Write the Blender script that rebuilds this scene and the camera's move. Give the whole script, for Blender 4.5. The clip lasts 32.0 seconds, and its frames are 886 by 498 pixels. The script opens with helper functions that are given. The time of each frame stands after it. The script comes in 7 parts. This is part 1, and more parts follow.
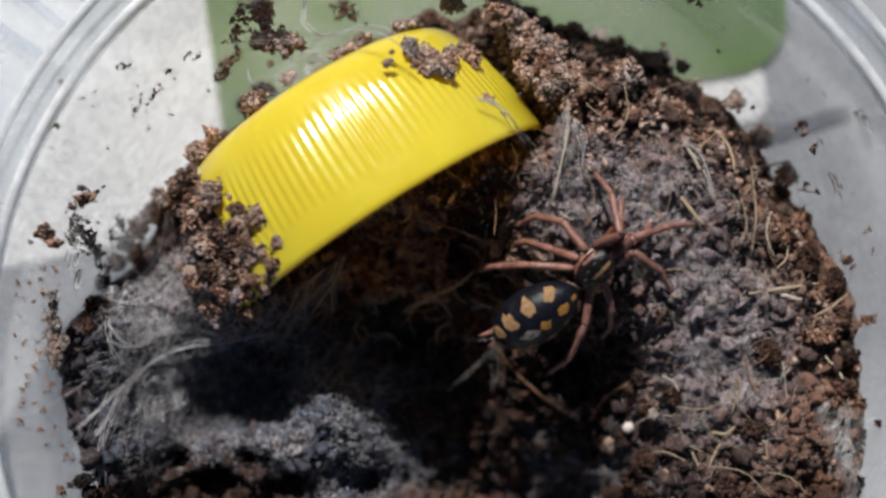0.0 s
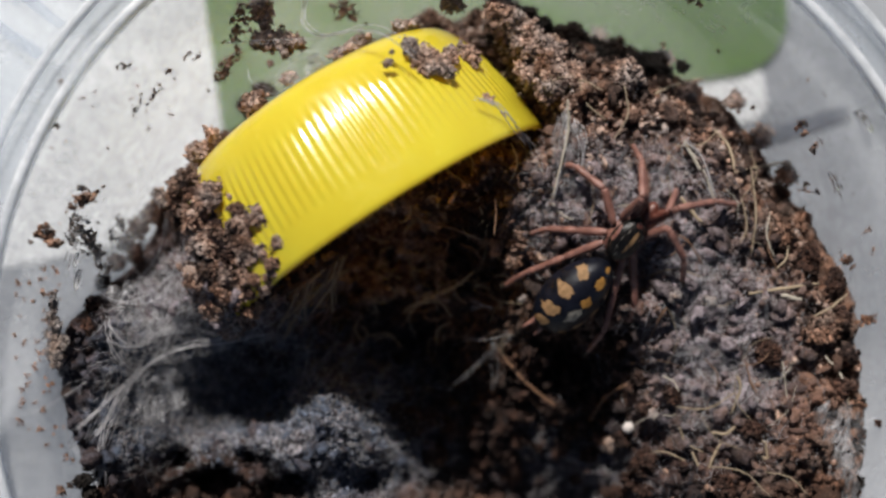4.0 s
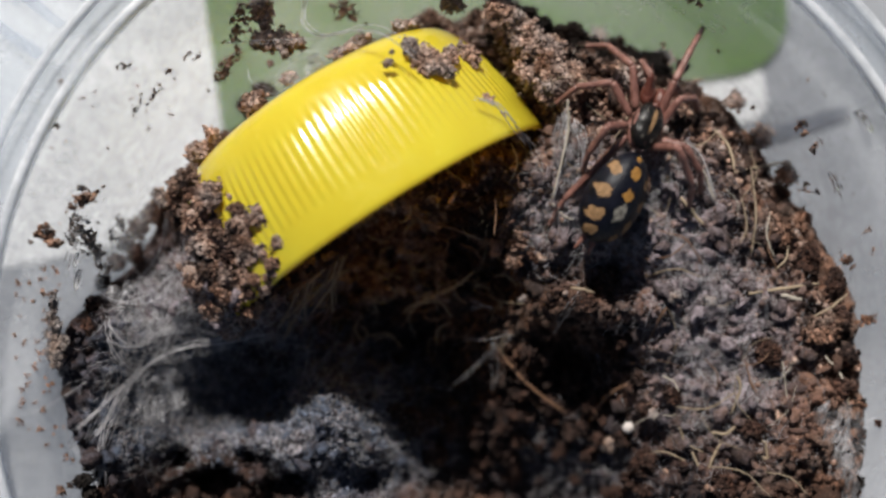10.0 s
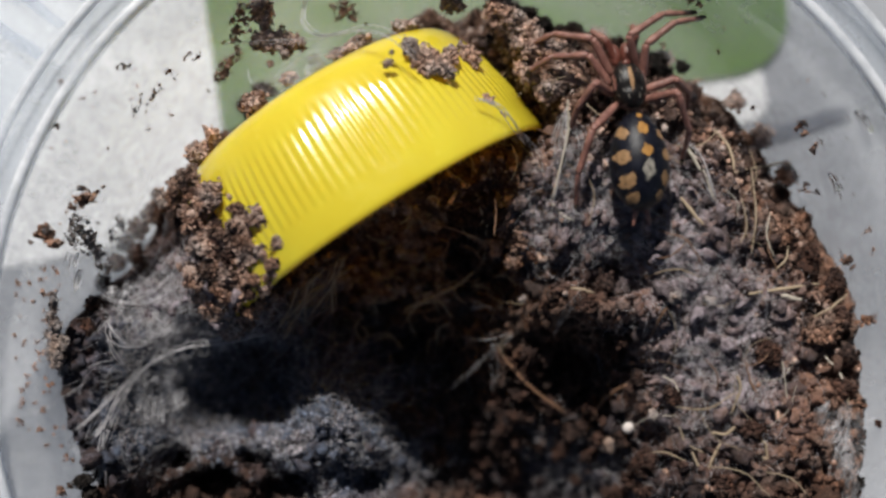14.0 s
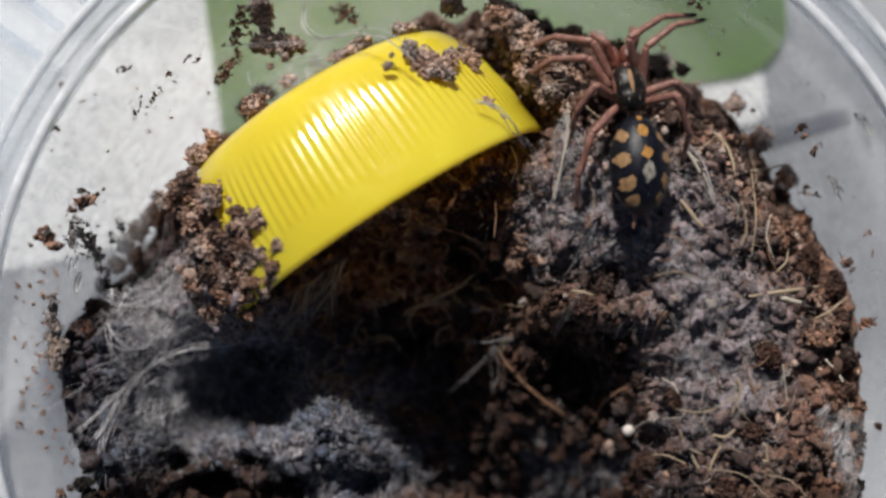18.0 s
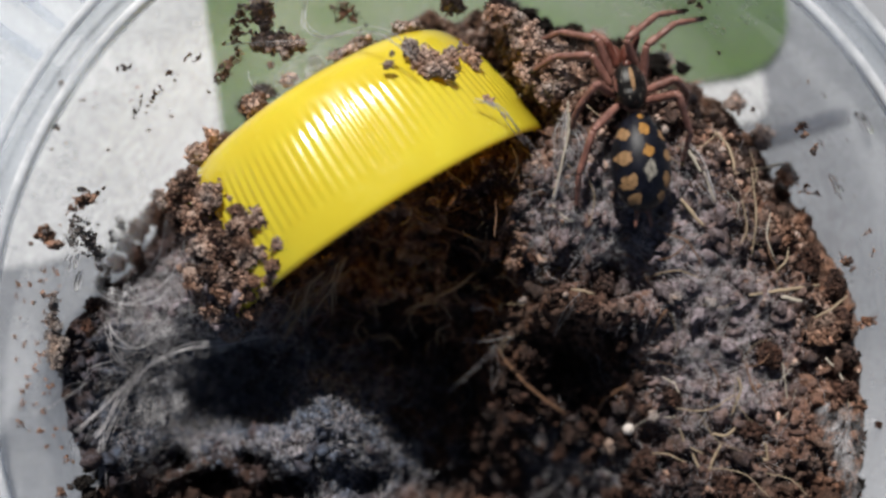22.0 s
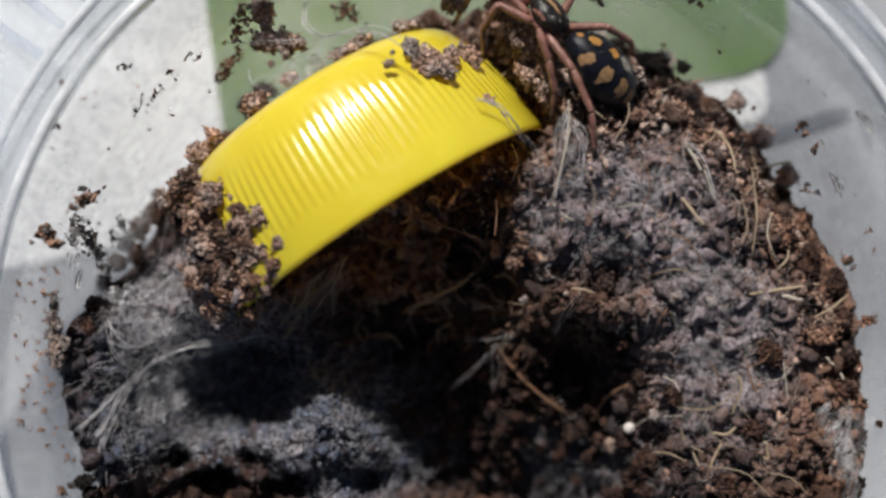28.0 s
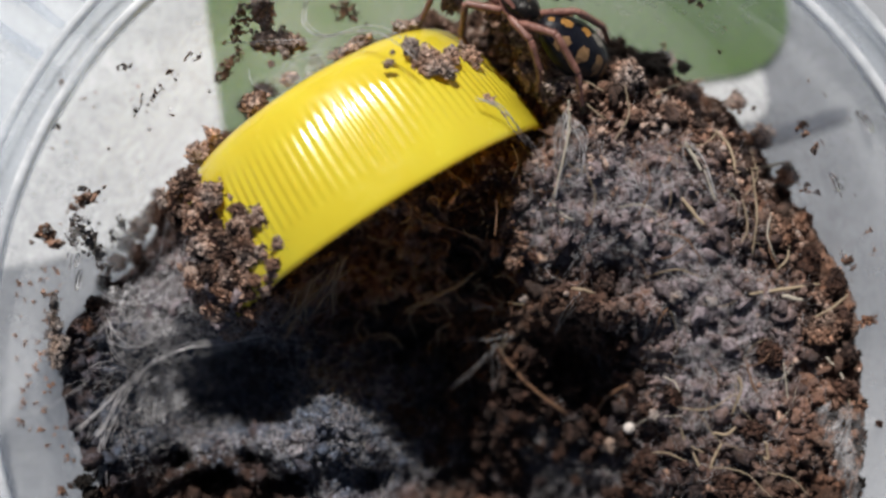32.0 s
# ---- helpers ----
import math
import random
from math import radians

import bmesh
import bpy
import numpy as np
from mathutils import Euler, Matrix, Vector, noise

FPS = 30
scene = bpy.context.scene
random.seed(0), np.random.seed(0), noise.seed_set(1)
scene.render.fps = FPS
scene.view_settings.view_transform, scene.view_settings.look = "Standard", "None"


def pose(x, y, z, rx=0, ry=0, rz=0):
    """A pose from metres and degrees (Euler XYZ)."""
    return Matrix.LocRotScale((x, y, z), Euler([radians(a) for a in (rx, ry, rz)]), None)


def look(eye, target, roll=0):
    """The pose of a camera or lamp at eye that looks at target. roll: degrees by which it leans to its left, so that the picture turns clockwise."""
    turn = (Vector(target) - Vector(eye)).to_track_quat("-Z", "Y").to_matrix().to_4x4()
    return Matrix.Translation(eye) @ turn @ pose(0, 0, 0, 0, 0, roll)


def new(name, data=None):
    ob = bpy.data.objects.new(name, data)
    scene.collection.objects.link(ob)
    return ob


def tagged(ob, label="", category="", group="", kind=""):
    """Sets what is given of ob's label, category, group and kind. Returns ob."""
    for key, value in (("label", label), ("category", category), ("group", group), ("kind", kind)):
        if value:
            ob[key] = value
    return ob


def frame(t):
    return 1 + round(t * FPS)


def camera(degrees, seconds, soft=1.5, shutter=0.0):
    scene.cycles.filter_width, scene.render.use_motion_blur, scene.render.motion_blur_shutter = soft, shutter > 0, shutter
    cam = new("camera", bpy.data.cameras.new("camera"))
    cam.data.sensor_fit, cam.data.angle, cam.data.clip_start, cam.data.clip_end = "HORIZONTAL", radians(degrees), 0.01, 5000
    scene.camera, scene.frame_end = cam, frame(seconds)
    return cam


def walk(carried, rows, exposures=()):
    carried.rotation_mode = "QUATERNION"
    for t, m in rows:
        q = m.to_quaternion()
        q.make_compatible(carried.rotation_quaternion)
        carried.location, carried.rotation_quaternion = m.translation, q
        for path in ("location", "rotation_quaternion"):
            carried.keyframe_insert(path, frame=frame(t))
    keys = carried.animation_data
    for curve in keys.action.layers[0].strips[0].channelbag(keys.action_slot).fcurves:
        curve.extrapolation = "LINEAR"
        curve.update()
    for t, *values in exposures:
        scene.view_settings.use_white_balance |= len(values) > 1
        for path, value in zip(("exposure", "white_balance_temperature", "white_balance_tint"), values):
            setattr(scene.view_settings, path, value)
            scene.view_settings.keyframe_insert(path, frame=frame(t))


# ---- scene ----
MM = 0.001
cam = camera(38.0, 32.0, soft=2.8)
cam.data.dof.use_dof, cam.data.dof.focus_distance, cam.data.dof.aperture_fstop = True, 0.0985, 15.0
walk(cam, [
    (0.0, pose(0, 0, 0.1025)),
    (13.0, pose(0, 0, 0.1025)),
    (14.5, pose(0, 0, 0.1025, 0.03)),
    (16.5, pose(0, 0, 0.1025, 0.126)),
    (21.4, pose(0, 0, 0.1025, 0.126)),
    (22.0, pose(0, 0, 0.1025, 0.07, 0.01)),
    (22.5, pose(0, 0, 0.1025, 0.0, 0.035)),
    (23.0, pose(0, 0, 0.1025, 0.0, 0.04)),
    (23.5, pose(0, 0, 0.1025, 0.06, 0.03)),
    (24.0, pose(0, 0, 0.1025, 0.0, 0.035)),
    (27.5, pose(0, 0, 0.1025, 0.025, 0.035)),
    (32.0, pose(0, 0, 0.1025, 0.025, 0.035)),
])

# ---- daylight: one sun from beyond the cup, and the sky
SUN_EL, SUN_AZ = radians(43.5), radians(-12.0)
world = bpy.data.worlds.new("sky")
scene.world = world
world.use_nodes = True
sky = world.node_tree.nodes.new("ShaderNodeTexSky")
sky.sky_type, sky.sun_disc, sky.sun_elevation, sky.sun_rotation = "NISHITA", False, SUN_EL, SUN_AZ
world.node_tree.links.new(sky.outputs[0], world.node_tree.nodes["Background"].inputs[0])
world.node_tree.nodes["Background"].inputs[1].default_value = 0.034
sun = new("sun", bpy.data.lights.new("sun", "SUN"))
sun.data.energy, sun.data.angle, sun.data.color = 5.2, radians(0.5), (1.0, 0.96, 0.9)
sun.matrix_world = look((0.3 * math.sin(SUN_AZ) * math.cos(SUN_EL), 0.3 * math.cos(SUN_AZ) * math.cos(SUN_EL), 0.3 * math.sin(SUN_EL)), (0, 0, 0))
scene.view_settings.exposure = 0.0


# ---- materials
def material(name, colour=(0.5, 0.5, 0.5), rough=0.6, metal=0.0, spec=0.5):
    m = bpy.data.materials.new(name)
    m.use_nodes = True
    b = m.node_tree.nodes["Principled BSDF"]
    b.inputs["Base Color"].default_value = (*colour, 1)
    b.inputs["Roughness"].default_value = rough
    b.inputs["Metallic"].default_value = metal
    b.inputs["Specular IOR Level"].default_value = spec
    return m, m.node_tree, b


def node(tree, kind, **inputs):
    n = tree.nodes.new(kind)
    for key, value in inputs.items():
        n.inputs[key.replace("_", " ")].default_value = value
    return n


def ramp(tree, source, *stops):
    n = tree.nodes.new("ShaderNodeValToRGB")
    while len(n.color_ramp.elements) < len(stops):
        n.color_ramp.elements.new(0.5)
    for e, (p, c) in zip(n.color_ramp.elements, stops):
        e.position, e.color = p, (*c, 1)
    tree.links.new(source, n.inputs[0])
    return n.outputs[0]


def mix(tree, fac, a, b, kind="MIX"):
    n = tree.nodes.new("ShaderNodeMix")
    n.data_type, n.blend_type = "RGBA", kind
    for socket, value in ((n.inputs[0], fac), (n.inputs[6], a), (n.inputs[7], b)):
        if isinstance(value, (int, float)):
            socket.default_value = value
        elif isinstance(value, tuple):
            socket.default_value = (*value, 1)
        else:
            tree.links.new(value, socket)
    return n.outputs[2]


def grain(tree, scale, detail=4.0, rough=0.6, coords=None):
    n = node(tree, "ShaderNodeTexNoise", Scale=scale, Detail=detail, Roughness=rough)
    if coords is None:
        coords = tree.nodes.new("ShaderNodeTexCoord").outputs["Object"]
    tree.links.new(coords, n.inputs["Vector"])
    return n.outputs["Fac"]


def relief(tree, bsdf, source, distance, strength=1.0):
    n = node(tree, "ShaderNodeBump", Strength=strength, Distance=distance)
    tree.links.new(source, n.inputs["Height"])
    tree.links.new(n.outputs[0], bsdf.inputs["Normal"])


def soil_material(name, dark, mid, light, silk=True):
    """Coir and peat: colour varies from crumb to crumb and within each, under a film of silk where the mesh says so."""
    m, t, b = material(name, mid, 0.85, 0.0, 0.25)
    island = t.nodes.new("ShaderNodeNewGeometry").outputs["Random Per Island"]
    own = ramp(t, island, (0.0, dark), (0.22, dark), (0.6, mid), (0.93, light), (1.0, light))
    fine = grain(t, 5200.0, 5.0)
    broad = grain(t, 220.0, 3.0)
    c = mix(t, 0.35, own, ramp(t, broad, (0.35, dark), (0.65, light)))
    c = mix(t, 1.0, c, ramp(t, grain(t, 420.0, 3.0), (0.36, (0.86, 0.96, 1.06)), (0.64, (1.17, 0.97, 0.84))), "MULTIPLY")
    if silk:
        a = t.nodes.new("ShaderNodeAttribute")
        a.attribute_name = "silk"
        veil = node(t, "ShaderNodeMath")
        veil.operation = "MULTIPLY"
        t.links.new(a.outputs["Fac"], veil.inputs[0])
        t.links.new(ramp(t, grain(t, 700.0, 5.0), (0.34, (0.25, 0.25, 0.25)), (0.52, (1, 1, 1))), veil.inputs[1])
        dark_fac = t.nodes.new("ShaderNodeAttribute")
        dark_fac.attribute_name = "damp_shade"
        c = mix(t, dark_fac.outputs["Fac"], c, mix(t, 1.0, c, (0.34, 0.32, 0.32), "MULTIPLY"))
        c = mix(t, veil.outputs[0], c, mix(t, 0.8, mix(t, dark_fac.outputs["Fac"], (0.355, 0.305, 0.34), (0.104, 0.128, 0.182)), ramp(t, grain(t, 1700.0, 4.0), (0.36, (0.15, 0.13, 0.12)), (0.6, (1.25, 1.25, 1.25))), "MULTIPLY"))
    speckle = ramp(t, fine, (0.34, (0.2, 0.19, 0.18)), (0.66, (1.55, 1.5, 1.46)))
    if silk:
        speckle = mix(t, veil.outputs[0], speckle, mix(t, 0.35, (0.9, 0.9, 0.9), speckle))
    c = mix(t, 0.8, c, speckle, "MULTIPLY")
    t.links.new(c, b.inputs["Base Color"])
    relief(t, b, fine, 0.00025, 1.0)
    return m


SOIL = soil_material("coir soil", (0.014, 0.008, 0.006), (0.085, 0.05, 0.037), (0.24, 0.148, 0.108))
CLOD = soil_material("soil clods", (0.045, 0.025, 0.018), (0.18, 0.107, 0.077), (0.44, 0.29, 0.22), False)
DIM_SOIL = soil_material("dark and shade-toned lumps", (0.011, 0.006, 0.005), (0.044, 0.026, 0.021), (0.112, 0.066, 0.052), False)
DRY = soil_material("dry crumbs", (0.115, 0.074, 0.06), (0.38, 0.262, 0.212), (0.66, 0.51, 0.43), False)
SHADE_DIRT = soil_material("near-black shade strip and wall dirt", (0.008, 0.006, 0.005), (0.02, 0.015, 0.012), (0.045, 0.033, 0.026), False)
WET = soil_material("damp moss", (0.1, 0.088, 0.082), (0.25, 0.225, 0.215), (0.4, 0.37, 0.355), False)


def fibre_material(name, colour, rough=0.6):
    m, t, b = material(name, colour, rough, 0.0, 0.4)
    k = tuple(0.55 * v for v in colour)
    c = mix(t, 0.7, ramp(t, grain(t, 900.0), (0.3, k), (0.7, colour)), ramp(t, t.nodes.new("ShaderNodeObjectInfo").outputs["Random"], (0.0, k), (1.0, colour)))
    t.links.new(c, b.inputs["Base Color"])
    relief(t, b, grain(t, 5000.0), 0.00003, 0.5)
    return m


STRAW = fibre_material("dry straw", (0.38, 0.295, 0.2))
ROOT = fibre_material("brown root", (0.22, 0.12, 0.07))
PALE = fibre_material("bleached fibre", (0.58, 0.52, 0.43))

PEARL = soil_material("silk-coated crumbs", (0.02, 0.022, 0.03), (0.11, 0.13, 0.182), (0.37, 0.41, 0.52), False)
PEARL.node_tree.nodes["Principled BSDF"].inputs["Roughness"].default_value = 0.42
PEARL.node_tree.nodes["Principled BSDF"].inputs["Specular IOR Level"].default_value = 0.6
SILK, t, b = material("silk", (0.5, 0.49, 0.5), 0.4, 0.0, 0.6)
t.links.new(ramp(t, grain(t, 400.0), (0.3, (0.29, 0.277, 0.288)), (0.7, (0.55, 0.53, 0.55))), b.inputs["Base Color"])

def yellow_plastic(name, passing):
    """Glossy coloured plastic, a little of the sun coming through."""
    m, t, b = material(name, (0.85, 0.6, 0.012), 0.28, 0.0, 0.5)
    t.links.new(ramp(t, grain(t, 160.0, 5.0), (0.35, (0.83, 0.7, 0.045)), (0.6, (0.9, 0.8, 0.06)), (0.8, (0.89, 0.79, 0.095))), b.inputs["Base Color"])
    b.inputs["Coat Weight"].default_value, b.inputs["Coat Roughness"].default_value = 1.0, 0.1
    t.links.new(ramp(t, grain(t, 900.0, 6.0), (0.35, (0.15, 0.15, 0.15)), (0.7, (0.3, 0.3, 0.3))), b.inputs["Roughness"])
    relief(t, b, grain(t, 1500.0), 0.00003, 0.25)
    thin, beyond = t.nodes.new("ShaderNodeMixShader"), node(t, "ShaderNodeBsdfTranslucent", Color=(0.96, 0.7, 0.05, 1))
    thin.inputs[0].default_value = passing
    t.links.new(b.outputs[0], thin.inputs[1])
    t.links.new(beyond.outputs[0], thin.inputs[2])
    t.links.new(thin.outputs[0], t.nodes["Material Output"].inputs[0])
    return m


YELLOW, LINING = yellow_plastic("yellow plastic", 0.4), yellow_plastic("thin yellow plastic inside", 0.68)


def clear_plastic(name, haze, tint, pale=(0.8, 0.81, 0.83), dusty=0.5, through_it=0.45):
    """Milky polypropylene: most light goes straight on, some is scattered, some mirrored."""
    m, t, b = material(name, (0.75, 0.77, 0.8), 0.22, 0.0, 0.5)
    t.links.new(ramp(t, grain(t, 90.0, 5.0), (0.3, (0.62, 0.64, 0.67)), (0.7, pale)), b.inputs["Base Color"])
    relief(t, b, grain(t, 260.0, 5.0), 0.0003, 0.3)
    clear = node(t, "ShaderNodeBsdfTransparent", Color=(*tint, 1))
    glow = node(t, "ShaderNodeBsdfTranslucent", Color=(*pale, 1))
    half, both = t.nodes.new("ShaderNodeMixShader"), t.nodes.new("ShaderNodeMixShader")
    half.inputs[0].default_value = through_it
    t.links.new(b.outputs[0], half.inputs[1])
    t.links.new(glow.outputs[0], half.inputs[2])
    dust = mix(t, dusty, ramp(t, grain(t, 110.0, 6.0), (0.33, (haze * 0.35,) * 3), (0.66, (haze * 1.9,) * 3)), ramp(t, grain(t, 900.0, 8.0, 0.7), (0.4, (haze * 0.5,) * 3), (0.75, (haze * 2.4,) * 3)))
    t.links.new(dust, both.inputs[0])
    t.links.new(clear.outputs[0], both.inputs[1])
    t.links.new(half.outputs[0], both.inputs[2])
    t.links.new(both.outputs[0], t.nodes["Material Output"].inputs[0])
    return m


CUP = clear_plastic("clear cup plastic", 0.19, (0.97, 0.972, 0.98))
RIM = clear_plastic("milky rim plastic", 0.28, (0.96, 0.972, 0.99), (0.74, 0.79, 0.87), 0.15)
BEAD = clear_plastic("thick milky plastic", 0.6, (0.97, 0.98, 0.99), (0.97, 0.98, 1.0), 0.15, 0.2)

GREYTOP, t, b = material("grey table", (0.36, 0.365, 0.38), 0.5)
t.links.new(ramp(t, grain(t, 60.0, 6.0), (0.35, (0.235, 0.246, 0.268)), (0.65, (0.375, 0.39, 0.416))), b.inputs["Base Color"])
TABLE, t, b = material("white sheet", (0.75, 0.74, 0.73), 0.45)
t.links.new(ramp(t, grain(t, 45.0, 6.0), (0.35, (0.68, 0.69, 0.7)), (0.65, (0.79, 0.795, 0.8))), b.inputs["Base Color"])
relief(t, b, grain(t, 300.0), 0.0002, 0.1)
GREEN, t, b = material("pale green plastic", (0.2, 0.3, 0.13), 0.45)
t.links.new(ramp(t, grain(t, 50.0, 4.0), (0.3, (0.078, 0.15, 0.03)), (0.7, (0.115, 0.2, 0.045))), b.inputs["Base Color"])
PAVING, t, b = material("grey paving", (0.3, 0.3, 0.29), 0.9)
t.links.new(ramp(t, grain(t, 6.0, 8.0), (0.3, (0.22, 0.22, 0.21)), (0.7, (0.36, 0.355, 0.34))), b.inputs["Base Color"])

WATER, t, b = material("water", (1, 1, 1), 0.02)
b.inputs["Transmission Weight"].default_value, b.inputs["IOR"].default_value = 1.0, 1.33
PEBBLE = soil_material("pale pebble", (0.17, 0.14, 0.12), (0.25, 0.21, 0.19), (0.36, 0.31, 0.29), False)
PERLITE, t, b = material("perlite", (0.55, 0.5, 0.47), 0.8)
relief(t, b, grain(t, 3000.0), 0.0001, 0.6)


def chitin(name, a, c, rough, scale, spec=0.5, depth=0.00006):
    m, t, b = material(name, a, rough, 0.0, spec)
    t.links.new(ramp(t, grain(t, scale, 5.0), (0.32, a), (0.68, c)), b.inputs["Base Color"])
    relief(t, b, grain(t, scale * 4), depth, 0.6)
    return m


BLACK = chitin("black velvet hairs", (0.003, 0.0033, 0.006), (0.009, 0.01, 0.017), 0.33, 1500.0, 0.22)
SHELL = chitin("glossy black shell", (0.004, 0.0035, 0.0035), (0.012, 0.01, 0.009), 0.32, 1500.0, 0.28)
ORANGE = chitin("orange hairs", (0.24, 0.115, 0.025), (0.4, 0.2, 0.045), 0.6, 2500.0, 0.3, 0.0001)
TAN = chitin("tan hairs", (0.2, 0.115, 0.05), (0.34, 0.2, 0.1), 0.6, 2500.0, 0.3, 0.0001)
SILVER = chitin("silver grey hairs", (0.05, 0.047, 0.042), (0.36, 0.33, 0.28), 0.55, 3500.0, 0.3, 0.0001)
LIMB = chitin("pink brown limb", (0.135, 0.058, 0.046), (0.29, 0.142, 0.112), 0.34, 1800.0, 0.5)
FANG = chitin("red brown jaw", (0.085, 0.024, 0.016), (0.15, 0.05, 0.034), 0.35, 1800.0, 0.5)
CLAW = chitin("dark foot pad", (0.03, 0.022, 0.015), (0.07, 0.05, 0.035), 0.7, 3000.0, 0.3)


# ---- building helpers; lengths in these are millimetres
def mesh_of(name, verts, faces, mat, smooth=True):
    me = bpy.data.meshes.new(name)
    me.from_pydata([(x * MM, y * MM, z * MM) for x, y, z in verts], [], [tuple(int(i) for i in f) for f in faces])
    me.materials.append(mat)
    if smooth:
        me.shade_smooth()
    me.update()
    return me


def quick_mesh(name, verts, tris, mat, smooth=True, silk=None, damp_shade=None):
    """A triangle mesh from arrays, in one go."""
    me = bpy.data.meshes.new(name)
    verts, tris = np.asarray(verts, np.float32) * MM, np.asarray(tris, np.int32)
    me.vertices.add(len(verts))
    me.vertices.foreach_set("co", verts.ravel())
    me.loops.add(tris.size)
    me.loops.foreach_set("vertex_index", tris.ravel())
    me.polygons.add(len(tris))
    me.polygons.foreach_set("loop_start", np.arange(0, tris.size, 3, dtype=np.int32))
    me.materials.append(mat)
    if silk is not None:
        me.attributes.new("damp_shade", "FLOAT", "POINT").data.foreach_set("value", np.asarray(damp_shade, np.float32))
        me.attributes.new("silk", "FLOAT", "POINT").data.foreach_set("value", np.asarray(silk, np.float32))
    me.update(calc_edges=True)
    if smooth:
        me.shade_smooth()
    return me


def part(name, me, parent, label=""):
    ob = new(name, me)
    ob.parent = parent
    return tagged(ob, label)


def lathe(profile, n, wobble=None, closed=False):
    """Verts and quads of a profile of (radius, height) turned about z."""
    v, f = [], []
    k = len(profile)
    for i in range(n):
        a = 2 * math.pi * i / n
        for j, (r, z) in enumerate(profile):
            q = r + (wobble(a, j) if wobble else 0.0)
            v.append((q * math.cos(a), q * math.sin(a), z))
    for i in range(n):
        for j in range(k if closed else k - 1):
            a, b = i * k + j, i * k + (j + 1) % k
            c, d = ((i + 1) % n) * k + (j + 1) % k, ((i + 1) % n) * k + j
            f.append((a, d, c, b))
    return v, f


def sphere_verts(nu, nv):
    """A unit sphere with its poles on y: verts and faces."""
    v = [(0, 1, 0)]
    for j in range(1, nv):
        p = math.pi * j / nv
        for i in range(nu):
            a = 2 * math.pi * i / nu
            v.append((math.sin(p) * math.sin(a), math.cos(p), math.sin(p) * math.cos(a)))
    v.append((0, -1, 0))
    f = [(0, 1 + i, 1 + (i + 1) % nu) for i in range(nu)]
    for j in range(nv - 2):
        for i in range(nu):
            a, b = 1 + j * nu + i, 1 + j * nu + (i + 1) % nu
            f.append((a, a + nu, b + nu, b))
    last, base = len(v) - 1, 1 + (nv - 2) * nu
    f += [(last, base + (i + 1) % nu, base + i) for i in range(nu)]
    return v, f


def smooth_line(points, steps):
    """A soft curve through the points."""
    p = [np.array(q, float) for q in points]
    p = [2 * p[0] - p[1]] + p + [2 * p[-1] - p[-2]]
    out = []
    for i in range(1, len(p) - 2):
        for s in range(steps):
            t = s / steps
            out.append(0.5 * (2 * p[i] + (p[i + 1] - p[i - 1]) * t + (2 * p[i - 1] - 5 * p[i] + 4 * p[i + 1] - p[i + 2]) * t * t
                              + (3 * p[i] - p[i - 1] - 3 * p[i + 1] + p[i + 2]) * t ** 3))
    out.append(p[-2])
    return out


def tube(line, radii, sides=6):
    """A closed tube along a line of points."""
    v, f = [], []
    n = len(line)
    up = np.array((0.13, 0.21, 0.97))
    for i in range(n):
        d = line[min(i + 1, n - 1)] - line[max(i - 1, 0)]
        d = d / (np.linalg.norm(d) + 1e-9)
        a = np.cross(d, up)
        a /= np.linalg.norm(a) + 1e-9
        b = np.cross(a, d)
        for s in range(sides):
            w = 2 * math.pi * s / sides
            v.append(tuple(line[i] + radii[i] * (math.cos(w) * a + math.sin(w) * b)))
    for i in range(n - 1):
        for s in range(sides):
            f.append((i * sides + s, i * sides + (s + 1) % sides, (i + 1) * sides + (s + 1) % sides, (i + 1) * sides + s))
    f.append(tuple(range(sides))[::-1])
    f.append(tuple((n - 1) * sides + s for s in range(sides)))
    return v, f


# ---- the lie of the soil, in millimetres: the cup's middle, its wall, and the heaps and hollows
CX, CY = 2.18, -7.93
TABLE_Z, SHEET_Z, BASE_Z, RIM_Z, RIM_R = -28.0, -27.75, -27.4, 9.2, 34.8


def wall_r(z):
    return 30.6 + 0.22 * z + 1.43 * np.maximum(0.0, z - 6.8)


def bump(x, y, cx, cy, h, sx, sy):
    return h * np.exp(-((x - cx) / sx) ** 2 - ((y - cy) / sy) ** 2)


def settled(z):
    """Heights in the burrow, eased towards its floor."""
    return np.where(z < -4.0, -4.0 + 0.8 * (z + 4.0), z)


def soil_z(x, y):
    """The smooth height of the soil."""
    z = 1.0 + bump(x, y, 17.0, 1.5, 2.6, 10, 9)
    z = z + bump(x, y, 9.5, 9.0, 2.6, 6.5, 7)
    z = z + bump(x, y, -17.5, 1.0, 5.0, 4.5, 5.5)
    z = z + bump(x, y, 13.0, -3.5, 1.8, 5, 3)
    z = z - bump(x, y, 5.0, -2.6, 4.2, 3.8, 4.5)
    z = z - bump(x, y, 14.0, -2.2, 4.5, 2.6, 1.9)
    z = z - bump(x, y, -18.5, -14.2, 5.0, 4.6, 2.8)
    # the burrow: soil falling away steeply, and the cave under the cap
    z = z - np.clip((-4.8 - y) * 1.08, 0, 17.5) * np.exp(-((x - 5.5) / 9.8) ** 4)
    z = z - 8.5 * np.exp(-(((x + 5.0) / 9.5) ** 2 + ((y + 3.0) / 6.5) ** 2) ** 2)
    z = z - 6.5 * np.exp(-(((x + 3.5) / 6.0) ** 2 + ((y + 10.5) / 4.5) ** 2) ** 2)
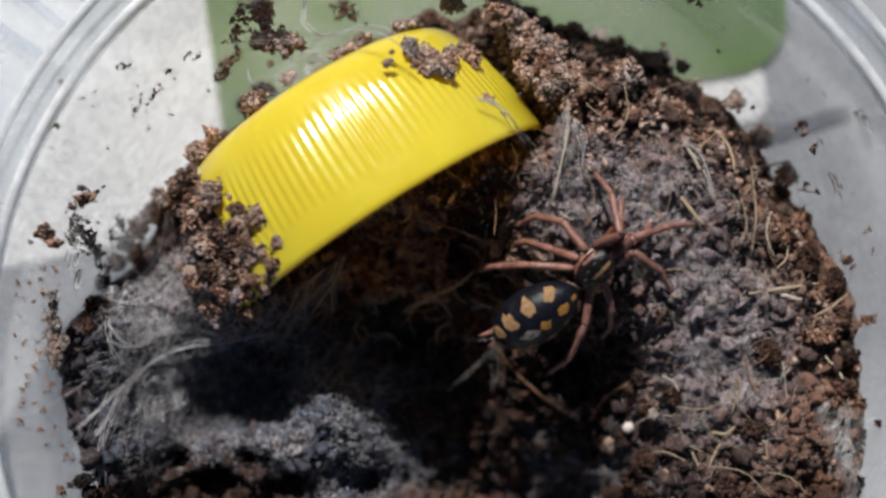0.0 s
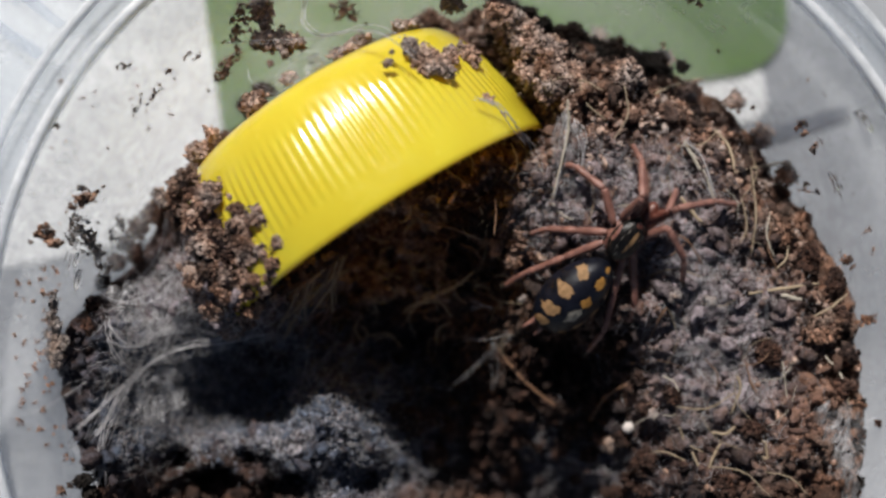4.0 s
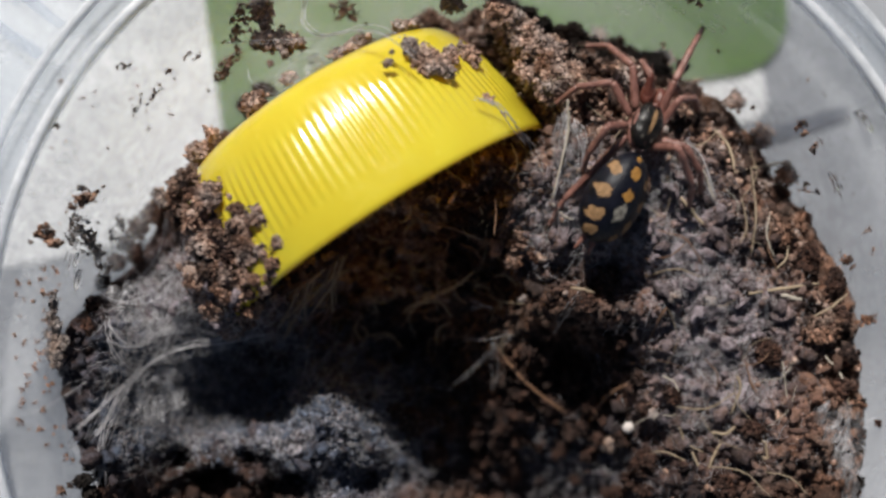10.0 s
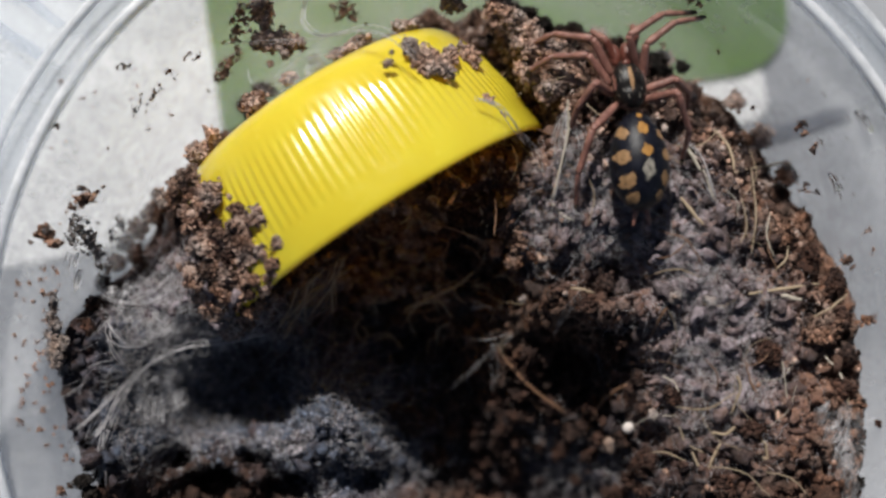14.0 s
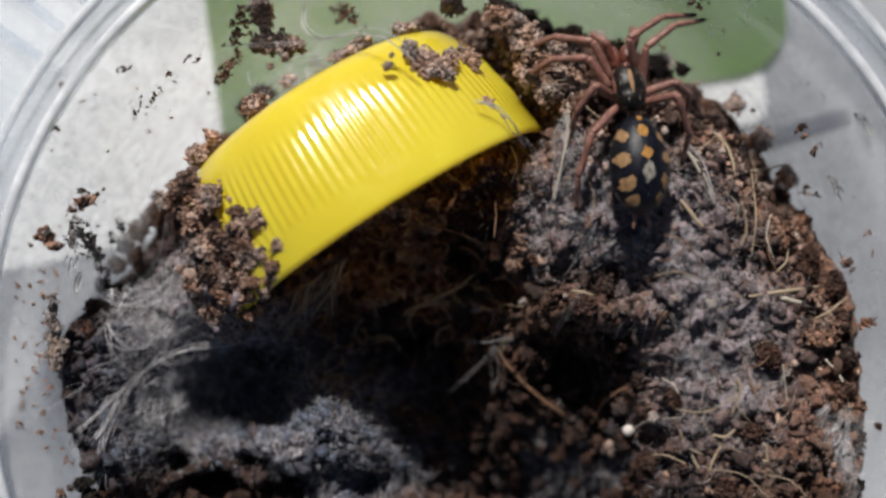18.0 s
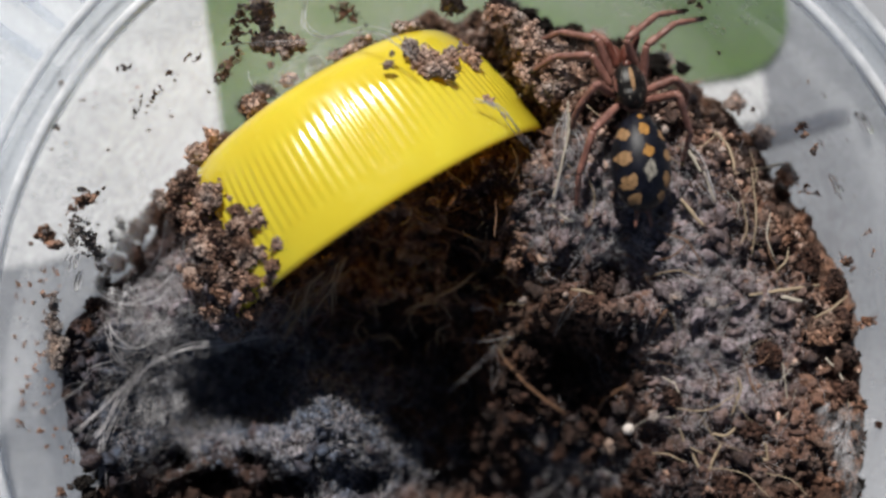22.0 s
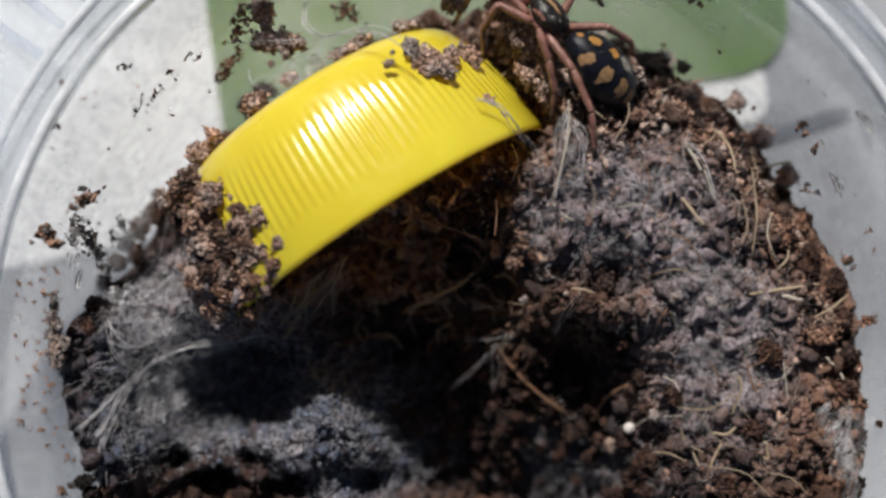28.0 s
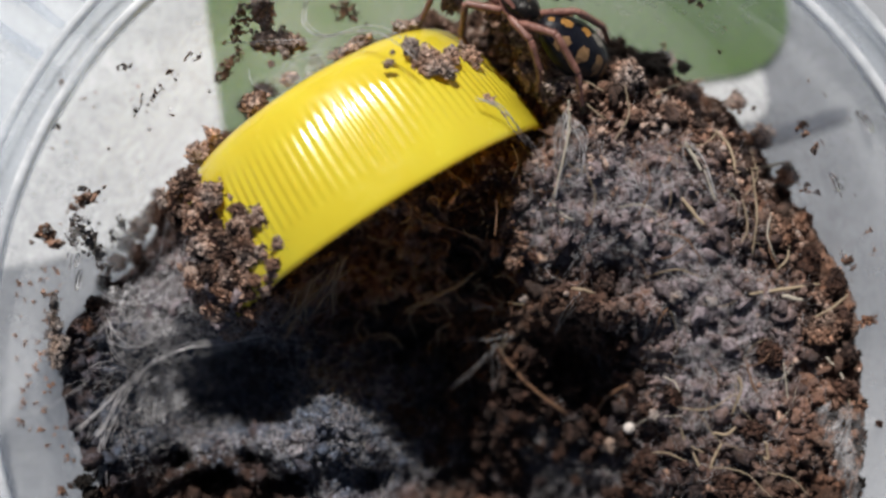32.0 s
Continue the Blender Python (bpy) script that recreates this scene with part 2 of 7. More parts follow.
    z = z - 7.8 * np.exp(-(((x + 18.0) / 7.0) ** 2 + ((y + 10.7) / 4.2) ** 2) ** 1.6)
    z = z + bump(x, y, -14.2, -3.6, 5.5, 3.6, 2.6) + bump(x, y, -15.2, -15.2, 2.2, 3.0, 1.6)
    z = z - bump(x, y, 12.0, -9.3, 4.0, 4.2, 3.0) - bump(x, y, 10.4, -7.3, 3.5, 1.4, 2.2)
    z = z - bump(x, y, -11.0, -17.0, 3.0, 9, 5)
    for hx, hy, h in ((-22.2, -17.3, 7.0), (-15.6, -17.6, 6.0), (-6.3, -19.0, 6.0), (-18.8, -18.8, 5.0), (-12.6, -19.2, 5.0), (-20.4, -19.6, 5.0)):
        z = z - bump(x, y, hx, hy, h, 1.3, 1.0)
    z = z - 4.5 * np.clip((-17.9 - y) / 2.0, 0, 1) * np.exp(-((x + 17.8) / 6.6) ** 4)
    z = z + bump(x, y, -9.5, -16.5, 2.5, 6, 2.5) + bump(x, y, -4.0, -22.5, 7.0, 6, 2.6)
    z = z + bump(x, y, -8.2, -13.2, 4.5, 3.2, 2.4)
    z = z + bump(x, y, -28.0, -11.0, 4.5, 5, 8)
    z = z + bump(x, y, 26.0, -10.0, 1.5, 6, 9) + bump(x, y, 29.5, -18.5, 4.0, 6, 6)
    z = z - bump(x, y, 7.0, 8.8, 3.8, 2.0, 2.0)
    # lower along the far flank of the cap
    off = (x - 3.0) * 0.857 + (y - 17.5) * 0.515
    z = z - 3.6 * np.exp(-(np.maximum(off, 0.0) / 1.1) ** 2) * np.clip((y - 9.0) / 2.5, 0, 1) * np.clip((x + 1.0) / 2.0, 0, 1)
    # bare wall behind the cap and along the far side
    z = z - 16.0 * np.exp(-(((x + 14.0) / 13.0) ** 2 + ((y - 17.0) / 9.5) ** 2) ** 2)
    z = z - 9.0 * np.exp(-(((x + 26.0) / 6.5) ** 2 + ((y - 4.0) / 8.0) ** 2) ** 2)
    # the burrow's floor, not where the wall is bare
    inside = np.clip((6.0 - y) / 3.0, 0, 1) * (1.0 - np.clip((-17.0 - x) / 2.0, 0, 1) * np.clip((y + 6.0) / 2.0, 0, 1))
    z = z + inside * (settled(z) - z)
    r = np.hypot(x - CX, y - CY)
    far = np.clip((y + 4.0) / 8.0, 0, 1) * np.clip((x + 6.0) / 8.0, 0, 1)
    edge = np.clip((r - 24.0) / 4.5, 0, 1)
    gully = 10.5 * np.exp(-((x - 11.5) / 7.0) ** 2) * np.clip((r - 25.0) / 3.0, 0, 1) * np.clip((y - 5.0) / 5.0, 0, 1)
    return np.maximum(z, -17.5) - 6.0 * far * edge * edge - gully


def damp_shade_cover(x, y):
    """Darkening, 0 to 1: damp near wall, plus painted shade in the burrow and hollows."""
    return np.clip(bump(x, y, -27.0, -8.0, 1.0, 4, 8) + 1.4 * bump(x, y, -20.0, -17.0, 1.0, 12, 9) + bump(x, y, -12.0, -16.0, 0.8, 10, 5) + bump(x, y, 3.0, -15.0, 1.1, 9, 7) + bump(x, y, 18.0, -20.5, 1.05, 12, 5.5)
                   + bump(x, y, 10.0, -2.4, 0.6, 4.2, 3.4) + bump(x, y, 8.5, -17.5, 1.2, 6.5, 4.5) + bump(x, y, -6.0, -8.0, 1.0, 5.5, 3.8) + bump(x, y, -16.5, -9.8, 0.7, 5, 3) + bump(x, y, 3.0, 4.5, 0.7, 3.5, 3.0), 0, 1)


def silk_cover(x, y):
    """How thickly silk lies over the soil, 0 to 1."""
    s = bump(x, y, 16.8, 2.2, 1.3, 4.6, 4.8) + bump(x, y, 21.8, -7.8, 1.35, 5, 6.5) + bump(x, y, -11.0, -15.0, 1.6, 8, 4.5)
    s = s + bump(x, y, -8.0, -10.5, 0.3, 6, 4) + bump(x, y, 6.6, 0.8, 0.9, 2.4, 2.4) + bump(x, y, -4.0, -18.5, 0.8, 4, 1.8) + bump(x, y, -23.0, -11.0, 0.55, 6, 6) + bump(x, y, -18.0, -5.0, 0.75, 6, 5) + bump(x, y, 9.0, 3.5, 0.4, 4, 4)
    s = s + bump(x, y, -21.0, -4.0, 0.7, 5, 5) + bump(x, y, -17.0, -12.0, 1.0, 7, 5) + bump(x, y, -23.0, -14.0, 0.8, 4, 4) + bump(x, y, 11.0, -19.0, 0.7, 6, 4) + bump(x, y, 12.0, 4.0, 0.8, 4, 3.5)
    s = s * (1.0 - 0.75 * np.exp(-(((x + 16.5) / 5.0) ** 2 + ((y + 10.0) / 2.7) ** 2) ** 2))
    return np.clip(s, 0, 1) * (1.0 - 0.85 * np.exp(-((x + 19.0) / 7.0) ** 4) * np.clip((-16.0 - y) / 1.2, 0, 1))


# ---- setting
def slab(name, x0, y0, z0, x1, y1, z1, mat, corner=0.0, seg=8):
    """A flat slab with rounded corners and slightly broken edges."""
    out = []
    ra, rb, rc, rd = corner if isinstance(corner, tuple) else (corner,) * 4
    for c, cx, cy, a0 in ((ra, x1 - ra, y1 - ra, 0), (rb, x0 + rb, y1 - rb, 90), (rc, x0 + rc, y0 + rc, 180), (rd, x1 - rd, y0 + rd, 270)):
        for i in range(seg + 1 if c else 1):
            a = radians(a0 + 90 * i / seg)
            out.append((cx + c * math.cos(a), cy + c * math.sin(a)))
    n = len(out)
    v = [(x, y, z) for z in (z0, z1) for x, y in out]
    f = [tuple(range(n))[::-1], tuple(range(n, 2 * n))] + [(i, (i + 1) % n, n + (i + 1) % n, n + i) for i in range(n)]
    return mesh_of(name, v, f, mat, False)


tagged(new("ground", slab("ground", -30000, -30000, -800, 30000, 30000, -760, PAVING)), "grey paving under the table", "ground", kind="structure")
table = tagged(new("table", None), "plain grey table in the sun", "table")
part("tabletop", slab("tabletop", -450, -350, TABLE_Z - 22, 450, 400, TABLE_Z, GREYTOP, 20.0), table)
for lx, ly in ((-410, -310), (410, -310), (-410, 360), (410, 360)):
    part("leg", slab("leg", lx - 20, ly - 20, -760, lx + 20, ly + 20, TABLE_Z - 22, GREYTOP, 4.0), table)
sheet = tagged(new("white_sheet", slab("white_sheet", -170, 0, 0, 36.0, 220, SHEET_Z - TABLE_Z, TABLE, (1.5, 1.5, 1.5, 2.0))), "thin white plastic sheet lying on the table under the cup", "sheet")
sheet.matrix_world = pose(-2.1 * MM, 6.4 * MM, TABLE_Z * MM, 0, 0, 11.2)
SMEAR, t, b = material("dark blue-grey smear colour", (0.1, 0.11, 0.135), 0.6)
t.links.new(ramp(t, grain(t, 200.0, 4.0), (0.3, (0.08, 0.088, 0.11)), (0.7, (0.14, 0.15, 0.18))), b.inputs["Base Color"])
strip = tagged(new("dark_smear", slab("dark_smear", -4.8, -0.75, 0, 4.8, 0.75, 0.3, SMEAR, 0.6)), "dark blue-grey slab added for a shadow-like smear by the sheet", "strip")
strip.matrix_world = pose(36.6 * MM, 12.6 * MM, TABLE_Z * MM, 0, 0, 17)
card = tagged(new("green_card", slab("green_card", 0, 0, 0, 58.1, 69.2, BASE_Z - SHEET_Z, GREEN, (6.0, 6.0, 0.6, 6.0))), "pale green plastic card under the edge of the cup", "card")
card.matrix_world = pose(-22.0 * MM, 10.3 * MM, SHEET_Z * MM, 0, 0, 8.0)

# ---- the cup
cup = tagged(new("plastic_cup", None), "clear milky plastic cup with a hinged rim, half full of soil", "cup")
cup.location = (CX * MM, CY * MM, 0)
v, f = lathe([(0.05, -26.7), (23.6, -26.7), (24.75, -26.3)] + [(float(wall_r(z)), z) for z in (-21, -15, -10, -5, 0, 4, 6.6, 7.0, 8.0, RIM_Z)] + [(float(wall_r(z)) + 0.6, z) for z in (RIM_Z, 8.0, 6.9, 6.4, 4, 0, -5, -10, -15, -21)]
             + [(25.2, -26.6), (24.5, -27.35), (23.6, BASE_Z), (23.1, -27.15), (0.05, -27.15)], 160, closed=True)
part("body", mesh_of("cup_body", v, f, CUP), cup)
v, f = lathe([(r + RIM_R - 32.2, z - 8.8) for r, z in (
    (32.15, 18.02), (32.18, 18.5), (32.4, 18.75), (32.7, 18.7), (32.9, 18.35), (33.1, 18.12), (34.0, 18.1), (34.3, 18.3), (34.45, 18.8), (34.75, 18.95), (35.05, 18.7),
    (35.15, 18.0), (35.15, 17.2), (34.75, 17.2), (34.7, 17.5), (32.9, 17.5), (32.9, 18.02))], 160, closed=True)
part("rim", mesh_of("cup_rim", v, f, RIM), cup, "milky stepped rim")

for r, z, w, label in ((35.15, 9.95, 0.42, "bright inner bead of the rim"), (37.55, 10.15, 0.4, "bright outer bead of the rim")):
    v, f = lathe([(r + w * math.cos(radians(a)), z + w * math.sin(radians(a))) for a in range(0, 360, 36)], 160, closed=True)
    part("rim_bead", mesh_of("rim_bead", v, f, BEAD), cup, label)


def sector(r0, r1, a0, a1, z0, z1, n):
    v, f = [], []
    for i in range(n + 1):
        a = radians(a0 + (a1 - a0) * i / n)
        v += [(r * math.cos(a), r * math.sin(a), z) for r, z in ((r0, z0), (r1, z0), (r1, z1), (r0, z1))]
    for i in range(n):
        for j in range(4):
            a, b = 4 * i + j, 4 * i + (j + 1) % 4
            f.append((a, b, b + 4, a + 4))
    f += [(0, 3, 2, 1), (4 * n, 4 * n + 1, 4 * n + 2, 4 * n + 3)]
    return v, f


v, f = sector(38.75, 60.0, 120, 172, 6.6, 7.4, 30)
flange = part("hinge_flange", mesh_of("hinge_flange", v, f, RIM, False), cup, "flat ribbed hinge tab, lengthened unseen to shade the table")
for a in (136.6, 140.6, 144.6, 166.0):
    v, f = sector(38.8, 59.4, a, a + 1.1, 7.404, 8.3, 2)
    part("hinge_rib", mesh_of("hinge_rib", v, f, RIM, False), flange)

# ---- the soil: one rough sheet against the wall, and loose crumbs over it
RINGS, SPOKES = 170, 640
ang = np.linspace(0, 2 * np.pi, SPOKES, endpoint=False)
rho = np.linspace(0, 1, RINGS) ** 0.8
ux, uy = np.cos(ang), np.sin(ang)
edge_r = wall_r(soil_z(CX + 29.5 * ux, CY + 29.5 * uy)) - 0.15
gx, gy = CX + np.outer(rho, edge_r * ux), CY + np.outer(rho, edge_r * uy)
gz = soil_z(gx, gy)


def rough(x, y):
    """Lumps and pores of the surface."""
    a = noise.turbulence((x * 0.45, y * 0.45, 3.1), 4, False)
    b = noise.noise((x * 0.17, y * 0.17, 9.0))
    c = noise.cell((x * 1.3, y * 1.3, 1.7))
    calm = 1.0 - 0.4 * float(silk_cover(x, y)) * (x > 5)
    return calm * 1.5 * (a - 0.5) + 0.7 * b + 0.3 * c + calm * 0.7 * (noise.turbulence((x * 1.5, y * 1.5, 7.7), 3, False) - 0.5)


gz += np.array([[rough(float(x), float(y)) for x, y in zip(rx, ry)] for rx, ry in zip(gx, gy)])
verts = np.stack([gx, gy, gz], 2).reshape(-1, 3)
low = np.stack([CX + (wall_r(-26.5) - 0.3) * ux, CY + (wall_r(-26.5) - 0.3) * uy, np.full(SPOKES, -26.5)], 1)
verts = np.concatenate([verts, low])
i, j = np.meshgrid(np.arange(RINGS), np.arange(SPOKES), indexing="ij")
a, b, c, d = i * SPOKES + j, i * SPOKES + (j + 1) % SPOKES, (i + 1) * SPOKES + (j + 1) % SPOKES, (i + 1) * SPOKES + j
tris = np.concatenate([np.stack([a, d, c], 2).reshape(-1, 3), np.stack([a, c, b], 2).reshape(-1, 3)])
tagged(new("soil", quick_mesh("soil", verts, tris, SOIL, True, silk_cover(verts[:, 0], verts[:, 1]), damp_shade_cover(verts[:, 0], verts[:, 1]))), "dark brown coir soil heaped in the cup, hollowed in the middle", "soil", kind="stuff")


def surface(x, y):
    """Height of the rough soil at arrays of points."""
    return soil_z(x, y) + np.array([rough(float(p), float(q)) for p, q in zip(np.atleast_1d(x), np.atleast_1d(y))])


def pebbles(level, count, amount, seed):
    """Crumb shapes: lumpy, slightly flattened."""
    out = []
    for k in range(count):
        bm = bmesh.new()
        bmesh.ops.create_icosphere(bm, subdivisions=level, radius=1.0)
        for w in bm.verts:
            n = noise.noise(w.co * 1.1 + Vector((k * 7.3, seed, 0))) + 0.6 * noise.noise(w.co * 2.6 + Vector((seed, k * 3.1, 5)))
            n += 0.7 * (0.4 - noise.voronoi(w.co * 2.0 + Vector((k * 5.1, seed, 2)))[0][0])
            w.co *= max(0.25, 1.0 + amount * n)
        out.append((np.array([w.co[:] for w in bm.verts]), np.array([[w.index for w in q.verts] for q in bm.faces])))
        bm.free()
    return out


def turns(rng, n):
    q = rng.normal(size=(n, 4))
    q /= np.linalg.norm(q, axis=1)[:, None]
    w, x, y, z = q.T
    return np.stack([np.stack([1 - 2 * (y * y + z * z), 2 * (x * y - z * w), 2 * (x * z + y * w)], 1),
                     np.stack([2 * (x * y + z * w), 1 - 2 * (x * x + z * z), 2 * (y * z - x * w)], 1),
                     np.stack([2 * (x * z - y * w), 2 * (y * z + x * w), 1 - 2 * (x * x + y * y)], 1)], 1)


def scatter(centres, sizes, shapes, rng, squash=(1.0, 0.75, 0.6)):
    """Joins one crumb for every centre into arrays."""
    V, F, owner, base = [], [], [], 0
    pick = rng.integers(0, len(shapes), len(centres))
    rot = turns(rng, len(centres))
    for k, (sv, sf) in enumerate(shapes):
        idx = np.nonzero(pick == k)[0]
        if not len(idx):
            continue
        p = sv[None] * (sizes[idx][:, None, None] * np.array(squash) * rng.uniform(0.7, 1.3, (len(idx), 1, 3)))
        p = np.einsum("nij,nkj->nki", rot[idx], p) + centres[idx][:, None]
        V.append(p.reshape(-1, 3))
        F.append((sf[None] + base + (np.arange(len(idx)) * len(sv))[:, None, None]).reshape(-1, 3))
        owner.append(np.repeat(idx, len(sv)))
        base += len(idx) * len(sv)
    return np.concatenate(V), np.concatenate(F), np.concatenate(owner)


LUMPS = pebbles(2, 16, 0.8, 3.0)
GRITS = pebbles(1, 14, 0.85, 8.0)
rng = np.random.default_rng(5)


def spread(n):
    r, a = np.sqrt(rng.uniform(0, 1, n)) * 31.6, rng.uniform(0, 2 * np.pi, n)
    x, y = CX + r * np.cos(a), CY + r * np.sin(a)
    return x, y


for name, count, lo, hi, shapes, squash, label in (
        ("soil_crumbs", 26000, 0.07, 0.36, GRITS, (1.0, 0.75, 0.6), "small loose brown soil crumbs"),
        ("soil_flakes", 5200, 0.2, 0.6, GRITS, (1.5, 0.6, 0.3), "angular brown coir flakes lying on the soil"),
        ("soil_lumps", 2700, 0.3, 0.95, LUMPS, (1.0, 0.8, 0.65), "larger brown coir lumps on the soil")):
    x, y = spread(count)
    s = lo + (hi - lo) * rng.uniform(0, 1, count) ** 2.2
    z = surface(x, y) + s * rng.uniform(-0.1, 0.8, count)
    keep = np.hypot(x - CX, y - CY) + 1.3 * s < wall_r(z) - 0.2
    keep &= (s > 0.45) | (rng.uniform(0, 1, count) > 0.8 * silk_cover(x, y) * (x > 5))
    keep &= (s < 0.4) | (rng.uniform(0, 1, count) > 0.6 * damp_shade_cover(x, y))
    x, y, z, s = x[keep], y[keep], z[keep], s[keep]
    V, F, owner = scatter(np.stack([x, y, z], 1), s, shapes, rng, squash)
    cover = silk_cover(x, y) * rng.uniform(0.55, 1.0, len(x))
    tagged(new(name, quick_mesh(name, V, F, SOIL, name == "soil_lumps", cover[owner], damp_shade_cover(x, y)[owner])), label, "soil", kind="stuff")

x, y = spread(22000)
s = 0.12 + 0.36 * rng.uniform(0, 1, len(x)) ** 2
z = surface(x, y) + s * rng.uniform(0.1, 1.0, len(x))
dry = np.clip((y - 0.5) / 7.0, 0, 1) * np.clip((x + 2.0) / 4.0, 0, 1) + bump(x, y, 29.0, -2.0, 0.6, 5, 8) + bump(x, y, 20.0, -19.0, 0.1, 8, 5)
keep = (np.hypot(x - CX, y - CY) + s < wall_r(z) - 0.2) & (rng.uniform(0, 1, len(x)) < dry * (1.0 - 0.8 * silk_cover(x, y)))
V, F, owner = scatter(np.stack([x, y, z], 1)[keep], s[keep], GRITS, rng)
tagged(new("dry_crumbs", quick_mesh("dry_crumbs", V, F, DRY, False)), "lighter dry crumbs along the far edge of the soil", "soil", kind="stuff")

n = 2400
x, y = rng.uniform(-9.0, 6.0, n), 4.0 - 8.5 * rng.uniform(0, 1, n) ** 1.5
s = 0.1 + 0.45 * rng.uniform(0, 1, n) ** 2.5
z = surface(x, y) + s * rng.uniform(0.0, 0.9, n)
keep = (x < 0.5) | (rng.uniform(0, 1, n) < 0.25)
V, F, owner = scatter(np.stack([x, y, z], 1)[keep], s[keep], GRITS, rng, (1.3, 0.75, 0.5))
tagged(new("cave_crumbs", quick_mesh("cave_crumbs", V, F, DRY, False)), "light brown crumbs and chips lying under the cap", "soil", kind="stuff")

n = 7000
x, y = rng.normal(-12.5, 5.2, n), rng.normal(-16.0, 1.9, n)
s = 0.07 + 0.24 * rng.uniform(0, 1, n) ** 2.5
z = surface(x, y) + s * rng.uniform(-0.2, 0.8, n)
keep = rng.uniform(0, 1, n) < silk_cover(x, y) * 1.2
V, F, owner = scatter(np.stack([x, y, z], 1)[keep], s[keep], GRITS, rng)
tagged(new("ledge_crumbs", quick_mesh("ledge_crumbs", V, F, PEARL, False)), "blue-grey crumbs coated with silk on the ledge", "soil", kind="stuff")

# ---- the yellow bottle cap, lying on its side, open towards the hollow
CAP_AXIS = Vector((0.5424, -0.8354, 0.0891)).normalized()
cap_turn = CAP_AXIS.to_track_quat("Z", "Y").to_matrix().to_4x4()
bottle_cap = tagged(new("bottle_cap", None), "yellow ribbed plastic bottle cap half buried on its side", "bottle cap")
bottle_cap.matrix_world = Matrix.Translation(Vector((-4.2, 1.5, -3.4)) * MM) @ cap_turn
RIDGES = 120
skirt = [(14.45, -0.15), (14.75, 0.0), (14.95, -0.12), (15.0, -0.5), (14.98, -1.0), (14.95, -1.6), (14.925, -1.95), (14.895, -2.2), (14.87, -2.5), (14.83, -2.9), (14.7, -4.2), (14.49, -5.6), (14.25, -6.9),
         (13.98, -8.1), (13.84, -8.6), (13.62, -9.35), (13.36, -10.05), (13.05, -10.65), (12.6, -11.2), (12.05, -11.55), (11.4, -11.7)]


def ridge(a, j):
    """Raised grip ribs between the lip and the shoulder."""
    s = {9: 0.5, 10: 1.0, 11: 1.0, 12: 1.0, 13: 0.9, 14: 0.3}.get(j, 0.0)
    w = math.cos(a * RIDGES)
    return 0.041 * s * (w ** 0.45 if w > 0 else -(-w) ** 1.2) if s else 0.0


v, f = lathe(skirt, RIDGES * 8, ridge)
part("skirt", mesh_of("cap_skirt", v, f, YELLOW), bottle_cap, "yellow skirt with fine grip ribs")
v, f = lathe([(11.4, -11.7), (6.0, -11.74), (0.01, -11.74), (0.01, -10.4), (11.0, -10.4), (12.6, -9.7), (12.95, -8.0), (13.05, -6.6), (12.6, -6.2), (13.05, -5.8), (13.1, -4.0), (12.65, -3.6),
              (13.1, -3.2), (13.3, -1.0), (14.45, -0.15)], 128)
part("top_disc", mesh_of("cap_inside", v, f, LINING), bottle_cap, "flat top and threaded inside")


def cap_top(x, y):
    """The upper side of the lying cap over a point, or the soil where it is higher or the cap is not there."""
    c, a = np.array((-4.2, 1.5, -3.4)), np.array(CAP_AXIS)
    u, v = (x - c[0]) * a[0] + (y - c[1]) * a[1], (x - c[0]) ** 2 + (y - c[1]) ** 2
    k, m, n = 1 - a[2] ** 2, -2 * a[2] * u, v - u * u - 14.75 ** 2
    d = m * m - 4 * k * n
    z = (-m + math.sqrt(d)) / (2 * k) if d > 0 else -99.0
    along = u + z * a[2]
    return max(float(soil_z(x, y)), z + c[2] if -11.4 < along < 0.3 else -99.0)


# ---- clods, specks, fibres and silk
CLOD_GROUP = "soil clods"


def clod(x, y, z, size, seed, mat=CLOD, flat=0.6, long=1.0, turn=0.0, label="brown crumbly clod of coir soil", name="soil_clod", into=None):
    """A clod: one lump, crumbly all over, broken in outline."""
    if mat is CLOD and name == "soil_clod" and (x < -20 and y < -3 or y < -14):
        mat = DIM_SOIL
    if "stuck to the yellow cap" in label:
        z = max(z, cap_top(x, y) + 0.05)
    if y < 5 and math.hypot(x - CX, y - CY) < 25:
        z = float(settled(z))
    bm = bmesh.new()
    bmesh.ops.create_icosphere(bm, subdivisions=4 if size > 0.5 else 3, radius=1.0)
    off = Vector((seed * 3.7, seed * 1.3, 0.5))
    for w in bm.verts:
        d = w.co.copy()
        q = Vector((d.x * long, d.y / long ** 0.5, d.z * flat))
        n = 0.5 * noise.noise(q * 0.9 + off) + 0.4 * noise.noise(q * 1.9 - off)
        n += 0.5 * (0.45 - noise.voronoi(q * 2.6 + off)[0][0]) + 0.2 * (0.4 - noise.voronoi(q * 5.5 - off)[0][0])
        w.co = d * max(0.2, 0.85 + 0.95 * n)
    k = size * np.array((0.8 * long, 0.8 / long ** 0.5, 0.6 * flat))
    core = np.array([w.co[:] for w in bm.verts])
    f = np.array([[w.index for w in q.verts] for q in bm.faces])
    bm.free()
    # crumbs and flakes all over the lump, or, for a speck, a loose sprinkle of them
    r = np.random.default_rng(seed + 900)
    loose = name in ("soil_speck", "moss_tuft")
    n = int(8 + 7 * size) if name == "soil_speck" else int(25 + 50 * size) if loose else int(min(620, 30 + 200 * size * size * long))
    if loose:
        at = r.normal(size=(n, 3)) * 0.5
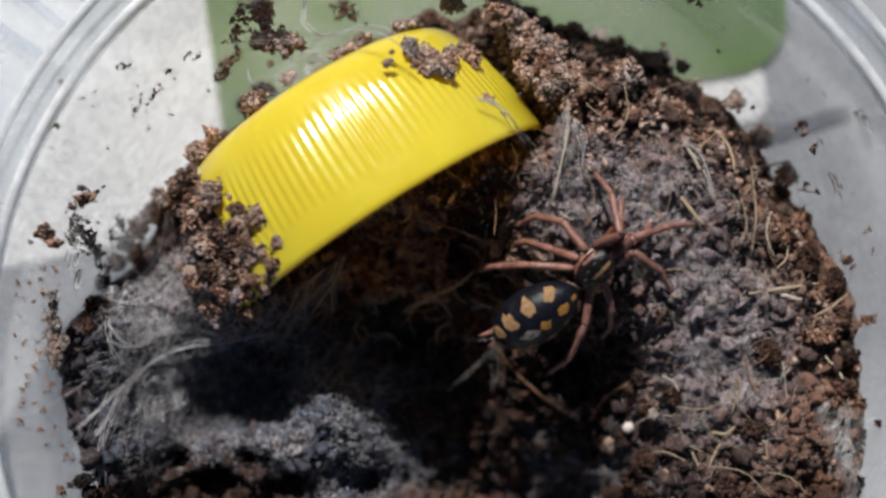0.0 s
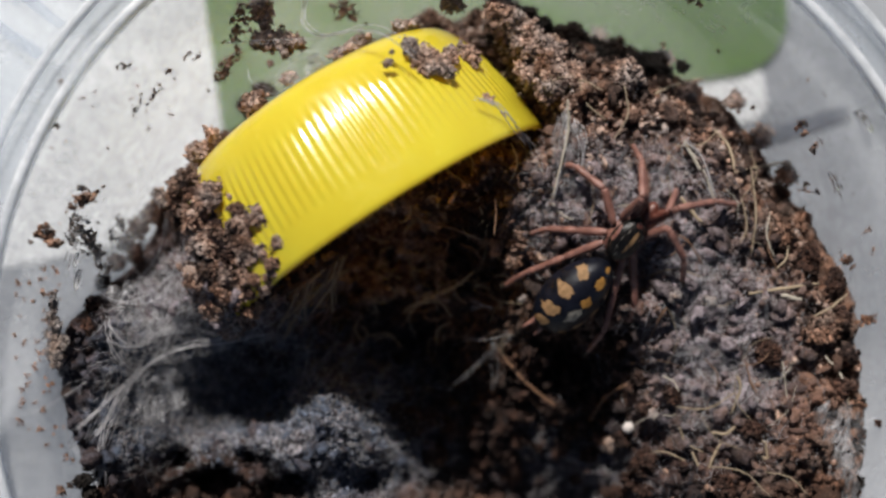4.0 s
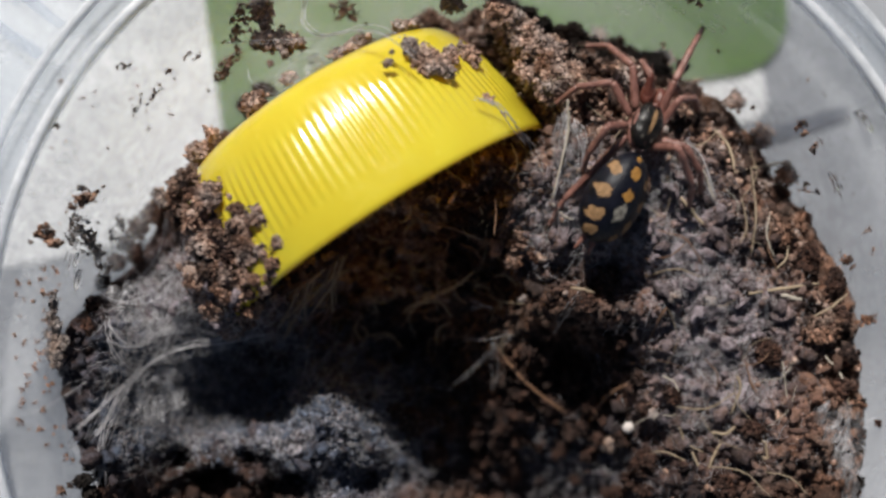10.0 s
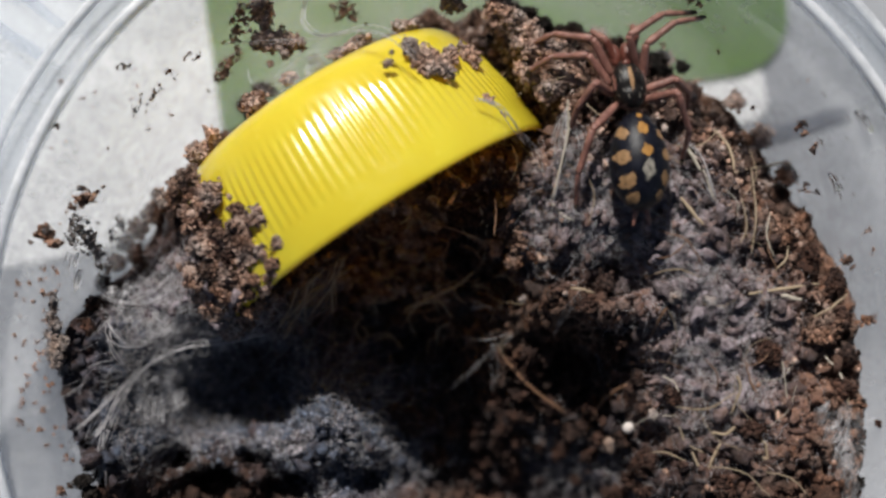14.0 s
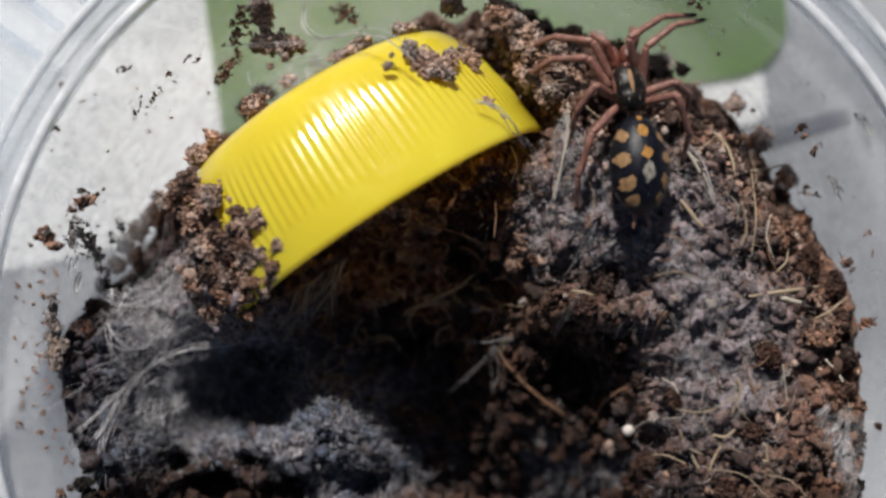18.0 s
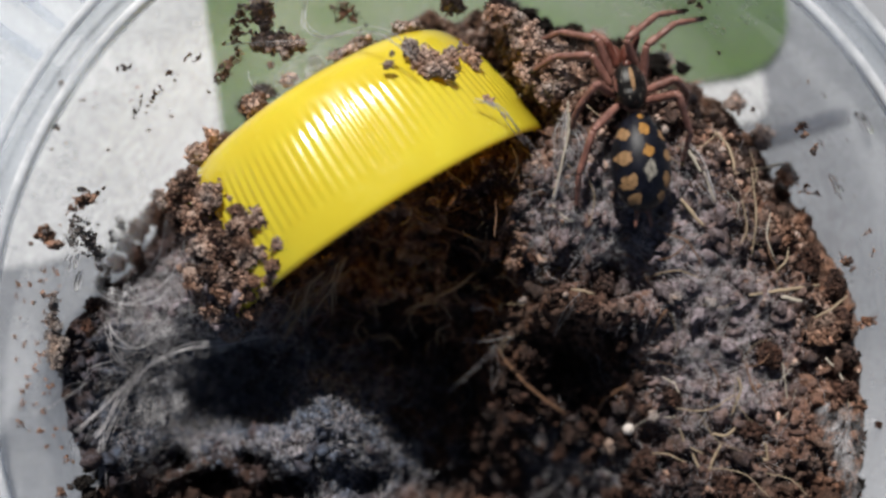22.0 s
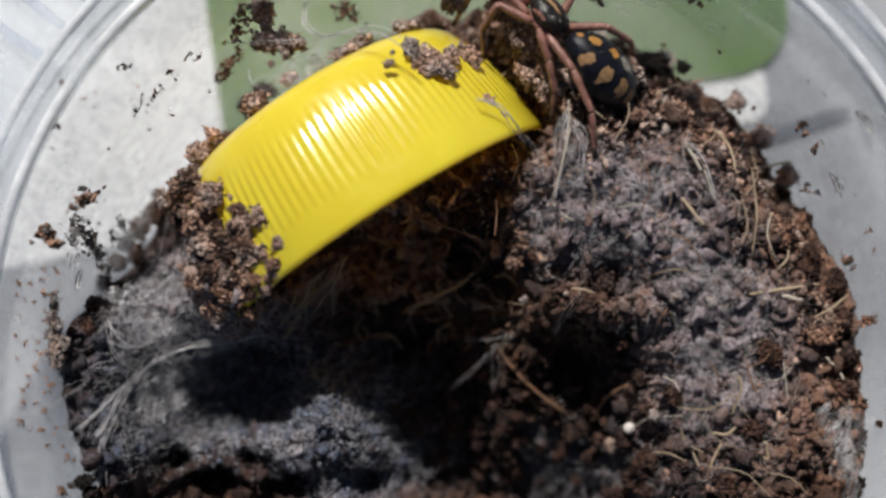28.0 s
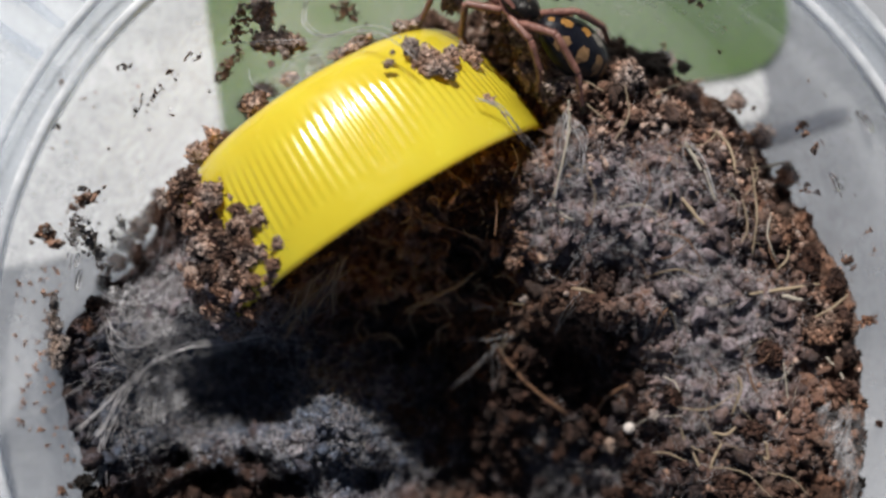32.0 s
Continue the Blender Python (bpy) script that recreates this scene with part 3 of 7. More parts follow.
        v, f, _ = scatter(at * k, size * r.uniform(0.15, 0.5, n) * (1.0 if name == "soil_speck" else 0.55), GRITS, r)
    else:
        at = core[r.integers(0, len(core), n)] * r.uniform(0.8, 1.12, (n, 1))
        grit, gf, _ = scatter(at * k, np.minimum(0.32 * size, 0.05 + 0.24 * r.uniform(0, 1, n) ** 2.0), GRITS, r, (1.25, 0.75, 0.45))
        v, f = np.concatenate([core * k * 0.86, grit]), np.concatenate([f, gf + len(core)])
    c, s = math.cos(radians(turn)), math.sin(radians(turn))
    v = np.stack([x + c * v[:, 0] - s * v[:, 1], y + s * v[:, 0] + c * v[:, 1], z + v[:, 2]], 1)
    if into is not None:
        into.append((v, f, mat))
        return None
    return tagged(new(name, quick_mesh(name, v, f, mat, False)), label, "moss" if "moss" in name else "soil clod", "moss tufts" if "moss" in name else CLOD_GROUP)


def heap(name, lumps, label):
    """Clods too many to count, as one mass for each kind of soil in it."""
    for mat in dict.fromkeys(m for _, _, m in lumps):
        V, F, base = [], [], 0
        for v, f, m in lumps:
            if m is mat:
                V.append(v)
                F.append(f + base)
                base += len(v)
        tagged(new(name, quick_mesh(name, np.concatenate(V), np.concatenate(F), mat, False)), label, "soil", kind="stuff")


def fibre(points, radius, mat, seed, label, name="plant_fibre", category="fibre", group="loose fibres"):
    r = np.random.default_rng(seed)
    points = [(p[0], p[1], float(settled(p[2])) if p[1] < 5 else p[2]) for p in points]
    line = [q + r.normal(size=3) * 0.02 for q in smooth_line(points, 6)]
    n = len(line)
    v, f = tube(line, [0.68 * radius * (0.45 + 0.6 * math.sin(math.pi * (0.12 + 0.76 * i / (n - 1)))) * r.uniform(0.85, 1.1) for i in range(n)])
    return tagged(new(name, mesh_of(name, v, f, mat)), label, category, group)


def strand(points, radius, seed, n=3, spread_mm=0.25):
    """A few silk threads side by side, one web strand."""
    points = [(p[0], p[1], max(float(settled(p[2])), cap_top(p[0], p[1]) + 0.1) if p[1] < 5 and p[2] > -4 else max(p[2], cap_top(p[0], p[1]) + 0.1) if p[1] >= 5 else float(settled(p[2]))) for p in points]
    r = np.random.default_rng(seed)
    web = tagged(new("silk_strand", None), "pale silk strand of fine threads spun over the soil", "spider silk", "silk strands")
    for k in range(n):
        off = r.normal(size=3) * spread_mm
        pts = [np.array(q) + off * (0.3 if i in (0, len(points) - 1) else 1.0) + r.normal(size=3) * 0.12 for i, q in enumerate(points)]
        line = smooth_line(pts, 7)
        v, f = tube(line, [0.75 * radius * r.uniform(0.5, 1.2)] * len(line), 5)
        part("thread", mesh_of("thread", v, f, SILK), web)
    return web


fibre([(23.55, -3.44, 3.37), (26.03, -3.10, 3.07), (29.50, -2.70, 1.64)], 0.22, STRAW, 0, "dry straw-coloured plant fibre on the soil")
fibre([(24.25, -15.93, 2.28), (25.80, -16.69, 2.23), (27.84, -17.61, 2.03)], 0.28, STRAW, 1, "dry straw-coloured plant fibre on the soil")
fibre([(22.80, -9.80, 2.86), (23.04, -10.90, 2.78), (22.33, -12.92, 2.42)], 0.20, STRAW, 2, "dry straw-coloured plant fibre on the soil")
fibre([(29.69, -8.30, 2.50), (30.88, -9.65, 2.21), (31.60, -11.21, 2.01)], 0.16, PALE, 3, "bleached pale fibre on the soil")
fibre([(31.60, -11.43, 2.00), (31.87, -13.66, 1.86), (32.22, -15.45, 1.71)], 0.14, STRAW, 4, "dry straw-coloured plant fibre on the soil")
fibre([(18.58, -13.96, 1.30), (19.13, -15.27, 1.44), (20.40, -15.88, 1.76)], 0.12, STRAW, 5, "dry straw-coloured plant fibre on the soil")
fibre([(21.66, -15.18, 2.05), (21.13, -16.31, 1.85), (20.85, -17.22, 1.72)], 0.17, STRAW, 6, "dry straw-coloured plant fibre on the soil")
fibre([(24.86, -14.89, 2.48), (25.19, -15.56, 2.39), (25.55, -19.40, 1.86)], 0.16, STRAW, 7, "dry straw-coloured plant fibre on the soil")
fibre([(26.16, -3.54, 3.07), (26.94, -3.76, 2.93), (27.77, -3.90, 2.77)], 0.28, PALE, 8, "bleached pale fibre on the soil")
fibre([(24.37, 6.29, 0.86), (24.20, 2.67, 3.02), (23.78, -0.39, 3.35)], 0.11, STRAW, 9, "dry straw-coloured plant fibre on the soil")
fibre([(23.04, 3.97, 3.15), (23.44, 1.79, 3.30), (22.87, 0.48, 3.48)], 0.10, STRAW, 10, "dry straw-coloured plant fibre on the soil")
fibre([(18.21, 3.94, 4.01), (19.08, 2.86, 3.98), (19.96, 1.86, 3.90)], 0.25, STRAW, 11, "dry straw-coloured plant fibre on the soil")
fibre([(18.59, 8.33, 3.14), (19.34, 7.01, 3.29), (19.85, 6.05, 3.40)], 0.22, PALE, 12, "bleached pale fibre on the soil")
fibre([(16.51, 12.12, 2.54), (19.65, 13.75, -5.05), (21.87, 14.28, -5.51)], 0.25, STRAW, 13, "dry straw-coloured plant fibre on the soil")
fibre([(22.60, 5.96, 2.78), (26.25, 6.77, -3.09), (28.87, 7.31, -4.21)], 0.15, STRAW, 14, "dry straw-coloured plant fibre on the soil")
fibre([(8.43, 3.52, 3.61), (9.17, 2.65, 3.56), (10.02, 2.21, 3.74)], 0.12, PALE, 15, "bleached pale fibre on the soil")
fibre([(0.05, -13.35, -14.89), (1.85, -11.65, -14.37), (3.32, -10.40, -11.89)], 0.07, STRAW, 16, "bleached pale fibre on the soil")
fibre([(5.09, -7.88, -4.91), (4.47, -10.27, -9.42), (3.71, -12.49, -11.71)], 0.13, STRAW, 17, "dry straw-coloured plant fibre on the soil")
fibre([(12.33, -14.64, -7.15), (13.51, -12.24, -5.09), (15.08, -11.06, -2.85)], 0.16, ROOT, 18, "thin brown root on the soil")
fibre([(9.90, -3.02, 2.74), (10.75, -3.10, 3.04), (11.72, -3.37, 2.90)], 0.20, STRAW, 19, "dry straw-coloured plant fibre on the soil")
fibre([(3.45, 0.05, -3.60), (3.92, 1.19, -1.31), (5.05, 0.73, -1.08), (5.87, -0.64, -1.92)], 0.30, ROOT, 20, "thin brown root on the soil")
fibre([(3.55, -0.19, -3.89), (2.91, -1.86, -6.29), (1.25, -3.42, -7.03)], 0.18, STRAW, 21, "dry straw-coloured plant fibre on the soil")
fibre([(-13.5, -5.95, -2.2), (-10.8, -3.65, -2.4), (-7.6, -1.55, -2.6)], 0.2, STRAW, 22, "dry straw-coloured plant fibre on the soil")
fibre([(-3.12, -5.42, -8.67), (-1.17, -5.21, -8.41), (2.21, -3.79, -6.70)], 0.16, ROOT, 23, "thin brown root on the soil")
fibre([(-5.43, 1.00, -6.00), (-4.53, -1.88, -7.19), (-3.08, -2.84, -7.19)], 0.13, ROOT, 24, "thin brown root on the soil")
fibre([(-0.91, 0.05, -5.99), (-1.16, -2.36, -7.12), (-2.84, -3.32, -7.21)], 0.15, ROOT, 25, "thin brown root on the soil")
fibre([(-3.78, 4.55, 0.02), (-3.13, 3.90, -0.78), (-2.47, 3.25, -1.73)], 0.12, ROOT, 26, "thin brown root on the soil")
fibre([(-0.19, 1.90, -2.96), (1.66, 1.43, -2.49), (3.05, 0.74, -2.72)], 0.12, ROOT, 27, "thin brown root on the soil")
fibre([(-6.61, 1.00, -5.86), (-6.20, -0.43, -6.95), (-6.46, -1.40, -7.19)], 0.14, ROOT, 28, "thin brown root on the soil")
fibre([(-8.08, -15.85, -0.30), (-6.54, -15.63, -0.96), (-5.34, -16.52, -2.25)], 0.16, PALE, 29, "bleached pale fibre on the soil")
fibre([(-14.27, -21.33, -13.98), (-13.27, -21.81, -11.94), (-12.87, -22.32, -10.69)], 0.13, STRAW, 30, "dry straw-coloured plant fibre on the soil")
fibre([(20.08, 6.14, 3.34), (20.69, 4.39, 3.54), (20.89, 3.74, 3.59)], 0.14, PALE, 31, "bleached pale fibre on the soil")
fibre([(21.45, 9.41, 0.96), (22.46, 8.03, 1.44), (22.62, 6.18, 2.67)], 0.18, STRAW, 32, "dry straw-coloured plant fibre on the soil")
fibre([(26.97, 0.26, 1.99), (26.58, -0.83, 2.61), (25.59, -1.70, 3.08)], 0.13, STRAW, 33, "dry straw-coloured plant fibre on the soil")
fibre([(21.00, -14.30, 2.03), (22.07, -14.40, 2.20), (22.89, -13.58, 2.44)], 0.20, STRAW, 34, "dry straw-coloured plant fibre on the soil")
fibre([(26.23, -8.68, 3.12), (26.58, -11.32, 2.94), (27.04, -14.44, 2.53)], 0.08, PALE, 35, "bleached pale fibre on the soil")
fibre([(16.27, -7.07, 1.27), (16.81, -5.18, 3.32), (17.19, -4.52, 3.64)], 0.15, ROOT, 36, "thin brown root on the soil")
fibre([(23.41, -8.69, 3.05), (23.87, -10.45, 2.95), (24.53, -11.33, 2.93)], 0.12, ROOT, 37, "thin brown root on the soil")
fibre([(-6.90, 0.05, -6.63), (-7.87, -0.43, -6.72), (-9.91, -0.19, -5.49)], 0.13, ROOT, 38, "thin brown root on the soil")
fibre([(-2.48, 3.03, -2.14), (-1.11, 2.13, -3.13), (0.28, 0.98, -4.19)], 0.12, ROOT, 39, "thin brown root on the soil")
fibre([(-10.78, -7.65, -7.10), (-8.80, -8.08, -6.35), (-6.52, -7.50, -8.36)], 0.10, ROOT, 40, "thin brown root on the soil")
fibre([(13.78, -8.34, -3.54), (14.13, -7.22, -0.96), (14.68, -9.24, -3.26)], 0.14, ROOT, 41, "thin brown root on the soil")
fibre([(19.55, -15.92, 1.54), (20.21, -17.24, 1.61), (21.51, -18.10, 1.74)], 0.16, STRAW, 42, "dry straw-coloured plant fibre on the soil")
fibre([(28.77, -5.22, 2.64), (30.19, -4.58, 2.28), (31.74, -3.50, 1.55)], 0.15, STRAW, 43, "dry straw-coloured plant fibre on the soil")
fibre([(7.03, -11.99, -7.12), (8.08, -13.58, -8.29), (9.34, -14.38, -8.88)], 0.10, ROOT, 44, "thin brown root on the soil")
fibre([(3.95, -6.77, -4.59), (5.03, -8.97, -5.62), (7.43, -11.62, -5.91), (10.41, -13.93, -7.24)], 0.20, ROOT, 45, "thin brown root on the soil")
fibre([(12.44, -14.49, -6.07), (13.42, -12.39, -4.34), (14.99, -10.99, -2.18)], 0.17, ROOT, 46, "thin brown root on the soil")
fibre([(0.05, -12.77, -14.27), (1.83, -11.56, -13.49), (3.74, -9.80, -9.62)], 0.06, STRAW, 47, "bleached pale fibre on the soil")
fibre([(9.4, 11.3, 5.4), (9.5, 9.4, 5.2), (9.2, 7.6, 5.2), (8.3, 3.7, 4.8)], 0.15, PALE, 148, "long bleached fibre standing in a tuft of web")
strand([(-26.30, -16.12, 1.69), (-25.98, -13.53, 1.19), (-24.88, -10.57, -1.66), (-22.96, -8.87, -5.53), (-19.75, -8.52, -10.23)], 0.036, 48, 5, 0.20)
strand([(-27.95, -13.85, 3.67), (-26.34, -12.15, 1.54), (-24.88, -10.48, -1.66)], 0.035, 49, 4, 0.20)
strand([(-27.01, -19.00, 3.95), (-26.50, -17.21, 1.75), (-26.21, -15.67, 1.68)], 0.035, 50, 5, 0.30)
strand([(-26.30, -19.43, 1.70), (-26.33, -17.69, 1.57), (-26.22, -15.90, 1.64)], 0.035, 51, 4, 0.30)
strand([(-27.81, -3.10, 0.20), (-25.67, -4.28, -1.15), (-23.20, -3.54, -2.30), (-21.29, -1.32, -0.85), (-20.19, 0.49, 1.25)], 0.030, 52, 3, 0.20)
strand([(-26.17, -5.33, 0.46), (-25.20, -6.72, -0.14), (-23.76, -7.35, -2.75), (-21.57, -5.53, -3.36)], 0.030, 53, 4, 0.30)
strand([(-25.70, -7.12, 0.56), (-25.37, -8.62, -0.30), (-24.57, -9.62, -2.27)], 0.040, 54, 3, 0.15)
strand([(-22.92, -8.48, -5.31), (-21.57, -5.53, -3.36), (-19.93, -4.55, -2.04)], 0.030, 55, 4, 0.40)
strand([(-25.01, -2.30, -4.15), (-23.31, -0.42, -4.92), (-23.08, 2.91, -6.10)], 0.025, 56, 3, 0.30)
strand([(-10.56, 19.08, 4.00), (-10.13, 16.99, 6.00), (-8.77, 15.90, 7.00), (-5.94, 16.14, 8.50), (-3.85, 15.51, 9.30), (-2.00, 13.93, 9.50)], 0.035, 57, 4, 0.20)
strand([(-16.78, 15.99, 3.00), (-13.45, 15.89, 5.00), (-8.77, 15.77, 7.00)], 0.020, 58, 3, 0.30)
strand([(-15.03, 14.03, 3.00), (-14.45, 12.80, 4.00), (-12.52, 11.63, 5.50)], 0.030, 59, 2, 0.10)
strand([(9.54, 10.41, 4.16), (9.43, 8.69, 4.00), (9.21, 6.50, 4.51), (8.41, 3.73, 3.84)], 0.040, 60, 4, 0.10)
strand([(9.95, 9.74, 4.40), (10.55, 8.19, 4.84), (10.33, 6.04, 4.88)], 0.030, 61, 6, 0.30)
strand([(9.34, 10.64, 4.06), (9.75, 8.88, 4.30), (9.62, 6.49, 4.70)], 0.016, 62, 6, 0.40)
strand([(9.03, 9.82, 3.60), (9.94, 8.65, 4.49), (10.46, 7.11, 4.92)], 0.013, 63, 6, 0.45)
strand([(9.54, 10.84, 4.17), (8.97, 9.19, 3.35), (8.70, 6.97, 3.94)], 0.015, 64, 5, 0.35)
strand([(9.14, 10.23, 3.84), (8.77, 8.33, 3.14), (8.87, 6.07, 4.42)], 0.020, 65, 5, 0.30)
strand([(2.33, 11.19, 7.80), (4.03, 10.61, 7.00), (5.11, 9.54, 6.40), (6.35, 8.30, 3.50)], 0.045, 66, 5, 0.15)
strand([(6.35, 8.74, 3.50), (7.51, 7.29, 2.50), (7.63, 6.12, 3.72)], 0.020, 67, 3, 0.20)
strand([(18.56, 8.32, 3.30), (19.39, 6.78, 3.48), (20.73, 3.95, 3.74)], 0.030, 68, 5, 0.30)
strand([(2.43, -4.95, -5.97), (3.13, -4.78, -5.37), (4.04, -4.89, -4.52)], 0.050, 69, 4, 0.15)
strand([(3.07, -10.53, -12.24), (4.16, -8.67, -7.77), (5.63, -7.16, -3.39)], 0.018, 70, 3, 0.40)
strand([(0.28, -11.65, -4.00), (2.14, -9.96, -3.50), (4.45, -7.83, -3.00)], 0.012, 71, 3, 0.35)
strand([(1.67, -7.37, -3.00), (3.52, -7.60, -3.00), (5.58, -6.87, -2.50)], 0.012, 72, 5, 0.40)
strand([(3.98, -7.83, -3.00), (4.49, -9.78, -4.00), (4.06, -11.76, -5.00)], 0.012, 73, 5, 0.40)
strand([(0.82, -10.16, -13.74), (3.30, -9.95, -11.33), (5.64, -7.41, -3.58)], 0.014, 74, 3, 0.50)
strand([(-26.57, -3.58, -0.69), (-18.07, -5.60, -4.68), (-13.48, -4.70, -5.59), (-10.79, -3.80, -7.16)], 0.020, 75, 5, 0.50)
strand([(-22.39, -5.50, -2.81), (-19.61, -7.23, -8.01), (-15.37, -7.78, -8.95), (-10.83, -6.24, -7.62)], 0.020, 76, 6, 0.60)
strand([(-13.02, 12.03, 5.00), (-10.76, 14.03, 6.00), (-8.09, 14.64, 7.50)], 0.018, 77, 4, 0.40)
strand([(-7.42, -15.34, -0.52), (-6.53, -15.82, -0.74), (-6.52, -16.71, -0.64)], 0.045, 78, 3, 0.10)
strand([(-27.48, -5.27, 1.55), (-21.39, -2.97, 2.25), (-15.31, -0.18, 3.37)], 0.007, 79, 3, 0.50)
strand([(-27.92, -2.66, 1.00), (-20.14, -4.47, 0.79), (-13.17, -5.31, -6.40)], 0.007, 80, 3, 0.50)
strand([(-25.70, -3.80, -1.81), (-22.66, -6.20, 0.79), (-21.47, -6.67, -5.26)], 0.007, 81, 3, 0.50)
strand([(-24.69, -5.76, -0.82), (-18.16, -4.63, 0.69), (-12.51, -1.67, -3.69)], 0.007, 82, 3, 0.50)
strand([(-26.47, -5.94, 1.23), (-23.25, -7.84, -0.55), (-20.67, -6.86, -6.41)], 0.007, 83, 3, 0.50)
strand([(-26.56, -3.80, -1.30), (-23.71, -6.29, -0.48), (-22.15, -7.62, -5.78)], 0.007, 84, 3, 0.50)
strand([(-25.83, -3.29, -2.54), (-19.09, -2.53, -0.30), (-13.19, -1.76, -2.63)], 0.007, 85, 3, 0.50)
strand([(-26.66, -5.10, 0.66), (-20.00, -6.04, -0.94), (-13.65, -5.97, -6.66)], 0.007, 86, 3, 0.50)
strand([(-27.08, -8.72, 2.48), (-22.68, -7.40, -0.88), (-18.12, -5.84, -5.26)], 0.007, 87, 3, 0.50)
strand([(-20.20, -14.60, -10.90), (-20.91, -14.20, -10.23), (-21.56, -13.78, -9.26)], 0.011, 88, 4, 0.40)
strand([(-26.86, -9.98, 2.21), (-28.79, -11.21, 4.14), (-30.21, -12.22, 7.35)], 0.011, 89, 4, 0.40)
strand([(-23.81, -10.28, -4.21), (-22.41, -9.84, -7.34), (-20.80, -9.32, -9.98)], 0.011, 90, 4, 0.40)
strand([(-27.05, -12.91, 2.74), (-25.09, -12.13, -1.02), (-23.17, -11.37, -5.93)], 0.011, 91, 4, 0.40)
strand([(-20.83, -11.47, -11.33), (-22.37, -9.69, -7.35), (-23.73, -8.00, -3.30)], 0.011, 92, 4, 0.40)
strand([(-25.07, -14.25, -0.37), (-24.80, -15.87, -0.96), (-24.54, -17.52, -1.61)], 0.011, 93, 4, 0.40)
strand([(-25.80, -11.19, 0.39), (-26.47, -12.94, 1.90), (-27.22, -14.69, 3.03)], 0.011, 94, 4, 0.40)
strand([(-19.41, -12.95, -13.81), (-19.37, -12.63, -13.89), (-19.32, -12.30, -13.90)], 0.011, 95, 4, 0.40)
strand([(18.98, 8.81, 3.11), (17.55, 7.27, 3.75), (16.14, 5.76, 4.31)], 0.018, 96, 3, 0.30)
strand([(12.96, -8.72, -5.03), (13.76, -10.57, -5.06), (14.37, -12.25, -3.62)], 0.018, 97, 3, 0.30)
strand([(17.69, -4.83, 3.69), (18.75, -7.18, 2.61), (19.67, -9.51, 2.31)], 0.018, 98, 3, 0.30)
strand([(10.63, -3.47, 3.24), (9.68, -5.09, 1.82), (8.90, -6.90, -1.92)], 0.018, 99, 3, 0.30)
strand([(19.68, -9.17, 2.37), (20.46, -10.09, 2.48), (21.24, -11.01, 2.57)], 0.018, 100, 3, 0.30)
strand([(13.35, 6.12, 4.79), (14.88, 5.06, 4.58), (16.41, 3.99, 4.42)], 0.018, 101, 3, 0.30)
strand([(11.82, 2.14, 4.34), (10.59, -0.04, 3.46), (9.35, -2.26, 2.43)], 0.018, 102, 3, 0.30)
strand([(17.29, 6.24, 4.01), (17.25, 5.25, 4.16), (17.23, 4.26, 4.28)], 0.018, 103, 3, 0.30)
strand([(16.89, 4.74, 4.29), (15.45, 3.69, 4.54), (14.06, 2.66, 4.56)], 0.018, 104, 3, 0.30)
strand([(16.26, -3.69, 3.43), (15.80, -5.56, 2.99), (15.69, -7.63, 0.18)], 0.018, 105, 3, 0.30)
clod(-1.03, 14.05, 5.24, 1.80, 106, DRY, flat=0.45, long=1.5, turn=-35, label="crumbly brown soil stuck to the yellow cap")
clod(-2.39, 15.05, 5.40, 0.90, 107, DRY, flat=0.45, long=1.3, turn=-20, label="crumbly brown soil stuck to the yellow cap")
clod(0.70, 14.61, 3.46, 0.90, 108, DRY, flat=0.45, label="crumbly brown soil stuck to the yellow cap")
clod(2.04, 14.99, 1.52, 0.99, 109, DRY, flat=0.45, long=1.4, turn=-35, label="crumbly brown soil stuck to the yellow cap")
clod(-14.88, 1.93, 6.80, 1.53, 110, DRY, flat=0.45, long=1.2, turn=30, label="crumbly brown soil stuck to the yellow cap")
clod(-13.57, 2.33, 7.70, 1.08, 111, DRY, flat=0.45, label="crumbly brown soil stuck to the yellow cap")
clod(-11.73, 0.45, 8.46, 0.81, 112, DRY, flat=0.45, long=1.5, turn=15, label="crumbly brown soil stuck to the yellow cap")
clod(-7.35, 15.55, 1.6, 1.5, 113, DRY, flat=0.8, long=1.9, turn=30, label="heap of brown crumbly soil against the cap")
clod(-2.8, 17.3, 2.6, 0.90, 114, DRY, flat=0.8, long=1.6, turn=10, label="heap of brown crumbly soil against the cap")
clod(-16.81, 0.90, 4.86, 1.62, 115, DRY, flat=0.45, label="crumbly brown soil stuck to the yellow cap")
clod(-17.45, 3.88, 5.36, 1.44, 116, DRY, flat=0.45, label="crumbly brown soil stuck to the yellow cap")
clod(3.29, 11.30, 3.92, 0.54, 117, DRY, flat=0.45, long=1.5, turn=-30, label="crumbly brown soil stuck to the yellow cap")
clod(4.37, 10.08, 4.04, 0.41, 118, DRY, flat=0.45, label="crumbly brown soil stuck to the yellow cap")
clod(6.53, 13.68, 2.18, 1.08, 119, DRY, flat=0.45, long=1.5, turn=-45, label="crumbly brown soil stuck to the yellow cap")
clod(7.82, 12.08, 2.69, 0.90, 121, DRY, flat=0.45, long=1.3, turn=-50, label="crumbly brown soil stuck to the yellow cap")
clod(-3.95, 13.57, 6.82, 0.45, 122, DRY, flat=0.45, long=1.5, turn=10, label="crumbly brown soil stuck to the yellow cap")
clod(-3.76, 14.40, 6.34, 0.27, 123, DRY, flat=0.45, label="crumbly brown soil stuck to the yellow cap")
clod(-15.68, 3.84, 6.54, 0.27, 124, DRY, flat=0.45, label="crumbly brown soil stuck to the yellow cap")
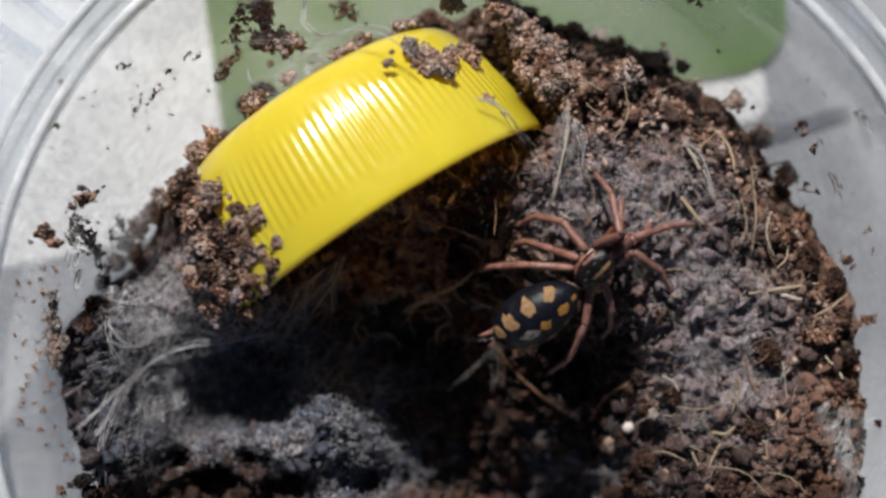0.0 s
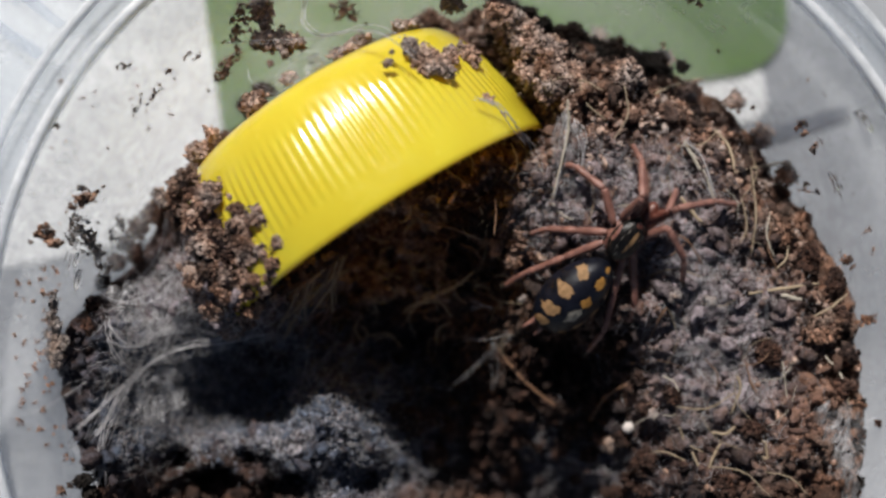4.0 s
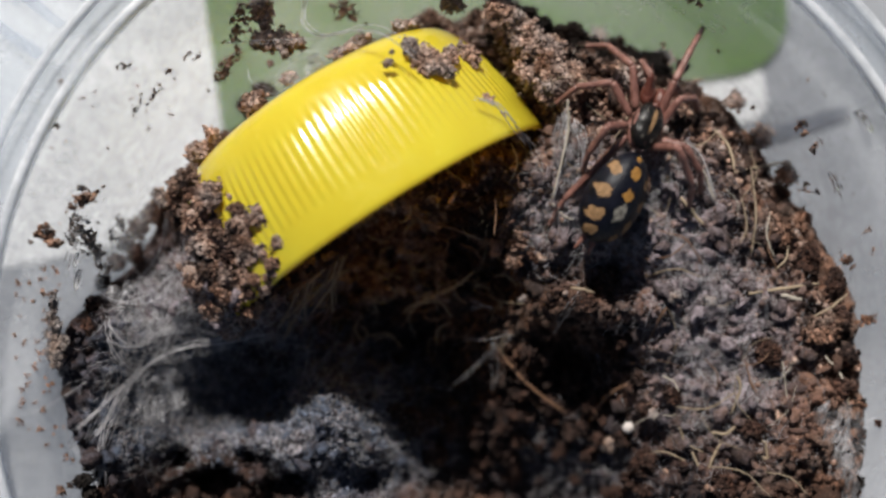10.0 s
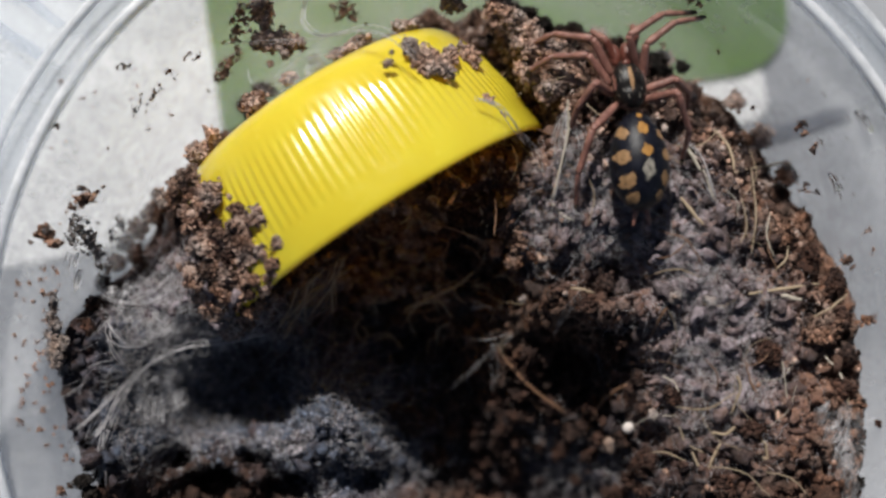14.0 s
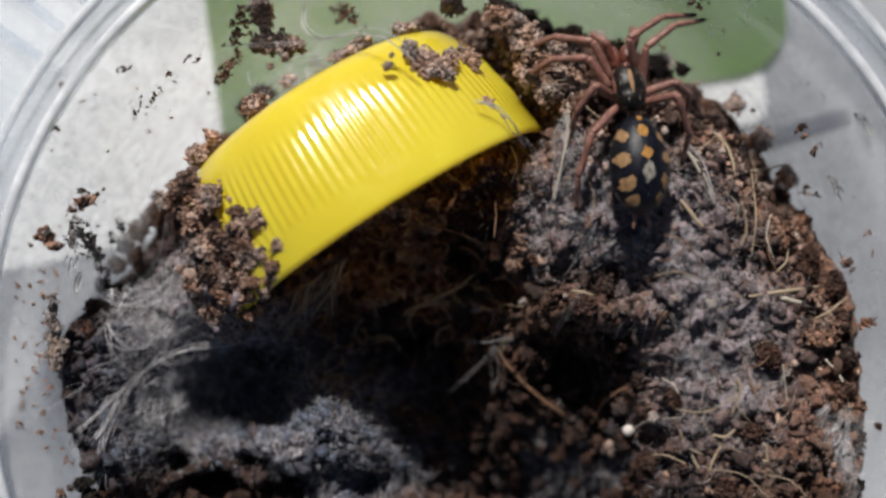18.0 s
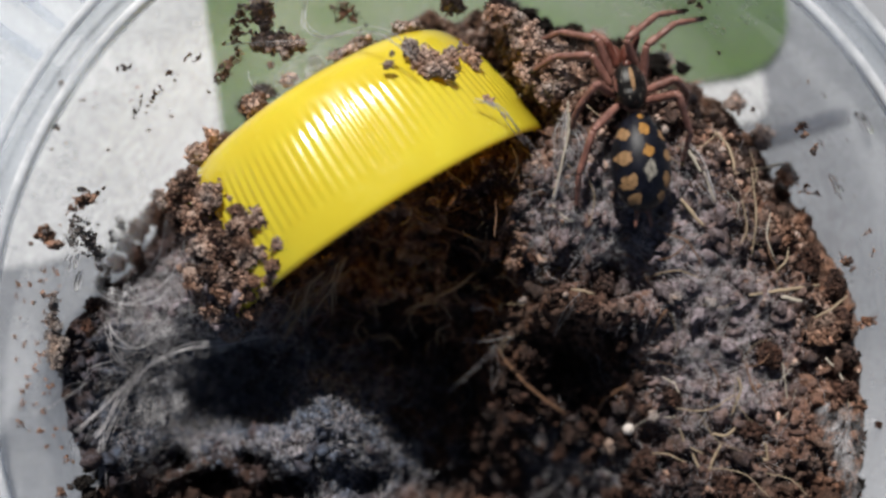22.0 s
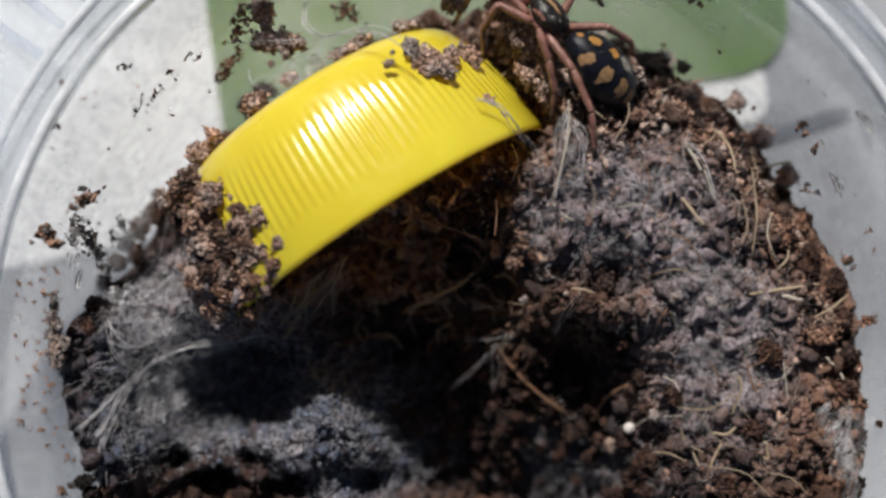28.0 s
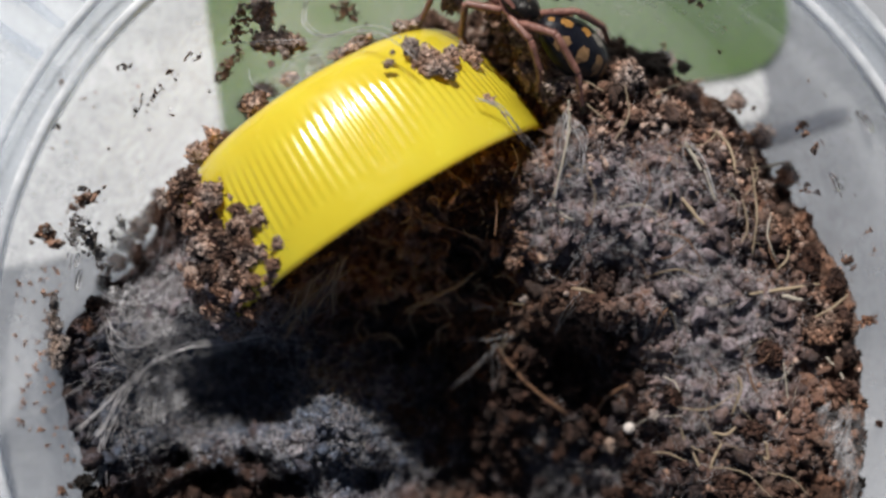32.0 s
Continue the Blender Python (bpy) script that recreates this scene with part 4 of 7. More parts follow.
clod(-16.43, 5.20, 6.32, 0.18, 125, DRY, flat=0.45, label="crumbly brown soil stuck to the yellow cap")
clod(-14.47, 0.46, 6.74, 1.80, 126, DRY, flat=0.45, label="crumbly brown soil stuck to the yellow cap")
clod(-13.09, -0.17, 7.56, 0.90, 127, DRY, flat=0.45, label="crumbly brown soil stuck to the yellow cap")
clod(-12.22, -1.41, 7.88, 0.81, 128, DRY, flat=0.45, label="crumbly brown soil stuck to the yellow cap")
clod(-19.07, 7.55, 2.00, 1.36, 129, DRY, flat=0.90, label="heap of brown crumbly soil against the cap")
clod(-17.92, 8.87, 3.00, 0.88, 130, DRY, flat=0.90, label="heap of brown crumbly soil against the cap")
clod(-18.69, 5.02, 4.00, 1.20, 131, DRY, flat=0.90, label="heap of brown crumbly soil against the cap")
clod(-18.70, 2.60, 5.50, 1.36, 132, DRY, flat=0.90, label="heap of brown crumbly soil against the cap")
clod(-17.55, 0.47, 6.00, 1.60, 133, DRY, flat=0.90, label="heap of brown crumbly soil against the cap")
clod(-16.36, -1.66, 5.50, 1.76, 134, DRY, flat=0.90, label="heap of brown crumbly soil against the cap")
clod(-18.58, -2.10, 5.00, 1.52, 135, DRY, flat=0.90, label="heap of brown crumbly soil against the cap")
clod(-15.31, -3.42, 4.00, 1.60, 136, DRY, flat=0.90, label="heap of brown crumbly soil against the cap")
clod(-17.57, -4.30, 3.50, 1.76, 137, DRY, flat=0.90, label="heap of brown crumbly soil against the cap")
clod(-14.65, -1.24, 5.50, 1.44, 138, DRY, flat=0.90, label="heap of brown crumbly soil against the cap")
clod(-15.55, -5.31, 2.50, 1.36, 139, DRY, flat=0.90, label="heap of brown crumbly soil against the cap")
clod(-14.51, -4.54, 3.00, 0.88, 140, DRY, flat=0.90, label="heap of brown crumbly soil against the cap")
clod(-16.59, -6.39, 1.50, 1.12, 141, DRY, flat=0.90, label="heap of brown crumbly soil against the cap")
clod(4.23, 18.84, 2.20, 1.28, 142, DRY, flat=0.90, label="heap of brown crumbly soil against the cap")
clod(6.64, 16.96, 2.40, 1.28, 143, DRY, flat=0.90, label="heap of brown crumbly soil against the cap")
clod(8.59, 14.79, 2.80, 1.20, 144, DRY, flat=0.90, label="heap of brown crumbly soil against the cap")
clod(8.67, 12.28, 3.00, 0.96, 145, DRY, flat=0.90, label="heap of brown crumbly soil against the cap")
clod(9.53, 10.95, 3.20, 0.72, 146, DRY, flat=0.90, label="heap of brown crumbly soil against the cap")
clod(0.71, 19.56, 1.50, 1.28, 147, DRY, flat=0.90, label="heap of brown crumbly soil against the cap")
clod(5.46, 18.03, 2.30, 1.12, 148, DRY, flat=0.90, label="heap of brown crumbly soil against the cap")
clod(7.64, 15.92, 2.60, 0.88, 150, DRY, flat=0.90, label="heap of brown crumbly soil against the cap")
clod(8.24, 13.37, 3.00, 0.72, 151, DRY, flat=0.90, label="heap of brown crumbly soil against the cap")
clod(-14.60, 11.41, 3.00, 1.28, 153, DRY, flat=0.90, label="heap of brown crumbly soil against the cap")
clod(-11.9, 13.1, 3.6, 0.80, 154, DRY, flat=0.90, label="heap of brown crumbly soil against the cap")
clod(-13.17, 14.16, 4.50, 0.36, 155, DRY, flat=0.90, label="heap of brown crumbly soil against the cap")
clod(29.48, -6.33, 2.46, 1.95, 156, label="loose brown coir lump on the soil")
clod(28.85, -0.85, 0.82, 1.50, 157, DIM_SOIL, label="loose brown coir lump on the soil")
clod(14.32, 13.66, 2.48, 1.44, 158, DRY, label="loose brown coir lump on the soil")
clod(8.18, 15.65, 2.38, 1.62, 159, DRY, label="loose brown coir lump on the soil")
clod(20.39, 12.91, -3.98, 1.26, 160, DRY, label="loose brown coir lump on the soil")
clod(26.30, 1.37, 2.02, 1.62, 161, label="loose brown coir lump on the soil")
clod(25.13, -7.81, 3.15, 1.35, 162, DIM_SOIL, label="loose brown coir lump on the soil")
clod(-0.70, -17.96, -11.40, 1.35, 163, DIM_SOIL, label="loose brown coir lump on the soil")
clod(2.88, -19.51, -14.71, 1.20, 164, DIM_SOIL, label="loose brown coir lump on the soil")
clod(13.17, -9.97, -6.12, 0.90, 165, DIM_SOIL, label="loose brown coir lump on the soil")
clod(11.64, -10.82, -7.50, 0.98, 166, DIM_SOIL, label="loose brown coir lump on the soil")
clod(8.33, -17.02, -11.82, 1.05, 167, DIM_SOIL, label="loose brown coir lump on the soil")
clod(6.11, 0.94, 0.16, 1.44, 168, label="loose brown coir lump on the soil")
clod(7.44, -0.40, 0.42, 0.90, 169, DIM_SOIL, label="loose brown coir lump on the soil")
clod(12.70, -2.62, 1.40, 1.20, 170, DIM_SOIL, label="loose brown coir lump on the soil")
clod(11.17, -4.32, 3.11, 1.05, 171, DIM_SOIL, label="loose brown coir lump on the soil")
clod(23.98, -14.01, 2.48, 1.27, 172, DIM_SOIL, label="loose brown coir lump on the soil")
clod(28.40, -14.03, 2.38, 1.35, 173, DIM_SOIL, label="loose brown coir lump on the soil")
clod(21.96, -18.55, 1.70, 1.35, 174, DIM_SOIL, label="loose brown coir lump on the soil")
clod(15.65, -19.05, -3.53, 1.20, 175, DIM_SOIL, label="loose brown coir lump on the soil")
clod(4.73, -13.74, -9.61, 1.05, 176, DIM_SOIL, label="loose brown coir lump on the soil")
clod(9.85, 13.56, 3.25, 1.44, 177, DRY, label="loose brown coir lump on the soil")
clod(28.05, -16.71, 2.08, 1.35, 178, DIM_SOIL, label="loose brown coir lump on the soil")
clod(-24.78, -15.90, -1.22, 1.20, 179, DIM_SOIL, label="loose brown coir lump on the soil")
clod(-22.93, -14.64, -5.37, 1.05, 180, DIM_SOIL, label="loose brown coir lump on the soil")
clod(-4.22, -10.00, -11.94, 0.90, 181, DIM_SOIL, label="loose brown coir lump on the soil")
clod(18.09, -11.54, 1.07, 1.05, 182, DIM_SOIL, label="loose brown coir lump on the soil")
clod(-27.39, -1.14, -5.23, 0.98, 183, DIM_SOIL, label="loose brown coir lump on the soil")
clod(-26.98, 0.53, -6.81, 1.05, 184, DIM_SOIL, label="loose brown coir lump on the soil")
clod(-25.98, 1.74, -7.26, 1.17, 185, label="loose brown coir lump on the soil")
clod(-24.88, 3.04, -7.28, 1.08, 186, label="loose brown coir lump on the soil")
clod(-27.76, -2.72, -2.51, 0.90, 187, DIM_SOIL, label="loose brown coir lump on the soil")
clod(-27.74, -4.44, 0.45, 1.05, 188, DIM_SOIL, label="loose brown coir lump on the soil")
clod(-27.87, -6.11, 2.40, 0.90, 189, DIM_SOIL, label="loose brown coir lump on the soil")
clod(-26.00, -0.43, -6.34, 1.05, 190, DIM_SOIL, label="loose brown coir lump on the soil")
clod(-24.04, 4.14, -7.18, 1.17, 191, label="loose brown coir lump on the soil")
clod(-24.71, -1.84, -4.85, 1.12, 192, DIM_SOIL, label="loose brown coir lump on the soil")
clod(-26.33, -3.62, -1.94, 1.05, 193, DIM_SOIL, label="loose brown coir lump on the soil")
clod(24.29, 12.29, -4.69, 0.99, 194, DRY, label="loose brown coir lump on the soil")
clod(26.55, 9.43, -4.29, 1.17, 195, DRY, label="loose brown coir lump on the soil")
clod(28.37, 6.13, -4.11, 1.26, 196, label="loose brown coir lump on the soil")
clod(18.73, 16.06, -8.00, 1.35, 197, DRY, label="loose brown coir lump on the soil")
clod(14.07, 18.92, -13.60, 1.35, 198, DRY, label="loose brown coir lump on the soil")
clod(29.40, 2.36, -2.75, 1.35, 199, label="loose brown coir lump on the soil")
clod(31.04, -2.63, 0.95, 1.12, 200, DIM_SOIL, label="loose brown coir lump on the soil")
clod(31.24, -5.25, 2.02, 1.12, 201, DIM_SOIL, label="loose brown coir lump on the soil")
clod(31.60, -8.12, 2.00, 1.05, 202, DIM_SOIL, label="loose brown coir lump on the soil")
clod(31.24, -10.99, 2.04, 1.20, 203, DIM_SOIL, label="loose brown coir lump on the soil")
clod(30.81, -13.64, 1.99, 1.12, 204, DIM_SOIL, label="loose brown coir lump on the soil")
clod(29.96, -16.53, 1.88, 1.20, 205, DIM_SOIL, label="loose brown coir lump on the soil")
clod(29.26, -18.99, 1.72, 1.20, 206, DIM_SOIL, label="loose brown coir lump on the soil")
clod(13.40, -14.48, -5.50, 0.52, 207, DIM_SOIL, flat=1.20, long=1.2, turn=86, label="brown lump on the burrow slope, shade in its colour")
clod(-0.94, -17.59, -10.63, 0.53, 208, DIM_SOIL, flat=1.20, long=1.2, turn=93, label="brown lump on the burrow slope, shade in its colour")
clod(5.35, -15.14, -9.87, 0.97, 209, DIM_SOIL, flat=1.20, long=1.5, turn=51, label="brown lump on the burrow slope, shade in its colour")
clod(10.50, -17.02, -10.87, 0.65, 210, DIM_SOIL, flat=1.20, long=1.0, turn=175, label="brown lump on the burrow slope, shade in its colour")
clod(2.36, -11.19, -13.62, 1.07, 211, DIM_SOIL, flat=1.20, long=1.3, turn=85, label="brown lump on the burrow slope, shade in its colour")
clod(11.48, -11.51, -7.25, 0.51, 212, DIM_SOIL, flat=1.20, long=1.3, turn=168, label="brown lump on the burrow slope, shade in its colour")
clod(0.17, -15.98, -10.95, 0.66, 213, DIM_SOIL, flat=1.20, long=1.4, turn=130, label="brown lump on the burrow slope, shade in its colour")
clod(0.45, -19.66, -13.93, 0.91, 214, DIM_SOIL, flat=1.20, long=1.3, turn=148, label="brown lump on the burrow slope, shade in its colour")
clod(5.46, -18.40, -13.33, 1.06, 215, DIM_SOIL, flat=1.20, long=1.1, turn=153, label="brown lump on the burrow slope, shade in its colour")
clod(4.49, -13.44, -9.79, 0.55, 216, DIM_SOIL, flat=1.20, long=1.3, turn=53, label="brown lump on the burrow slope, shade in its colour")
clod(14.67, -9.63, -3.41, 0.84, 217, DIM_SOIL, flat=1.20, long=1.2, turn=110, label="brown lump on the burrow slope, shade in its colour")
clod(12.59, -17.62, -9.05, 0.85, 218, DIM_SOIL, flat=1.20, long=1.5, turn=37, label="brown lump on the burrow slope, shade in its colour")
clod(14.09, -7.97, -2.40, 1.13, 219, DIM_SOIL, flat=1.20, long=1.3, turn=109, label="brown lump on the burrow slope, shade in its colour")
clod(16.48, -16.88, -1.14, 1.00, 220, DIM_SOIL, flat=1.20, long=1.0, turn=66, label="brown lump on the burrow slope, shade in its colour")
clod(0.33, -20.21, -14.34, 0.54, 221, DIM_SOIL, flat=1.20, long=1.1, turn=89, label="brown lump on the burrow slope, shade in its colour")
clod(14.62, -20.49, -6.54, 0.95, 222, DIM_SOIL, flat=1.20, long=1.1, turn=98, label="brown lump on the burrow slope, shade in its colour")
clod(10.89, -11.44, -7.45, 0.86, 223, DIM_SOIL, flat=1.20, long=1.3, turn=120, label="brown lump on the burrow slope, shade in its colour")
clod(7.44, -14.53, -9.11, 0.59, 224, DIM_SOIL, flat=1.20, long=1.2, turn=23, label="brown lump on the burrow slope, shade in its colour")
clod(6.45, -14.21, -8.85, 0.99, 225, DIM_SOIL, flat=1.20, long=1.2, turn=4, label="brown lump on the burrow slope, shade in its colour")
clod(7.22, -8.66, -4.26, 0.97, 226, DIM_SOIL, flat=1.20, long=1.2, turn=68, label="brown lump on the burrow slope, shade in its colour")
clod(15.34, -11.26, -2.26, 0.69, 227, DIM_SOIL, flat=1.20, long=1.2, turn=87, label="brown lump on the burrow slope, shade in its colour")
clod(-2.48, -14.56, -10.26, 1.09, 228, DIM_SOIL, flat=1.20, long=1.3, turn=134, label="brown lump on the burrow slope, shade in its colour")
clod(16.12, -17.83, -2.02, 0.97, 229, DIM_SOIL, flat=1.20, long=1.4, turn=148, label="brown lump on the burrow slope, shade in its colour")
clod(1.29, -13.94, -13.66, 0.69, 230, DIM_SOIL, flat=1.20, long=1.1, turn=103, label="brown lump on the burrow slope, shade in its colour")
clod(2.76, -15.80, -10.97, 0.86, 231, DIM_SOIL, flat=1.20, long=1.1, turn=80, label="brown lump on the burrow slope, shade in its colour")
clod(4.50, -17.40, -12.29, 0.51, 232, DIM_SOIL, flat=1.20, long=1.1, turn=92, label="brown lump on the burrow slope, shade in its colour")
clod(4.81, -16.61, -11.42, 0.68, 233, DIM_SOIL, flat=1.20, long=1.1, turn=168, label="brown lump on the burrow slope, shade in its colour")
clod(1.92, -11.67, -14.23, 0.61, 234, DIM_SOIL, flat=1.20, long=1.3, turn=169, label="brown lump on the burrow slope, shade in its colour")
clod(-1.78, -12.87, -13.83, 0.92, 235, DIM_SOIL, flat=1.20, long=1.4, turn=180, label="brown lump on the burrow slope, shade in its colour")
clod(-1.33, -14.62, -11.94, 1.07, 236, DIM_SOIL, flat=1.20, long=1.0, turn=106, label="brown lump on the burrow slope, shade in its colour")
clod(-0.61, -18.28, -11.65, 1.11, 237, DIM_SOIL, flat=1.20, long=1.3, turn=2, label="brown lump on the burrow slope, shade in its colour")
clod(-3.20, -12.66, -11.86, 1.04, 238, DIM_SOIL, flat=1.20, long=1.1, turn=120, label="brown lump on the burrow slope, shade in its colour")
clod(4.70, -9.93, -8.45, 0.94, 239, DIM_SOIL, flat=1.20, long=1.2, turn=67, label="brown lump on the burrow slope, shade in its colour")
clod(12.67, -13.23, -6.04, 1.00, 240, DIM_SOIL, flat=1.20, long=1.3, turn=29, label="brown lump on the burrow slope, shade in its colour")
clod(5.95, -20.68, -15.75, 0.85, 241, DIM_SOIL, flat=1.20, long=1.5, turn=0, label="brown lump on the burrow slope, shade in its colour")
clod(3.36, -18.62, -13.64, 0.93, 242, DIM_SOIL, flat=1.20, long=1.3, turn=119, label="brown lump on the burrow slope, shade in its colour")
clod(14.83, -15.75, -3.69, 0.83, 243, DIM_SOIL, flat=1.20, long=1.3, turn=120, label="brown lump on the burrow slope, shade in its colour")
clod(2.92, -16.70, -11.62, 0.88, 244, DIM_SOIL, flat=1.20, long=1.4, turn=86, label="brown lump on the burrow slope, shade in its colour")
clod(-3.94, -14.10, -7.93, 1.05, 245, DIM_SOIL, flat=1.20, long=1.3, turn=116, label="brown lump on the burrow slope, shade in its colour")
clod(4.44, -11.54, -10.18, 0.95, 246, DIM_SOIL, flat=1.20, long=1.0, turn=156, label="brown lump on the burrow slope, shade in its colour")
clod(15.05, -20.21, -5.29, 0.54, 247, DIM_SOIL, flat=1.20, long=1.1, turn=161, label="brown lump on the burrow slope, shade in its colour")
clod(4.62, -10.04, -8.75, 0.72, 248, DIM_SOIL, flat=1.20, long=1.3, turn=29, label="brown lump on the burrow slope, shade in its colour")
clod(6.74, -16.49, -11.22, 0.95, 249, DIM_SOIL, flat=1.20, long=1.0, turn=146, label="brown lump on the burrow slope, shade in its colour")
clod(5.37, -12.61, -8.59, 0.84, 250, DIM_SOIL, flat=1.20, long=1.1, turn=160, label="brown lump on the burrow slope, shade in its colour")
clod(0.29, -14.79, -12.55, 0.57, 251, DIM_SOIL, flat=1.20, long=1.3, turn=162, label="brown lump on the burrow slope, shade in its colour")
clod(14.54, -7.35, -0.69, 0.89, 252, DIM_SOIL, flat=1.20, long=1.4, turn=36, label="brown lump on the burrow slope, shade in its colour")
clod(5.09, -17.52, -12.40, 0.97, 253, DIM_SOIL, flat=1.20, long=1.2, turn=115, label="brown lump on the burrow slope, shade in its colour")
clod(10.65, -11.21, -7.50, 0.91, 254, DIM_SOIL, flat=1.20, long=1.3, turn=126, label="brown lump on the burrow slope, shade in its colour")
clod(7.00, -10.83, -6.27, 0.75, 255, DIM_SOIL, flat=1.20, long=1.5, turn=34, label="brown lump on the burrow slope, shade in its colour")
clod(14.68, -20.85, -6.56, 0.62, 256, DIM_SOIL, flat=1.20, long=1.1, turn=36, label="brown lump on the burrow slope, shade in its colour")
clod(9.13, -13.30, -7.97, 1.02, 257, DIM_SOIL, flat=1.20, long=1.1, turn=158, label="brown lump on the burrow slope, shade in its colour")
clod(6.37, -19.37, -14.34, 1.01, 258, DIM_SOIL, flat=1.20, long=1.5, turn=90, label="brown lump on the burrow slope, shade in its colour")
clod(9.42, -14.61, -8.97, 0.58, 259, DIM_SOIL, flat=1.20, long=1.3, turn=167, label="brown lump on the burrow slope, shade in its colour")
clod(10.52, -10.80, -7.51, 0.55, 260, DIM_SOIL, flat=1.20, long=1.1, turn=143, label="brown lump on the burrow slope, shade in its colour")
clod(16.19, -12.95, -0.79, 0.72, 261, DIM_SOIL, flat=1.20, long=1.3, turn=149, label="brown lump on the burrow slope, shade in its colour")
clod(0.30, -20.38, -14.47, 0.80, 262, DIM_SOIL, flat=1.20, long=1.3, turn=140, label="brown lump on the burrow slope, shade in its colour")
clod(10.30, -17.76, -11.76, 0.83, 263, DIM_SOIL, flat=1.20, long=1.1, turn=34, label="brown lump on the burrow slope, shade in its colour")
clod(11.69, -20.30, -12.83, 0.61, 264, DIM_SOIL, flat=1.20, long=1.0, turn=72, label="brown lump on the burrow slope, shade in its colour")
clod(3.07, -13.42, -12.10, 0.75, 265, DIM_SOIL, flat=1.20, long=1.5, turn=21, label="brown lump on the burrow slope, shade in its colour")
clod(15.85, -10.30, -1.49, 0.96, 266, DIM_SOIL, flat=1.20, long=1.0, turn=81, label="brown lump on the burrow slope, shade in its colour")
clod(11.02, -15.70, -9.20, 1.01, 267, DIM_SOIL, flat=1.20, long=1.1, turn=72, label="brown lump on the burrow slope, shade in its colour")
clod(14.02, -11.83, -4.34, 0.62, 268, DIM_SOIL, flat=1.20, long=1.1, turn=117, label="brown lump on the burrow slope, shade in its colour")
clod(12.05, -14.92, -7.56, 1.08, 269, DIM_SOIL, flat=1.20, long=1.4, turn=53, label="brown lump on the burrow slope, shade in its colour")
clod(1.00, -15.62, -11.34, 0.96, 270, DIM_SOIL, flat=1.20, long=1.1, turn=62, label="brown lump on the burrow slope, shade in its colour")
clod(13.84, -20.80, -8.75, 0.51, 271, DIM_SOIL, flat=1.20, long=1.0, turn=137, label="brown lump on the burrow slope, shade in its colour")
clod(6.70, -12.30, -7.31, 0.89, 272, DIM_SOIL, flat=1.20, long=1.4, turn=13, label="brown lump on the burrow slope, shade in its colour")
clod(16.42, -19.51, -1.91, 0.74, 273, DIM_SOIL, flat=1.20, long=1.2, turn=49, label="brown lump on the burrow slope, shade in its colour")
clod(8.59, -8.71, -4.90, 0.82, 274, DIM_SOIL, flat=1.20, long=1.5, turn=91, label="brown lump on the burrow slope, shade in its colour")
clod(13.70, -8.19, -3.31, 1.07, 275, DIM_SOIL, flat=1.20, long=1.1, turn=38, label="brown lump on the burrow slope, shade in its colour")
clod(11.79, -10.40, -7.31, 0.53, 276, DIM_SOIL, flat=1.20, long=1.0, turn=143, label="brown lump on the burrow slope, shade in its colour")
clod(16.06, -16.93, -1.86, 0.71, 277, DIM_SOIL, flat=1.20, long=1.1, turn=156, label="brown lump on the burrow slope, shade in its colour")
clod(13.24, -15.96, -6.68, 0.82, 278, DIM_SOIL, flat=1.20, long=1.3, turn=176, label="brown lump on the burrow slope, shade in its colour")
clod(-2.86, -15.07, -8.33, 0.96, 279, DIM_SOIL, flat=1.20, long=1.3, turn=134, label="brown lump on the burrow slope, shade in its colour")
clod(2.27, -12.17, -14.03, 0.64, 280, DIM_SOIL, flat=1.20, long=1.2, turn=48, label="brown lump on the burrow slope, shade in its colour")
clod(13.70, -7.65, -2.20, 0.60, 281, DIM_SOIL, flat=1.20, long=1.4, turn=72, label="brown lump on the burrow slope, shade in its colour")
clod(-23.39, 13.48, 7.75, 0.48, 282, flat=0.80, long=2.2, turn=5, label="dry speck of soil stuck to the cup wall", name="soil_speck")
clod(-26.24, 11.09, 8.25, 0.22, 283, flat=0.80, long=1.5, turn=0, label="dry speck of soil stuck to the cup wall", name="soil_speck")
clod(-23.36, 10.51, 5.25, 0.44, 284, flat=0.80, long=1.3, turn=60, label="dry speck of soil stuck to the cup wall", name="soil_speck")
clod(-22.88, 11.14, 5.30, 0.32, 285, flat=0.80, long=2.0, turn=70, label="dry speck of soil stuck to the cup wall", name="soil_speck")
clod(-21.87, 12.01, 4.10, 0.48, 286, flat=0.80, long=1.4, turn=40, label="dry speck of soil stuck to the cup wall", name="soil_speck")
clod(-22.31, 11.46, 4.05, 0.36, 287, flat=0.80, long=2.0, turn=60, label="dry speck of soil stuck to the cup wall", name="soil_speck")
clod(-20.78, 13.48, 4.75, 0.44, 288, flat=0.80, long=1.6, turn=20, label="dry speck of soil stuck to the cup wall", name="soil_speck")
clod(-20.66, 13.12, 3.25, 0.24, 289, flat=0.80, label="dry speck of soil stuck to the cup wall", name="soil_speck")
clod(-19.53, 14.67, 4.55, 0.32, 290, flat=0.80, long=1.5, turn=40, label="dry speck of soil stuck to the cup wall", name="soil_speck")
clod(-19.00, 14.78, 3.25, 0.36, 291, flat=0.80, long=1.5, turn=40, label="dry speck of soil stuck to the cup wall", name="soil_speck")
clod(-28.46, 9.30, 8.85, 0.44, 292, flat=0.80, long=2.0, turn=-45, label="dry speck of soil stuck to the cup wall", name="soil_speck")
clod(-21.78, 10.71, 0.05, 0.28, 293, flat=0.80, label="dry speck of soil stuck to the cup wall", name="soil_speck")
